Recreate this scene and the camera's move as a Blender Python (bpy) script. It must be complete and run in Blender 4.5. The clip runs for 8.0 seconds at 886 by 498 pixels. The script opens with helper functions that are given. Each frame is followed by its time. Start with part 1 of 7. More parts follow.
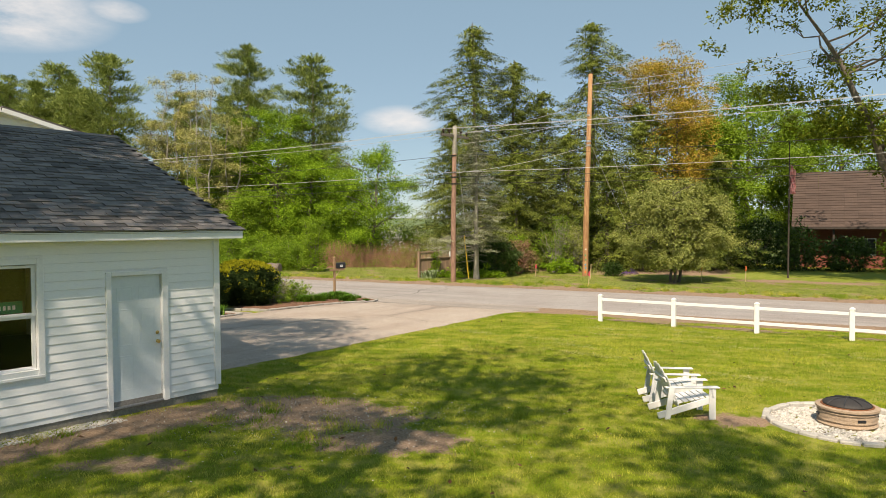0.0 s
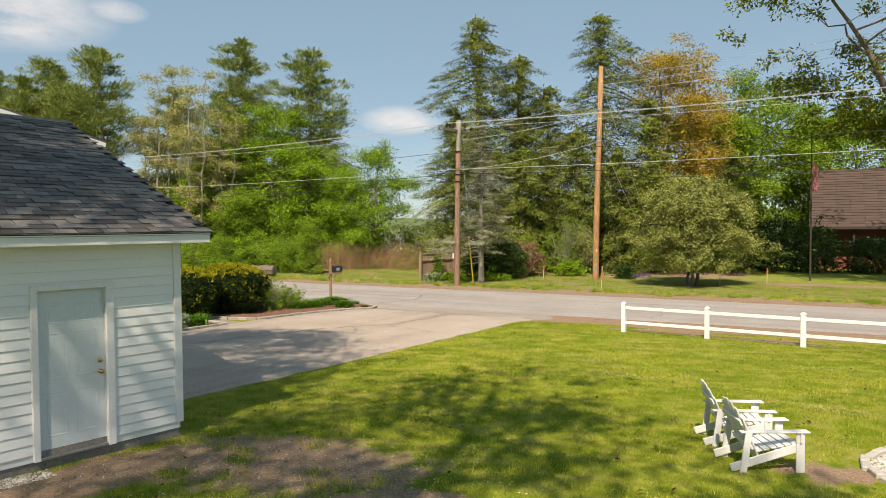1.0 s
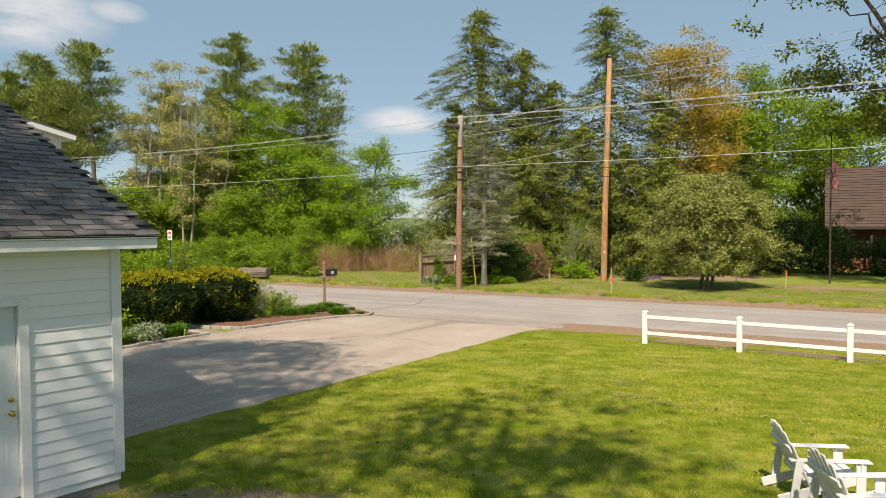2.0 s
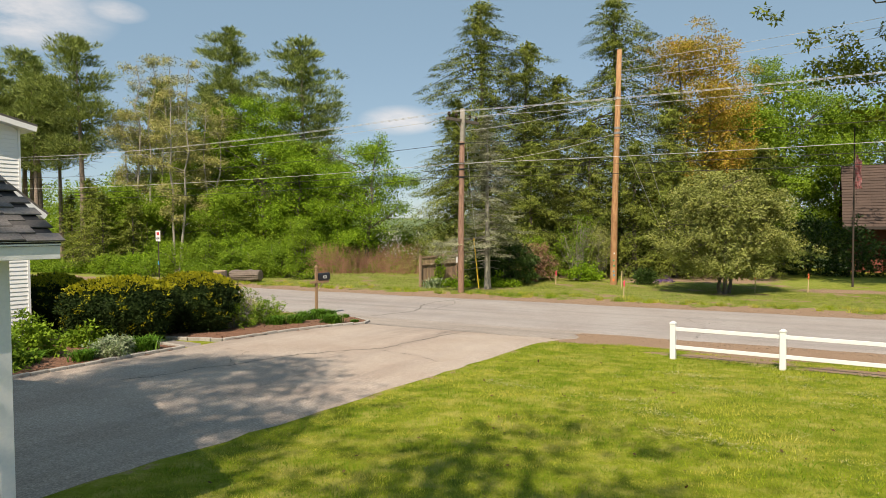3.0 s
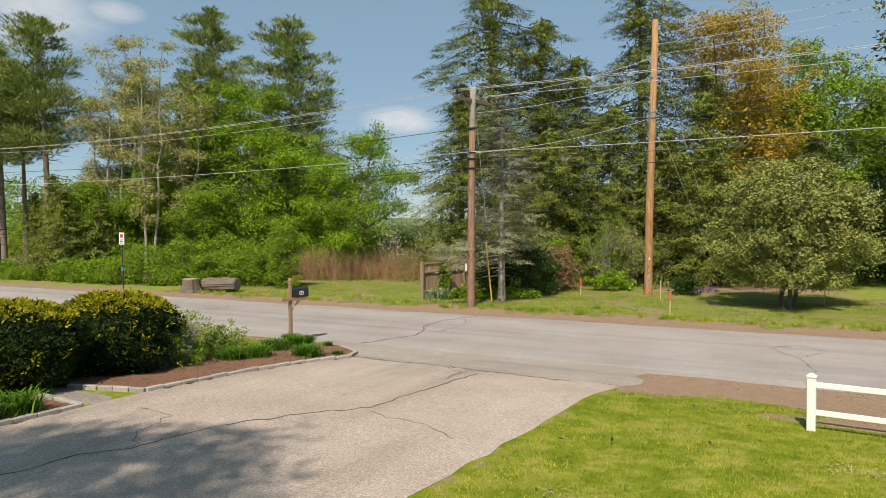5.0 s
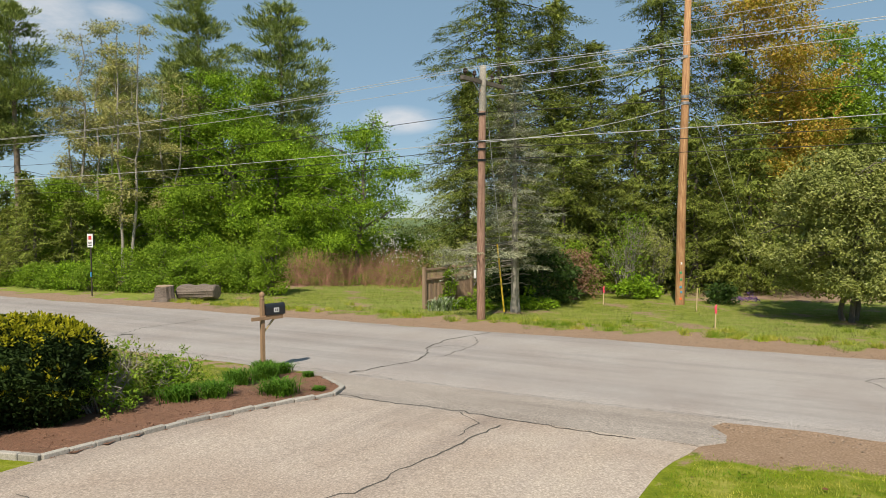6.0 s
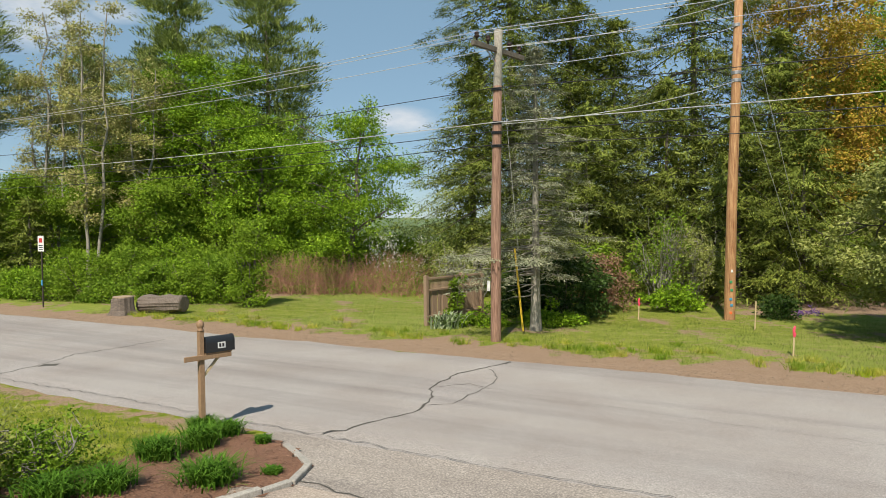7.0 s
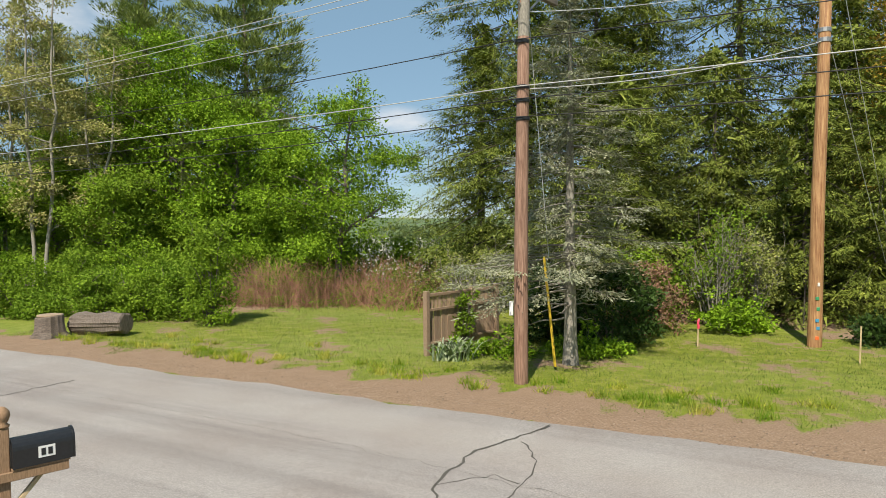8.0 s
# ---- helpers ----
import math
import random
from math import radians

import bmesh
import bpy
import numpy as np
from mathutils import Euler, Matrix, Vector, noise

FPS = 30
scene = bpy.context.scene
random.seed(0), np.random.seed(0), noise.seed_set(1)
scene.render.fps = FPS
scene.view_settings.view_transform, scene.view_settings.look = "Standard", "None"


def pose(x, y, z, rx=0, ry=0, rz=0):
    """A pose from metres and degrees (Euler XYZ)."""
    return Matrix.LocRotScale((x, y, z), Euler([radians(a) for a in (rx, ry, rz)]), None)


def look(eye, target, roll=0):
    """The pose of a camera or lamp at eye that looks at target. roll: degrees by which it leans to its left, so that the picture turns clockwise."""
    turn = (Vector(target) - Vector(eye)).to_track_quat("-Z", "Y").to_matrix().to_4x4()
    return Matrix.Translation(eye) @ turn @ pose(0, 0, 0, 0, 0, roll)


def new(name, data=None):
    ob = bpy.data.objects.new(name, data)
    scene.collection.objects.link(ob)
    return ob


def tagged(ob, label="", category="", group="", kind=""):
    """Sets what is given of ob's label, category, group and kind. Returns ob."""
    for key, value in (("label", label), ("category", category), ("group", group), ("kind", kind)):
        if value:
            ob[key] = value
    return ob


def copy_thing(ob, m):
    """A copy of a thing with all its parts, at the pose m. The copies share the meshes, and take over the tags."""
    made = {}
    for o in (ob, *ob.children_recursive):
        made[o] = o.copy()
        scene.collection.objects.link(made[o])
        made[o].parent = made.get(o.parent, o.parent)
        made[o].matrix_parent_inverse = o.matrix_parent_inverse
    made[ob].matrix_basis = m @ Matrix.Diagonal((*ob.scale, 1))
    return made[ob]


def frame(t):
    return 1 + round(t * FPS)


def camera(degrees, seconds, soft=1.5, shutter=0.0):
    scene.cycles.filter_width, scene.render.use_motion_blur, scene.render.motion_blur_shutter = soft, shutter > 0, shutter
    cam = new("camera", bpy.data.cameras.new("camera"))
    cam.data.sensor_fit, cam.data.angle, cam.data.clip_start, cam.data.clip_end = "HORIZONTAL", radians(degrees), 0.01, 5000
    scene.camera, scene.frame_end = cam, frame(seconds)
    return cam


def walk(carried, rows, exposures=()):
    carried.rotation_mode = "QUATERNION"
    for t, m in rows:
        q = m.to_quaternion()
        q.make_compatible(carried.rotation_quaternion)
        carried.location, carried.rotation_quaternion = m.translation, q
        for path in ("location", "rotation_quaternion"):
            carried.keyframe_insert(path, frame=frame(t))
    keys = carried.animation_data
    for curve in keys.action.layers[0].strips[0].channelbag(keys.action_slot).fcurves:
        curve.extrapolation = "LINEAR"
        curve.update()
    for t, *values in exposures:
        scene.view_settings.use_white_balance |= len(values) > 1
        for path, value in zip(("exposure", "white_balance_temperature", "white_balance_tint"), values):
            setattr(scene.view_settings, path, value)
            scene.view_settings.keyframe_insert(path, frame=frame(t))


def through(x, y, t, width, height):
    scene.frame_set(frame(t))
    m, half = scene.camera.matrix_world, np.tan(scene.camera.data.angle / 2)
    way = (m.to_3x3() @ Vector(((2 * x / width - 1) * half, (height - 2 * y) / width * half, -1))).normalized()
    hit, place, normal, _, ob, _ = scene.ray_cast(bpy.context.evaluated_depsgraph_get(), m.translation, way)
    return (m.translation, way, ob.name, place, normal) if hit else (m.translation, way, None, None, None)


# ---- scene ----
# camera: a small drone gliding forward at about 3 m
cam = camera(66.0, 8.0, soft=0.75)
ROWS = [
    # t, x, y, z, yaw, pitch, roll
    (0.0, 1.436, -1.137, 2.973, 7.902, -1.994, -0.277),
    (0.5, 1.151, 0.032, 2.980, 7.896, -1.996, -0.298),
    (1.0, 0.937, 1.070, 2.988, 7.890, -1.998, -0.318),
    (1.5, 0.762, 2.042, 2.996, 7.883, -2.000, -0.338),
    (3.0, 0.248, 5.072, 3.021, 7.864, -2.006, -0.398),
    (3.5, 0.032, 6.256, 3.030, 7.858, -2.008, -0.419),
    (4.0, -0.218, 7.576, 3.039, 7.852, -2.010, -0.439),
    (4.5, -0.505, 9.053, 3.049, 7.846, -2.011, -0.459),
    (6.0, -1.570, 14.560, 3.081, 7.827, -2.017, -0.520),
    (6.5, -1.978, 16.777, 3.092, 7.820, -2.019, -0.540),
    (7.0, -2.405, 19.188, 3.104, 7.814, -2.021, -0.560),
    (7.5, -2.844, 21.791, 3.116, 7.808, -2.023, -0.580),
    (8.0, -3.292, 24.581, 3.128, 7.802, -2.025, -0.600),
]
walk(cam, [(t, pose(x, y, z, 90 + pitch, -roll, yaw)) for t, x, y, z, yaw, pitch, roll in ROWS], [(0.0, 0.66, 7800.0, 14.0), (3.0, 0.58, 7550.0, 14.5), (6.0, 0.44, 7050.0, 11.0), (8.0, 0.54, 6850.0, 9.0)])
# ---- world, sun and exposure ----
SUN_EL, SHADOW = 50.0, (0.12, 0.993)          # elevation; the way shadows fall
az = math.atan2(-SHADOW[0], -SHADOW[1])       # compass turn of the sun from +y
to_sun = Vector((-SHADOW[0] * math.cos(radians(SUN_EL)), -SHADOW[1] * math.cos(radians(SUN_EL)), math.sin(radians(SUN_EL)))).normalized()
sun = new("sun", bpy.data.lights.new("sun", "SUN"))
sun.data.energy, sun.data.angle, sun.data.color = 4.4, radians(0.53), (1.0, 0.94, 0.84)
sun.matrix_world = look(to_sun * 200, (0, 0, 0))

world = bpy.data.worlds.new("sky")
scene.world = world
world.use_nodes = True
wn, wl = world.node_tree.nodes, world.node_tree.links
wn.clear()
w_out, w_bg, w_sky = wn.new("ShaderNodeOutputWorld"), wn.new("ShaderNodeBackground"), wn.new("ShaderNodeTexSky")
w_sky.sky_type, w_sky.sun_disc = "NISHITA", False
w_sky.sun_elevation, w_sky.sun_rotation = radians(SUN_EL), az
w_sky.air_density, w_sky.dust_density, w_sky.ozone_density = 1.0, 0.15, 1.0
w_sky.altitude = 1800
w_bg.inputs["Strength"].default_value = 0.108
# thin fair-weather clouds: stretched noise within a few soft banks
w_co = wn.new("ShaderNodeTexCoord")
w_map = wn.new("ShaderNodeMapping")
w_map.inputs["Scale"].default_value = (5, 5, 14)
w_noise = wn.new("ShaderNodeTexNoise")
w_noise.inputs["Scale"].default_value, w_noise.inputs["Detail"].default_value, w_noise.inputs["Roughness"].default_value = 1.6, 6, 0.62
wl.new(w_co.outputs["Generated"], w_map.inputs["Vector"])
wl.new(w_map.outputs["Vector"], w_noise.inputs["Vector"])


def w_math(op, a, b=None, c=None):
    n = wn.new("ShaderNodeMath")
    n.operation = op
    for i, v in enumerate((a, b, c)):
        if v is None:
            continue
        if hasattr(v, "is_linked"):
            wl.new(v, n.inputs[i])
        else:
            n.inputs[i].default_value = v
    return n.outputs[0]


def cloud_bank(yaw, pitch, wide, tall, much):
    """A soft elliptical bank of cloud round a direction of the sky (degrees)."""
    ya, pi = radians(yaw), radians(pitch)
    c = Vector((-math.sin(ya) * math.cos(pi), math.cos(ya) * math.cos(pi), math.sin(pi)))
    r = Vector((math.cos(ya), math.sin(ya), 0))
    u = r.cross(c)
    outs = []
    for v, size in ((r, wide), (u, tall)):
        d = wn.new("ShaderNodeVectorMath")
        d.operation = "DOT_PRODUCT"
        wl.new(w_co.outputs["Generated"], d.inputs[0])
        d.inputs[1].default_value = v
        q = w_math("DIVIDE", w_math("SUBTRACT", d.outputs["Value"], v.dot(c)), math.sin(radians(size)))
        outs.append(w_math("MULTIPLY", q, q))
    e = w_math("SUBTRACT", 1.0, w_math("ADD", outs[0], outs[1]))
    return w_math("MULTIPLY", w_math("MAXIMUM", e, 0.0), much)


banks = [cloud_bank(42, 15.0, 9.0, 3.0, 0.85), cloud_bank(33.2, 15.8, 2.4, 0.9, 0.6), cloud_bank(11.4, 8.7, 3.6, 1.3, 0.75),
         cloud_bank(39.5, 16.9, 2.4, 0.5, 0.4), cloud_bank(-23, 17.5, 6, 0.8, 0.35), cloud_bank(70, 20, 20, 6, 0.9), cloud_bank(180, 40, 40, 15, 0.5)]
total = banks[0]
for b in banks[1:]:
    total = w_math("MAXIMUM", total, b)
cover = w_math("MULTIPLY", w_math("MULTIPLY", total, 1.0), w_math("MULTIPLY", w_math("SUBTRACT", w_noise.outputs["Fac"], 0.30), 3.2))
cover = w_math("MINIMUM", w_math("MAXIMUM", cover, 0.0), 0.75)
w_mix = wn.new("ShaderNodeMix")
w_mix.data_type = "RGBA"
wl.new(cover, w_mix.inputs["Factor"])
# a thin even haze over the clear sky
w_haze = wn.new("ShaderNodeMix")
w_haze.data_type = "RGBA"
w_haze.inputs["Factor"].default_value = 0.72
w_haze.inputs["B"].default_value = (1.50, 2.60, 3.60, 1)
wl.new(w_sky.outputs["Color"], w_haze.inputs["A"])
wl.new(w_haze.outputs["Result"], w_mix.inputs["A"])
w_mix.inputs["B"].default_value = (5.5, 5.65, 6.0, 1)
wl.new(w_mix.outputs["Result"], w_bg.inputs["Color"])
wl.new(w_bg.outputs["Background"], w_out.inputs["Surface"])


# ---- materials ----
def nodes_of(name):
    m = bpy.data.materials.new(name)
    m.use_nodes = True
    return m, m.node_tree.nodes, m.node_tree.links, m.node_tree.nodes["Principled BSDF"]


def noise_fac(n, l, scale, detail=4, rough=0.6, co="Object", stretch=None):
    tc = n.new("ShaderNodeTexCoord")
    t = n.new("ShaderNodeTexNoise")
    t.inputs["Scale"].default_value, t.inputs["Detail"].default_value, t.inputs["Roughness"].default_value = scale, detail, rough
    if stretch:
        mp = n.new("ShaderNodeMapping")
        mp.inputs["Scale"].default_value = stretch
        l.new(tc.outputs[co], mp.inputs["Vector"])
        l.new(mp.outputs["Vector"], t.inputs["Vector"])
    else:
        l.new(tc.outputs[co], t.inputs["Vector"])
    return t.outputs["Fac"]


def ramp(n, l, fac, stops):
    r = n.new("ShaderNodeValToRGB")
    els = r.color_ramp.elements
    while len(els) < len(stops):
        els.new(0.5)
    for e, (p, c) in zip(els, stops):
        e.position, e.color = p, (*c, 1)
    l.new(fac, r.inputs["Fac"])
    return r.outputs["Color"]


def blend(n, l, fac, a, b, mode="MIX"):
    m = n.new("ShaderNodeMix")
    m.data_type, m.blend_type = "RGBA", mode
    for sock, v in (("Factor", fac), ("A", a), ("B", b)):
        if hasattr(v, "is_linked"):
            l.new(v, m.inputs[sock])
        else:
            m.inputs[sock].default_value = v if sock == "Factor" else (*v, 1)
    return m.outputs["Result"]


def bump(n, l, p, fac, strength=0.4, distance=0.01):
    b = n.new("ShaderNodeBump")
    b.inputs["Strength"].default_value, b.inputs["Distance"].default_value = strength, distance
    l.new(fac, b.inputs["Height"])
    l.new(b.outputs["Normal"], p.inputs["Normal"])


def surface(name, dark, light, fine=40.0, coarse=1.5, rough=0.8, relief=0.3, depth=0.005, stain=0.5, stretch=None, metal=0.0, vary=0.0):
    """A plain surface with fine grain, larger stains and relief; vary: change from object to object."""
    m, n, l, p = nodes_of(name)
    f1, f2 = noise_fac(n, l, fine, 5, 0.65, stretch=stretch), noise_fac(n, l, coarse, 4, 0.6)
    c = ramp(n, l, f1, [(0.3, dark), (0.7, light)])
    mid = tuple((a + b) / 2 for a, b in zip(dark, light))
    c = blend(n, l, f2, c, blend(n, l, 1.0, c, tuple(1 - stain * 0.6 for _ in mid), "MULTIPLY"))
    if vary:
        oi = n.new("ShaderNodeObjectInfo")
        geo = n.new("ShaderNodeNewGeometry")
        rnd = n.new("ShaderNodeMath")
        rnd.operation = "ADD"
        l.new(oi.outputs["Random"], rnd.inputs[0])
        l.new(geo.outputs["Random Per Island"], rnd.inputs[1])
        fr = n.new("ShaderNodeMath")
        fr.operation = "FRACT"
        l.new(rnd.outputs[0], fr.inputs[0])
        lo, hi = 1 - vary, 1.0
        c = blend(n, l, 1.0, c, ramp(n, l, fr.outputs[0], [(0, (lo,) * 3), (1, (hi,) * 3)]), "MULTIPLY")
    l.new(c, p.inputs["Base Color"])
    p.inputs["Roughness"].default_value, p.inputs["Metallic"].default_value = rough, metal
    if relief:
        bump(n, l, p, f1, relief, depth)
    return m


def leaf_mat(name, colours, rough=0.65, through=0.3, coarse=None):
    """Leaves: a colour for each leaf, some light through them."""
    m, n, l, p = nodes_of(name)
    geo = n.new("ShaderNodeNewGeometry")
    k = len(colours) - 1
    c = ramp(n, l, geo.outputs["Random Per Island"], [(i / k, col) for i, col in enumerate(colours)])
    f = noise_fac(n, l, coarse or 0.5, 3, 0.6)
    c = blend(n, l, f, c, blend(n, l, 1.0, c, (0.72, 0.76, 0.7), "MULTIPLY"))
    bough = ramp(n, l, noise_fac(n, l, (coarse or 0.5) * 2.6, 2, 0.5), [(0.34, (0.66, 0.70, 0.68)), (0.52, (0.96, 0.96, 0.96)), (0.68, (1.16, 1.12, 1.04))])
    c = blend(n, l, 1.0, c, bough, "MULTIPLY")
    l.new(c, p.inputs["Base Color"])
    p.inputs["Roughness"].default_value = rough
    p.inputs["Specular IOR Level"].default_value = 0.12
    tr = n.new("ShaderNodeBsdfTranslucent")
    l.new(c, tr.inputs["Color"])
    mx = n.new("ShaderNodeMixShader")
    mx.inputs[0].default_value = through
    l.new(p.outputs[0], mx.inputs[1])
    l.new(tr.outputs[0], mx.inputs[2])
    l.new(mx.outputs[0], n["Material Output"].inputs["Surface"])
    return m


M_siding = surface("white_vinyl", (0.78, 0.79, 0.79), (0.86, 0.86, 0.85), 14, 0.9, 0.45, 0.05, 0.002, 0.12, (1, 1, 6))
M_trim = surface("white_paint", (0.74, 0.75, 0.76), (0.83, 0.83, 0.82), 30, 1.4, 0.4, 0.06, 0.002, 0.12)
M_door = surface("pale_blue_grey_paint", (0.60, 0.66, 0.68), (0.66, 0.72, 0.74), 20, 1.2, 0.38, 0.05, 0.002, 0.1)
M_shingle = surface("asphalt_shingle", (0.125, 0.112, 0.105), (0.30, 0.275, 0.26), 60, 0.8, 0.92, 0.6, 0.004, 0.4, vary=0.65)
M_roof_under = surface("dark_roof_felt", (0.02, 0.02, 0.022), (0.035, 0.035, 0.04), 60, 1, 0.95)
M_concrete = surface("foundation_concrete", (0.20, 0.18, 0.155), (0.34, 0.31, 0.27), 30, 2, 0.9, 0.4, 0.006, 0.6)
M_kerb = surface("granite_edging", (0.30, 0.28, 0.25), (0.52, 0.49, 0.44), 45, 3, 0.85, 0.5, 0.006, 0.5, vary=0.25)
M_chair = surface("white_plastic_lumber", (0.62, 0.62, 0.63), (0.69, 0.69, 0.69), 25, 2, 0.42, 0.05, 0.002, 0.12, (1, 1, 1))
M_fence = surface("white_vinyl_fence", (0.72, 0.72, 0.73), (0.79, 0.79, 0.79), 20, 1.5, 0.38, 0.03, 0.002, 0.15)
M_post = surface("weathered_cedar", (0.22, 0.13, 0.07), (0.42, 0.27, 0.16), 22, 1.6, 0.8, 0.4, 0.004, 0.5, (6, 6, 0.6))
M_pole_old = surface("old_creosote_pole", (0.15, 0.072, 0.045), (0.45, 0.28, 0.20), 6, 0.6, 0.85, 0.5, 0.006, 0.6, (6, 6, 0.35))
M_pole_new = surface("new_pine_pole", (0.24, 0.085, 0.03), (0.70, 0.42, 0.20), 4.5, 1.6, 0.75, 0.4, 0.005, 0.9, (7, 7, 0.35))
M_grey_wood = surface("silvered_board", (0.33, 0.205, 0.13), (0.58, 0.42, 0.29), 20, 1.2, 0.88, 0.5, 0.004, 0.6, (7, 7, 0.6), vary=0.35)
M_black = surface("black_enamel", (0.012, 0.013, 0.015), (0.02, 0.021, 0.024), 30, 3, 0.35, 0.05, 0.001, 0.2)
M_wire = surface("weathered_wire", (0.42, 0.42, 0.40), (0.55, 0.55, 0.53), 50, 3, 0.6, 0, 0, 0.2)
M_cable = surface("black_cable", (0.015, 0.015, 0.016), (0.03, 0.03, 0.03), 50, 3, 0.6, 0)
M_metal = surface("galvanised_steel", (0.30, 0.31, 0.32), (0.45, 0.45, 0.46), 40, 3, 0.5, 0.1, 0.001, 0.3, metal=0.8)
M_brass = surface("brass", (0.55, 0.38, 0.12), (0.70, 0.50, 0.18), 40, 3, 0.28, 0, 0, 0.2, metal=1.0)
M_insul = surface("brown_porcelain", (0.03, 0.016, 0.012), (0.05, 0.028, 0.02), 30, 3, 0.25, 0)
M_yellow = surface("yellow_guard", (0.65, 0.42, 0.03), (0.75, 0.52, 0.05), 30, 3, 0.5, 0)
M_pink = surface("pink_ribbon", (0.80, 0.05, 0.10), (0.90, 0.10, 0.18), 30, 3, 0.6, 0)
M_orange = surface("orange_paint", (0.75, 0.12, 0.03), (0.85, 0.2, 0.05), 30, 3, 0.6, 0)
M_green_p = surface("green_paint", (0.03, 0.24, 0.10), (0.05, 0.32, 0.14), 30, 3, 0.6, 0)
M_blue_p = surface("blue_paint", (0.04, 0.25, 0.45), (0.06, 0.32, 0.52), 30, 3, 0.6, 0)
M_red_p = surface("red_paint", (0.5, 0.03, 0.03), (0.6, 0.05, 0.05), 30, 3, 0.6, 0)
M_white_p = surface("white_plate", (0.78, 0.78, 0.76), (0.84, 0.84, 0.82), 30, 3, 0.5, 0)
M_stake = surface("bare_lath", (0.48, 0.36, 0.20), (0.62, 0.48, 0.30), 30, 3, 0.8, 0.2, 0.002, 0.3)
M_pitstone = surface("tan_pit_stone", (0.34, 0.24, 0.16), (0.56, 0.42, 0.30), 26, 3, 0.85, 0.6, 0.012, 0.5, (1, 1, 3), vary=0.2)
M_ringstone = surface("pale_ring_block", (0.42, 0.40, 0.36), (0.60, 0.57, 0.52), 40, 3, 0.9, 0.5, 0.006, 0.4, vary=0.2)
M_pebble = surface("white_pebble", (0.45, 0.42, 0.37), (0.78, 0.74, 0.68), 60, 3, 0.8, 0.3, 0.003, 0.3, vary=0.45)
M_rust = surface("rusty_steel", (0.14, 0.05, 0.02), (0.30, 0.12, 0.05), 40, 4, 0.8, 0.3, 0.002, 0.5, metal=0.3)
M_mesh = surface("sooty_mesh", (0.02, 0.018, 0.017), (0.045, 0.04, 0.038), 60, 4, 0.7, 0.1, 0.001, 0.4)
M_mulch = surface("red_brown_mulch", (0.13, 0.06, 0.035), (0.33, 0.17, 0.105), 40, 2.5, 0.95, 0.9, 0.03, 0.5)
M_chip = surface("bark_chip", (0.17, 0.085, 0.05), (0.44, 0.26, 0.17), 55, 2.5, 0.95, 0.4, 0.01, 0.4, vary=0.6)
M_bark = surface("grey_bark", (0.08, 0.065, 0.052), (0.22, 0.19, 0.155), 14, 1.2, 0.95, 0.9, 0.02, 0.5, (4, 4, 0.8))
M_bark_pale = surface("pale_bark", (0.20, 0.18, 0.15), (0.42, 0.39, 0.33), 12, 1.0, 0.9, 0.7, 0.012, 0.5, (3, 3, 1))
M_bark_red = surface("pine_bark", (0.17, 0.125, 0.10), (0.36, 0.29, 0.235), 12, 1.0, 0.95, 0.9, 0.02, 0.5, (4, 4, 0.8))
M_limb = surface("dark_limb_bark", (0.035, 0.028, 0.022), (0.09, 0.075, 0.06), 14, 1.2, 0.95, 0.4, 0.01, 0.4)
M_twig = surface("dead_twig", (0.30, 0.13, 0.085), (0.56, 0.31, 0.21), 20, 1, 0.95, 0, vary=0.4)
M_twig_grey = surface("grey_dead_twig", (0.26, 0.23, 0.2), (0.42, 0.39, 0.34), 20, 1, 0.95, 0, vary=0.3)
M_clod = surface("brown_clod", (0.24, 0.17, 0.12), (0.46, 0.35, 0.26), 40, 3, 0.95, 0.3, 0.003, 0.4, vary=0.55)
M_log = surface("old_log_bark", (0.075, 0.058, 0.047), (0.27, 0.22, 0.18), 6, 1.4, 0.95, 1.0, 0.03, 0.5, (1, 5, 5))
M_cut = surface("cut_wood", (0.30, 0.21, 0.14), (0.46, 0.35, 0.25), 16, 2, 0.9, 0.4, 0.006, 0.5)
M_brick = surface("red_brick", (0.17, 0.05, 0.035), (0.28, 0.09, 0.06), 30, 2, 0.9, 0.3, 0.004, 0.4)
# brown roof shingle, darkened: the trees' shade is put into its colour
M_brown_roof = surface("shaded_brown_shingle", (0.065, 0.042, 0.034), (0.125, 0.085, 0.067), 22, 0.7, 0.95, 0.5, 0.01, 0.5, vary=0.25)
M_dark_wood = surface("dark_stained_wood", (0.03, 0.022, 0.018), (0.06, 0.045, 0.035), 20, 1, 0.8, 0.2, 0.003, 0.4)
M_floor = surface("garage_slab", (0.10, 0.10, 0.095), (0.16, 0.155, 0.15), 20, 1, 0.9)
M_inside = surface("bare_board_wall", (0.10, 0.085, 0.065), (0.17, 0.145, 0.11), 12, 1, 0.9, 0.2)
M_flag = surface("faded_flag_cloth", (0.30, 0.04, 0.05), (0.45, 0.30, 0.30), 3, 9, 0.9, 0, 0, 0.4, (1, 1, 4))
M_sealer = surface("crack_and_tar", (0.06, 0.055, 0.048), (0.12, 0.11, 0.095), 30, 3, 0.9, 0.3, 0.004, 0.4)

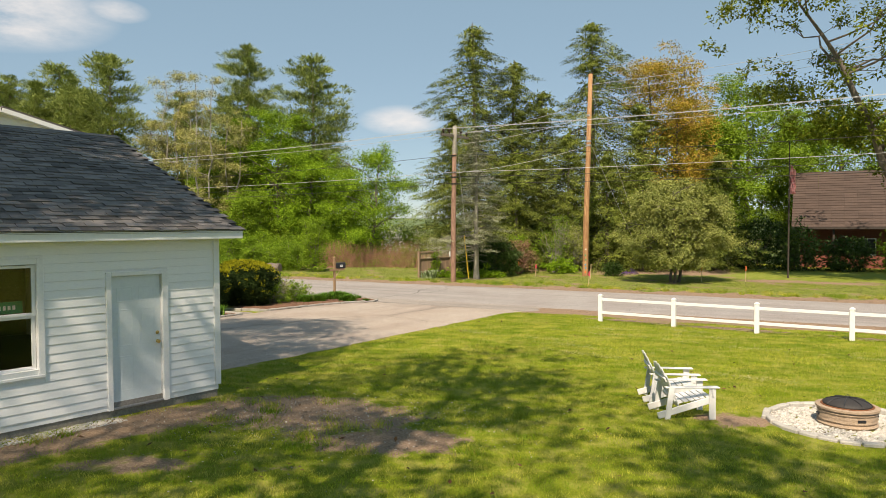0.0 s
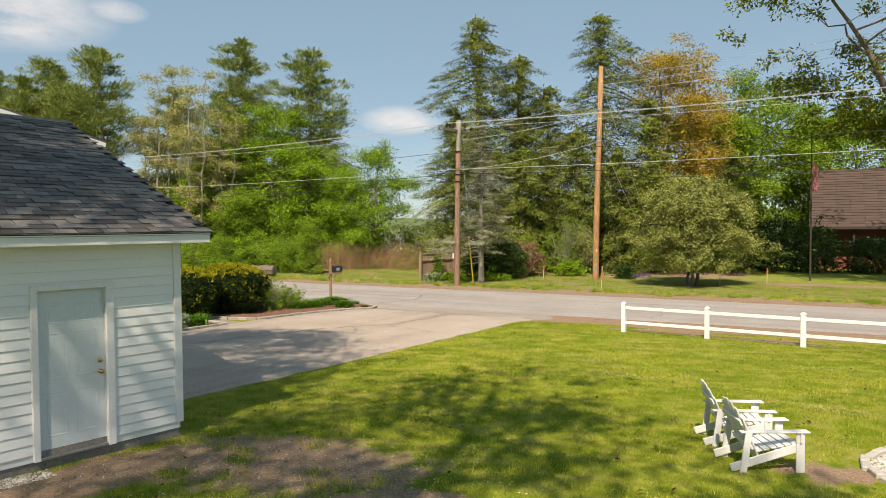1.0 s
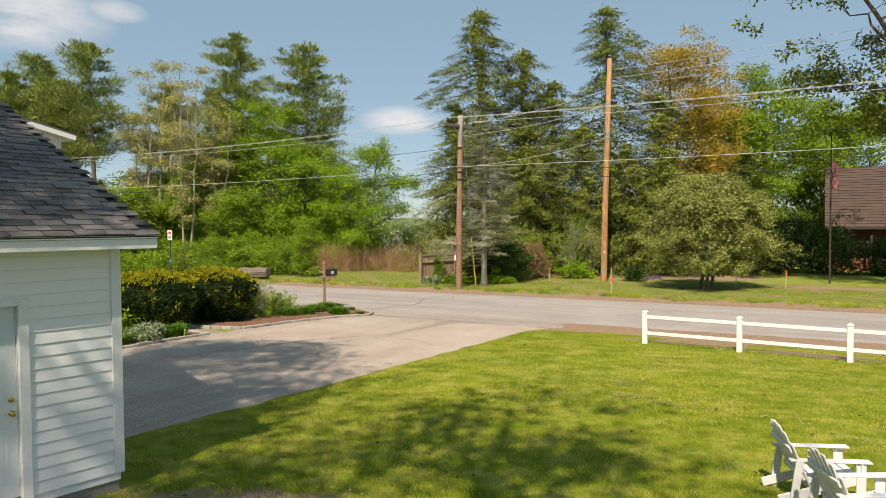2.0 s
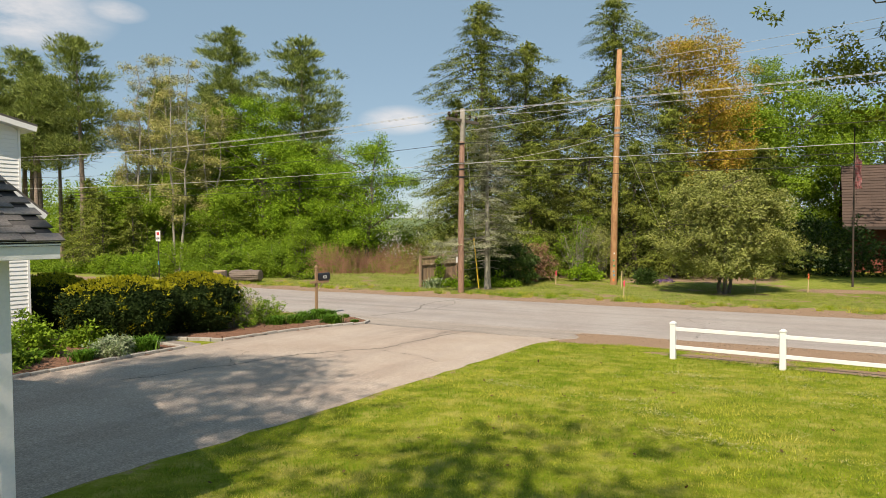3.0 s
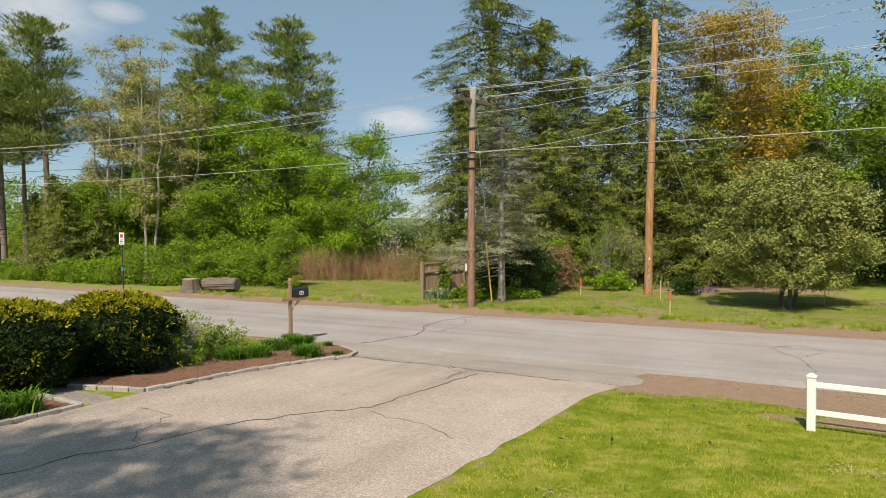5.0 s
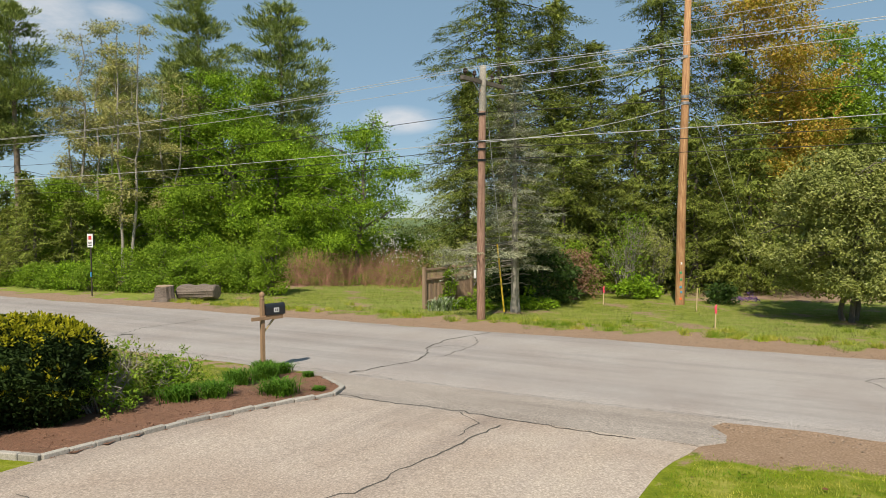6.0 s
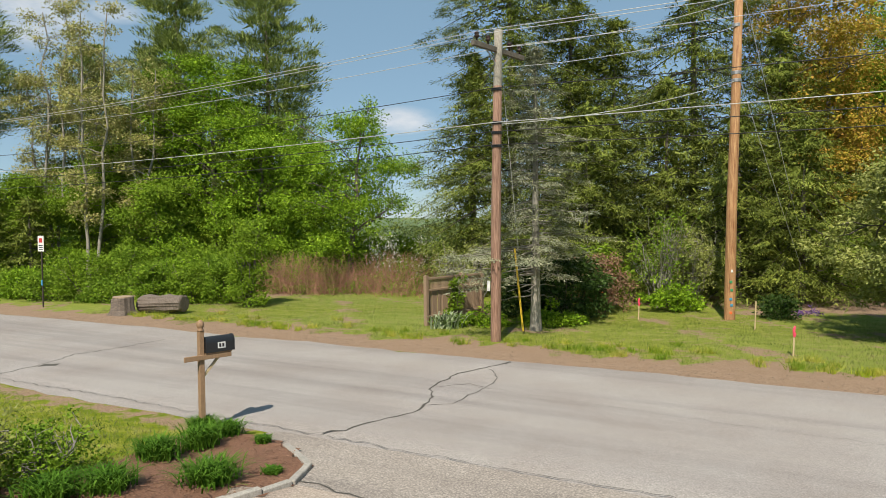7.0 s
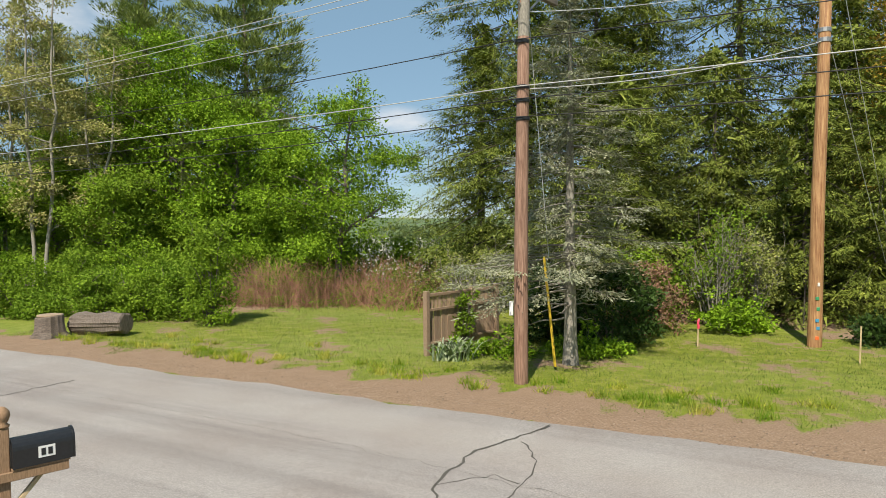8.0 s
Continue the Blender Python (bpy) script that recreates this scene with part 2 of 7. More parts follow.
G_mid = leaf_mat("maple_leaf", [(0.10, 0.18, 0.012), (0.165, 0.29, 0.017), (0.25, 0.415, 0.026), (0.37, 0.54, 0.045)], through=0.16)
G_yellow = leaf_mat("budding_leaf", [(0.34, 0.34, 0.10), (0.42, 0.40, 0.15), (0.46, 0.40, 0.19), (0.36, 0.40, 0.11)], through=0.2)
G_lime = leaf_mat("spring_leaf", [(0.145, 0.24, 0.018), (0.19, 0.30, 0.024), (0.26, 0.38, 0.035), (0.17, 0.28, 0.02)], through=0.16)
G_orange = leaf_mat("orange_maple_leaf", [(0.36, 0.33, 0.035), (0.50, 0.35, 0.05), (0.56, 0.31, 0.075), (0.38, 0.38, 0.04)], through=0.2)
G_olive = leaf_mat("olive_leaf", [(0.20, 0.23, 0.05), (0.27, 0.30, 0.075), (0.34, 0.365, 0.11), (0.42, 0.43, 0.17)], through=0.15)
G_pine = leaf_mat("pine_needle", [(0.14, 0.185, 0.05), (0.25, 0.31, 0.085), (0.38, 0.44, 0.14)], through=0.12)
G_hemlock = leaf_mat("hemlock_needle", [(0.095, 0.122, 0.020), (0.16, 0.20, 0.034), (0.235, 0.28, 0.05), (0.33, 0.37, 0.085)], through=0.08)
G_spruce = leaf_mat("blue_spruce_needle", [(0.22, 0.235, 0.14), (0.30, 0.315, 0.20), (0.38, 0.385, 0.27), (0.45, 0.44, 0.33)], through=0.12)
G_shrub = leaf_mat("shrub_leaf", [(0.12, 0.21, 0.018), (0.165, 0.28, 0.022), (0.22, 0.35, 0.03), (0.28, 0.39, 0.05)], through=0.2)
G_dark = leaf_mat("evergreen_leaf", [(0.03, 0.06, 0.014), (0.05, 0.095, 0.021), (0.08, 0.135, 0.03)], rough=0.4, through=0.1)
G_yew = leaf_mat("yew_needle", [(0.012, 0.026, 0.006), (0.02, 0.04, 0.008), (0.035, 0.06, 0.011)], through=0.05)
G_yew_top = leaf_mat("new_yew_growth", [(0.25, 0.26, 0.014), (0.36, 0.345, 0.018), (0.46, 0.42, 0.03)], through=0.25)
G_blade = leaf_mat("lily_blade", [(0.06, 0.15, 0.014), (0.10, 0.23, 0.022), (0.17, 0.33, 0.04)], through=0.3)
G_silver = leaf_mat("variegated_leaf", [(0.16, 0.24, 0.08), (0.33, 0.40, 0.24), (0.50, 0.54, 0.40)], through=0.2)


def grass_mat(name, colours, straw, deep):
    """Blades: each its own green, with straw-coloured and deep green patches at two scales."""
    m, n, l, p = nodes_of(name)
    geo = n.new("ShaderNodeNewGeometry")
    k = len(colours) - 1
    c = ramp(n, l, geo.outputs["Random Per Island"], [(i / k, col) for i, col in enumerate(colours)])
    c = blend(n, l, ramp(n, l, noise_fac(n, l, 0.7, 6, 0.7, stretch=(0.7, 1.3, 1)), [(0.42, (0, 0, 0)), (0.56, (0.85,) * 3)]), c, deep)
    c = blend(n, l, ramp(n, l, noise_fac(n, l, 1.7, 5, 0.7, stretch=(0.55, 1.8, 1)), [(0.46, (0, 0, 0)), (0.60, (0.6,) * 3)]), c, straw)
    l.new(c, p.inputs["Base Color"])
    p.inputs["Roughness"].default_value, p.inputs["Specular IOR Level"].default_value = 0.6, 0.25
    tr, mx = n.new("ShaderNodeBsdfTranslucent"), n.new("ShaderNodeMixShader")
    l.new(c, tr.inputs["Color"])
    mx.inputs[0].default_value = 0.38
    l.new(p.outputs[0], mx.inputs[1])
    l.new(tr.outputs[0], mx.inputs[2])
    l.new(mx.outputs[0], n["Material Output"].inputs["Surface"])
    return m


G_grass = grass_mat("lawn_blade", [(0.17, 0.27, 0.015), (0.26, 0.36, 0.02), (0.37, 0.44, 0.026), (0.52, 0.52, 0.07)], (0.66, 0.54, 0.14), (0.11, 0.225, 0.008))
G_grass_dry = grass_mat("verge_blade", [(0.13, 0.19, 0.028), (0.185, 0.25, 0.042), (0.26, 0.30, 0.07), (0.40, 0.37, 0.17)], (0.46, 0.37, 0.22), (0.10, 0.17, 0.022))
G_straw = leaf_mat("dry_clipping", [(0.38, 0.36, 0.14), (0.50, 0.46, 0.24), (0.58, 0.54, 0.34)], through=0.2)
G_brown = leaf_mat("fallen_brown_leaf", [(0.07, 0.035, 0.02), (0.14, 0.07, 0.035), (0.20, 0.11, 0.05)], through=0.1)
G_flower = leaf_mat("white_blossom", [(0.6, 0.6, 0.55), (0.8, 0.8, 0.76)], through=0.2)
G_purple = leaf_mat("purple_phlox", [(0.16, 0.08, 0.3), (0.26, 0.14, 0.42)], through=0.2)
G_brush = leaf_mat("red_brown_brush", [(0.25, 0.12, 0.08), (0.34, 0.19, 0.13), (0.40, 0.27, 0.18)], through=0.1)
G_oak = leaf_mat("oak_leaf", [(0.09, 0.12, 0.012), (0.15, 0.19, 0.018), (0.22, 0.25, 0.028)], through=0.15)
G_far = leaf_mat("far_wood_leaf", [(0.10, 0.14, 0.05), (0.14, 0.19, 0.07), (0.19, 0.22, 0.09)], through=0.1, coarse=0.02)

m, n, l, p = nodes_of("window_glass")
p.inputs["Transmission Weight"].default_value, p.inputs["Roughness"].default_value, p.inputs["IOR"].default_value = 1.0, 0.02, 1.45
p.inputs["Base Color"].default_value = (0.9, 0.93, 0.92, 1)
M_glass = m

# lawn soil and turf: "bare" is where the turf is worn away
m, n, l, p = nodes_of("turf")
at_bare = n.new("ShaderNodeAttribute")
at_bare.attribute_name = "bare"
f_big, f_mid, f_fine = noise_fac(n, l, 0.35, 4, 0.6), noise_fac(n, l, 2.2, 5, 0.65), noise_fac(n, l, 28, 4, 0.7)
turf = ramp(n, l, f_mid, [(0.3, (0.13, 0.18, 0.013)), (0.48, (0.245, 0.285, 0.02)), (0.62, (0.39, 0.37, 0.08))])
turf = blend(n, l, f_big, turf, blend(n, l, 1.0, turf, (0.72, 0.80, 0.65), "MULTIPLY"))
turf = blend(n, l, 1.0, turf, ramp(n, l, f_fine, [(0.2, (0.55,) * 3), (0.8, (1.0,) * 3)]), "MULTIPLY")
at_dry = n.new("ShaderNodeAttribute")
at_dry.attribute_name = "dry"
hay = ramp(n, l, f_fine, [(0.25, (0.11, 0.15, 0.03)), (0.5, (0.20, 0.25, 0.055)), (0.8, (0.36, 0.33, 0.14))])
turf = blend(n, l, at_dry.outputs["Fac"], turf, hay)
# distance haze put into the turf's colour: far ground turns muted green
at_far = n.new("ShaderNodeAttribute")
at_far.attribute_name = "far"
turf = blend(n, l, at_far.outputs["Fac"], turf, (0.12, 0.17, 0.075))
soil = ramp(n, l, f_fine, [(0.25, (0.18, 0.12, 0.08)), (0.55, (0.345, 0.245, 0.175)), (0.8, (0.51, 0.39, 0.285))])
soil = blend(n, l, f_mid, soil, blend(n, l, 1.0, soil, (0.7, 0.66, 0.6), "MULTIPLY"))
k = n.new("ShaderNodeMath")
k.operation = "ADD"
l.new(at_bare.outputs["Fac"], k.inputs[0])
l.new(f_mid, k.inputs[1])
l.new(blend(n, l, ramp(n, l, k.outputs[0], [(0.86, (0, 0, 0)), (1.10, (1, 1, 1))]), turf, soil), p.inputs["Base Color"])
p.inputs["Roughness"].default_value = 0.95
p.inputs["Specular IOR Level"].default_value = 0.15
bump(n, l, p, f_fine, 0.8, 0.03)
M_turf = m


def paving(name, dark, light, tint, fine, speck, track=20.5, gritty=0.4):
    """Worn asphalt: stones showing, wheel-track stains and pale dust."""
    m, n, l, p = nodes_of(name)
    f1, f2, f3 = noise_fac(n, l, fine, 3, 0.8), noise_fac(n, l, 0.5, 5, 0.6), noise_fac(n, l, 3.0, 5, 0.7)
    c = ramp(n, l, f1, [(0.36, dark), (0.64, light)])
    c = blend(n, l, ramp(n, l, f2, [(0.35, (0, 0, 0)), (0.7, (1, 1, 1))]), c, blend(n, l, 1.0, c, tint, "MULTIPLY"))
    c = blend(n, l, ramp(n, l, f3, [(0.55, (0, 0, 0)), (0.8, (speck,) * 3)]), c, tuple(v * 0.7 for v in light))
    # lengthwise wear, along the way that the traffic goes
    tc, spin, mp = n.new("ShaderNodeTexCoord"), n.new("ShaderNodeVectorRotate"), n.new("ShaderNodeMapping")
    spin.rotation_type = "Z_AXIS"
    spin.inputs["Angle"].default_value = radians(track)
    mp.inputs["Scale"].default_value = (0.045, 1.1, 1)
    wear = n.new("ShaderNodeTexNoise")
    wear.inputs["Scale"].default_value, wear.inputs["Detail"].default_value, wear.inputs["Roughness"].default_value = 1.0, 5, 0.62
    l.new(tc.outputs["Object"], spin.inputs["Vector"])
    l.new(spin.outputs["Vector"], mp.inputs["Vector"])
    l.new(mp.outputs["Vector"], wear.inputs["Vector"])
    c = blend(n, l, 1.0, c, ramp(n, l, wear.outputs["Fac"], [(0.32, (0.74, 0.73, 0.73)), (0.52, (0.95, 0.94, 0.93)), (0.7, (1.0, 0.99, 0.96))]), "MULTIPLY")
    grit = n.new("ShaderNodeTexVoronoi")
    grit.inputs["Scale"].default_value = fine * 0.9
    l.new(tc.outputs["Object"], grit.inputs["Vector"])
    c = blend(n, l, 1.0, c, ramp(n, l, grit.outputs["Distance"], [(0.0, (1 + gritty,) * 3), (0.62, (1 - gritty,) * 3)]), "MULTIPLY")
    c = blend(n, l, 1.0, c, ramp(n, l, noise_fac(n, l, 13, 6, 0.85), [(0.32, (0.84,) * 3), (0.5, (0.98,) * 3), (0.66, (1.06,) * 3)]), "MULTIPLY")
    l.new(c, p.inputs["Base Color"])
    p.inputs["Roughness"].default_value = 0.9
    bump(n, l, p, f1, 0.5, 0.006)
    return m


M_road = paving("worn_road_asphalt", (0.265, 0.246, 0.236), (0.46, 0.432, 0.412), (0.86, 0.82, 0.80), 42, 0.3, 20.5, 0.14)
M_drive = paving("pale_driveway_asphalt", (0.33, 0.28, 0.238), (0.56, 0.485, 0.42), (0.84, 0.79, 0.76), 30, 0.45, -69.5, 0.17)
M_apron = paving("coarse_apron_asphalt", (0.23, 0.205, 0.185), (0.52, 0.465, 0.415), (0.80, 0.78, 0.77), 32, 0.6, 20.5, 0.2)


# ---- mesh helpers ----
def quick_mesh(name, V, F, mat, smooth=False):
    """A mesh from arrays: vertices (N, 3) and faces (M, k)."""
    V, F = np.asarray(V, np.float32), np.asarray(F, np.int32)
    me = bpy.data.meshes.new(name)
    me.vertices.add(len(V))
    me.vertices.foreach_set("co", V.ravel())
    me.loops.add(F.size)
    me.loops.foreach_set("vertex_index", F.ravel())
    me.polygons.add(len(F))
    me.polygons.foreach_set("loop_start", np.arange(0, F.size, F.shape[1], dtype=np.int32))
    me.polygons.foreach_set("use_smooth", np.full(len(F), bool(smooth)))
    me.update(calc_edges=True)
    me.materials.append(mat)
    return me


def part(name, bm, material, parent=None, label="", smooth=False):
    """Links a bmesh, or a mesh that is ready, as one object under its thing."""
    if isinstance(bm, bmesh.types.BMesh):
        me = bpy.data.meshes.new(name)
        for f in bm.faces:
            f.smooth = smooth
        bm.to_mesh(me)
        bm.free()
        me.materials.append(material)
    else:
        me = bm
    ob = new(name, me)
    ob.parent = parent
    if label:
        ob["label"] = label
    return ob


def thing(name, m, label, category, group="", kind=""):
    ob = new(name)
    ob.matrix_world = m
    ob.empty_display_size = 0.2
    return tagged(ob, label, category, group, kind)


def box(bm, x0, x1, y0, y1, z0, z1, bevel=0.0, m=None):
    r = bmesh.ops.create_cube(bm, size=1.0)
    vs = r["verts"]
    for v in vs:
        v.co = Vector(((x0 + x1) / 2 + v.co.x * (x1 - x0), (y0 + y1) / 2 + v.co.y * (y1 - y0), (z0 + z1) / 2 + v.co.z * (z1 - z0)))
    if bevel:
        es = list({e for v in vs for e in v.link_edges})
        out = bmesh.ops.bevel(bm, geom=es, offset=bevel, segments=1, affect="EDGES", profile=0.5)
        vs = list({v for f in out["faces"] for v in f.verts} | {v for v in vs if v.is_valid})
    if m is not None:
        for v in vs:
            v.co = m @ v.co
    return vs


def boxed(*a, **k):
    bm = bmesh.new()
    box(bm, *a, **k)
    return bm


def lathe(bm, profile, sides=16, m=None):
    """Turns (radius, height) pairs round z."""
    rings = [[bm.verts.new((r * math.cos(2 * math.pi * i / sides), r * math.sin(2 * math.pi * i / sides), z)) for i in range(sides)] for r, z in profile]
    for a, b in zip(rings, rings[1:]):
        for i in range(sides):
            bm.faces.new((a[i], a[(i + 1) % sides], b[(i + 1) % sides], b[i]))
    bm.faces.new(list(reversed(rings[0])))
    bm.faces.new(rings[-1])
    if m is not None:
        for ring in rings:
            for v in ring:
                v.co = m @ v.co


def lathed(profile, sides=16, m=None):
    bm = bmesh.new()
    lathe(bm, profile, sides, m)
    return bm


def tubes(paths, sides=5):
    """Arrays for tapered tubes: each path is a list of (x, y, z, radius)."""
    V, F, base = [], [], 0
    ang = np.arange(sides) * 2 * np.pi / sides
    for path in paths:
        P = np.asarray(path, float)
        T = np.gradient(P[:, :3], axis=0)
        T /= np.linalg.norm(T, axis=1, keepdims=True) + 1e-9
        ref = np.where(np.abs(T[:, 2:3]) > 0.9, np.array([[1.0, 0, 0]]), np.array([[0, 0, 1.0]]))
        A = np.cross(T, ref)
        A /= np.linalg.norm(A, axis=1, keepdims=True) + 1e-9
        B = np.cross(T, A)
        ring = P[:, None, :3] + P[:, None, 3:4] * (np.cos(ang)[None, :, None] * A[:, None] + np.sin(ang)[None, :, None] * B[:, None])
        V.append(ring.reshape(-1, 3))
        i = np.arange(len(P) - 1)[:, None] * sides + base
        j = np.arange(sides)[None]
        k = (np.arange(sides)[None] + 1) % sides
        F.append(np.stack([i + j, i + k, i + sides + k, i + sides + j], -1).reshape(-1, 4))
        base += len(P) * sides
    return np.concatenate(V), np.concatenate(F)


def leaf_quads(C, D, U, length, width):
    """Arrays for leaves at C that point along D, with their flat side towards U: kite-shaped, a little bent."""
    D = D / (np.linalg.norm(D, axis=1, keepdims=True) + 1e-9)
    S = np.cross(D, U)
    S /= np.linalg.norm(S, axis=1, keepdims=True) + 1e-9
    N = np.cross(S, D)
    L, W = np.asarray(length)[:, None], np.asarray(width)[:, None]
    V = np.stack([C, C + D * L * 0.5 + S * W * 0.5 + N * W * 0.12, C + D * L, C + D * L * 0.45 - S * W * 0.5 + N * W * 0.12], 1)
    return V.reshape(-1, 3), np.arange(len(C) * 4).reshape(-1, 4)


def leaf_tris(C, D, U, length, width):
    """The same for small far leaves: one pointed triangle each."""
    D = D / (np.linalg.norm(D, axis=1, keepdims=True) + 1e-9)
    S = np.cross(D, U)
    S /= np.linalg.norm(S, axis=1, keepdims=True) + 1e-9
    L, W = np.asarray(length)[:, None], np.asarray(width)[:, None]
    V = np.stack([C - S * W * 0.5, C + S * W * 0.5, C + D * L], 1)
    return V.reshape(-1, 3), np.arange(len(C) * 3).reshape(-1, 3)


def dirs(rng, n):
    v = rng.normal(size=(n, 3))
    return v / np.linalg.norm(v, axis=1, keepdims=True)


# ---- the lie of the land ----
UX, UY = 0.9367, -0.3502      # along the road
NX, NY = 0.3502, 0.9367       # across the road, away from the garage
ROAD_NEAR, ROAD_FAR = 25.9, 33.4
DRIVE_L, DRIVE_R = -16.2, -8.6
FLARE = 0.08                  # how far the drive widens for each metre towards the road


def step(v, a, b):
    q = np.clip((np.asarray(v, float) - a) / (b - a), 0, 1)
    return q * q * (3 - 2 * q)


def xy(a, s):
    return a * UX + s * NX, a * UY + s * NY


def height(x, y):
    """The ground's height."""
    x, y = np.asarray(x, float), np.asarray(y, float)
    a, s = UX * x + UY * y, NX * x + NY * y
    lawn = 0.03 - 0.0186 * (np.clip(s, 0, 24) - 5)
    drive = -0.09 - 0.0163 * (np.clip(s, 4, 26) - 9)
    k = step(a, DRIVE_R - 0.3, DRIVE_R + 1.6)
    near = drive * (1 - k) + lawn * k
    z = near + (-0.44 - near) * step(s, 22.3, 25.6)
    z = z - 0.03 * step(s, 33.4, 36)
    far = -0.055 * np.clip(s - 64, 0, 260)
    hill = 40 * step(s, 600, 1500) + 9 * np.sin(a / 310 + 1.0) * step(s, 700, 1400) + 4 * np.sin(a / 95 + s / 140) * step(s, 500, 900)
    return z + far + hill


def ground_at(x, y):
    return float(height(x, y))


def R(a, s, dz=0.0):
    x, y = xy(a, s)
    return Vector((x, y, ground_at(x, y) + dz))


# ---- ground, road and drive ----
def axis_lines(lo, hi, near, reach):
    mid = list(np.arange(lo, hi + 1e-6, near))
    up, down, stp = [], [], near
    q = hi
    while q < reach:
        stp *= 1.35
        q += stp
        up.append(q)
    q, stp = lo, near
    while q > -reach:
        stp *= 1.35
        q -= stp
        down.append(q)
    return np.array(down[::-1] + mid + up)


def bare_at(x, y):
    """How far the turf is worn away, 0 to 1."""
    x, y = np.asarray(x, float), np.asarray(y, float)
    a, s = UX * x + UY * y, NX * x + NY * y

    def spot(cx, cy, rx, ry, turn, much=1.0):
        c, d = math.cos(radians(turn)), math.sin(radians(turn))
        p, q = (x - cx) * c + (y - cy) * d, -(x - cx) * d + (y - cy) * c
        return much * np.clip(1.15 - np.sqrt((p / rx) ** 2 + (q / ry) ** 2), 0, 1) ** 0.7

    b = np.maximum.reduce([
        spot(-2.3, 9.3, 2.5, 1.35, -8, 0.85), spot(-0.6, 8.0, 1.7, 0.8, 5, 0.75), spot(-4.6, 8.2, 2.6, 0.75, 61.5, 0.9), spot(-3.6, 6.6, 1.4, 0.6, 20, 0.55),
        spot(-1.8, 6.6, 1.0, 0.5, 0, 0.45), spot(4.5, 9.9, 0.9, 0.6, 0, 0.7), spot(-5.6, 6.4, 1.5, 0.6, 61, 0.9),
        spot(4.5, 22.6, 2.6, 0.5, -25, 0.75), spot(1.5, 25.3, 1.9, 0.85, -20, 0.9), spot(7.4, 21.0, 2.2, 0.5, -25, 0.8), spot(12, 18.8, 3.5, 0.5, -25, 0.75),
        spot(15.5, 41.8, 3.0, 1.6, -10, 0.8), spot(18.5, 40.5, 4.0, 1.2, -20, 0.7), spot(6.5, 47.2, 2.5, 1.0, 0, 0.7), spot(3.4, 43.2, 1.5, 0.6, 0, 0.45),
        spot(2.0, 40.4, 3.0, 0.8, -20, 0.4), spot(-2.2, 42.0, 1.2, 0.7, 0, 0.5), spot(-9.5, 42.0, 2.2, 0.7, -10, 0.5), spot(-13, 43.5, 2.0, 0.5, -15, 0.45), spot(-13.5, 30.2, 2.4, 0.6, -20, 0.36), spot(-10.4, 28.6, 1.0, 0.7, 0, 0.4), spot(-17.5, 31.6, 2.2, 0.5, -20, 0.4)])
    sw = s + 0.45 * np.sin(a * 0.8) + 0.4 * np.sin(a * 2.1 + 1) + 0.3 * np.sin(a * 5.3) + 0.2 * np.sin(a * 11.0 + s * 3)
    edge = 0.9 * step(s, 33.0, 33.6) * (1 - step(sw, 34.8, 36.3)) + 0.85 * step(s + 1.3 * step(a, -7, -4) + 0.25 * np.sin(a * 1.7), 24.2, 25.0) * (1 - step(s, 25.9, 26.4)) * step(a, DRIVE_R - 0.5, DRIVE_R + 0.8)
    edge = np.maximum(edge, 0.5 * step(s, 24.9, 25.5) * (1 - step(s, 25.9, 26.4)) * (1 - step(a, -18, -16)))
    side = 0.42 * np.exp(-((a - DRIVE_R - FLARE * (s - 19) - 0.1) / 0.22) ** 2) * (s > 9) * (s < 26)
    under = 0.75 * step(s, 44, 50) * (1 - step(s, 64, 90)) * step(a, -24, -18) * (1 - step(a, -6, 0)) + 0.6 * step(s, 38, 44) * (1 - step(s, 64, 90)) * (1 - step(a, -34, -30))
    rough = (0.25 + 0.20 * np.sin(a * 0.9 + 1.3 * np.sin(s * 0.7)) * np.sin(s * 1.6 + np.sin(a * 0.5)) + 0.10 * np.sin(a * 2.7 + s * 2.1)) * step(s, 33.6, 35) * (1 - step(s, 47, 50)) * step(a, -60, -40)
    return np.clip(np.maximum.reduce([b, edge, side, under, rough]), 0, 1)


gx, gy = axis_lines(-34, 34, 0.4, 2600), axis_lines(-8, 62, 0.4, 2600)
GX, GY = np.meshgrid(gx, gy)
GZ = height(GX, GY)
nx, ny = len(gx), len(gy)
ii = np.arange((ny - 1) * (nx - 1))
c0 = ii // (nx - 1) * nx + ii % (nx - 1)
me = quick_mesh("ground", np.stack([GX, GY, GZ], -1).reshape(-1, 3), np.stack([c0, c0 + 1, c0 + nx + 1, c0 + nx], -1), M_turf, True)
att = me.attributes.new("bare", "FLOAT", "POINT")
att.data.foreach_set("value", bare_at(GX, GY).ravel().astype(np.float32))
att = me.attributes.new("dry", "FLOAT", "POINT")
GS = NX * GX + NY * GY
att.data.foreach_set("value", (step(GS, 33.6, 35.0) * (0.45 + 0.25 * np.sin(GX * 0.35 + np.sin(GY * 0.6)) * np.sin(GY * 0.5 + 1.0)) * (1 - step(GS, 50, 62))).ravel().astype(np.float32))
# how far the painted haze tint takes over, by distance across the road
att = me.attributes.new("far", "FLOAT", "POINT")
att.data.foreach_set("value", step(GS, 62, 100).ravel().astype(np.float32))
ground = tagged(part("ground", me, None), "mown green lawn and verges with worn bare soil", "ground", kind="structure")


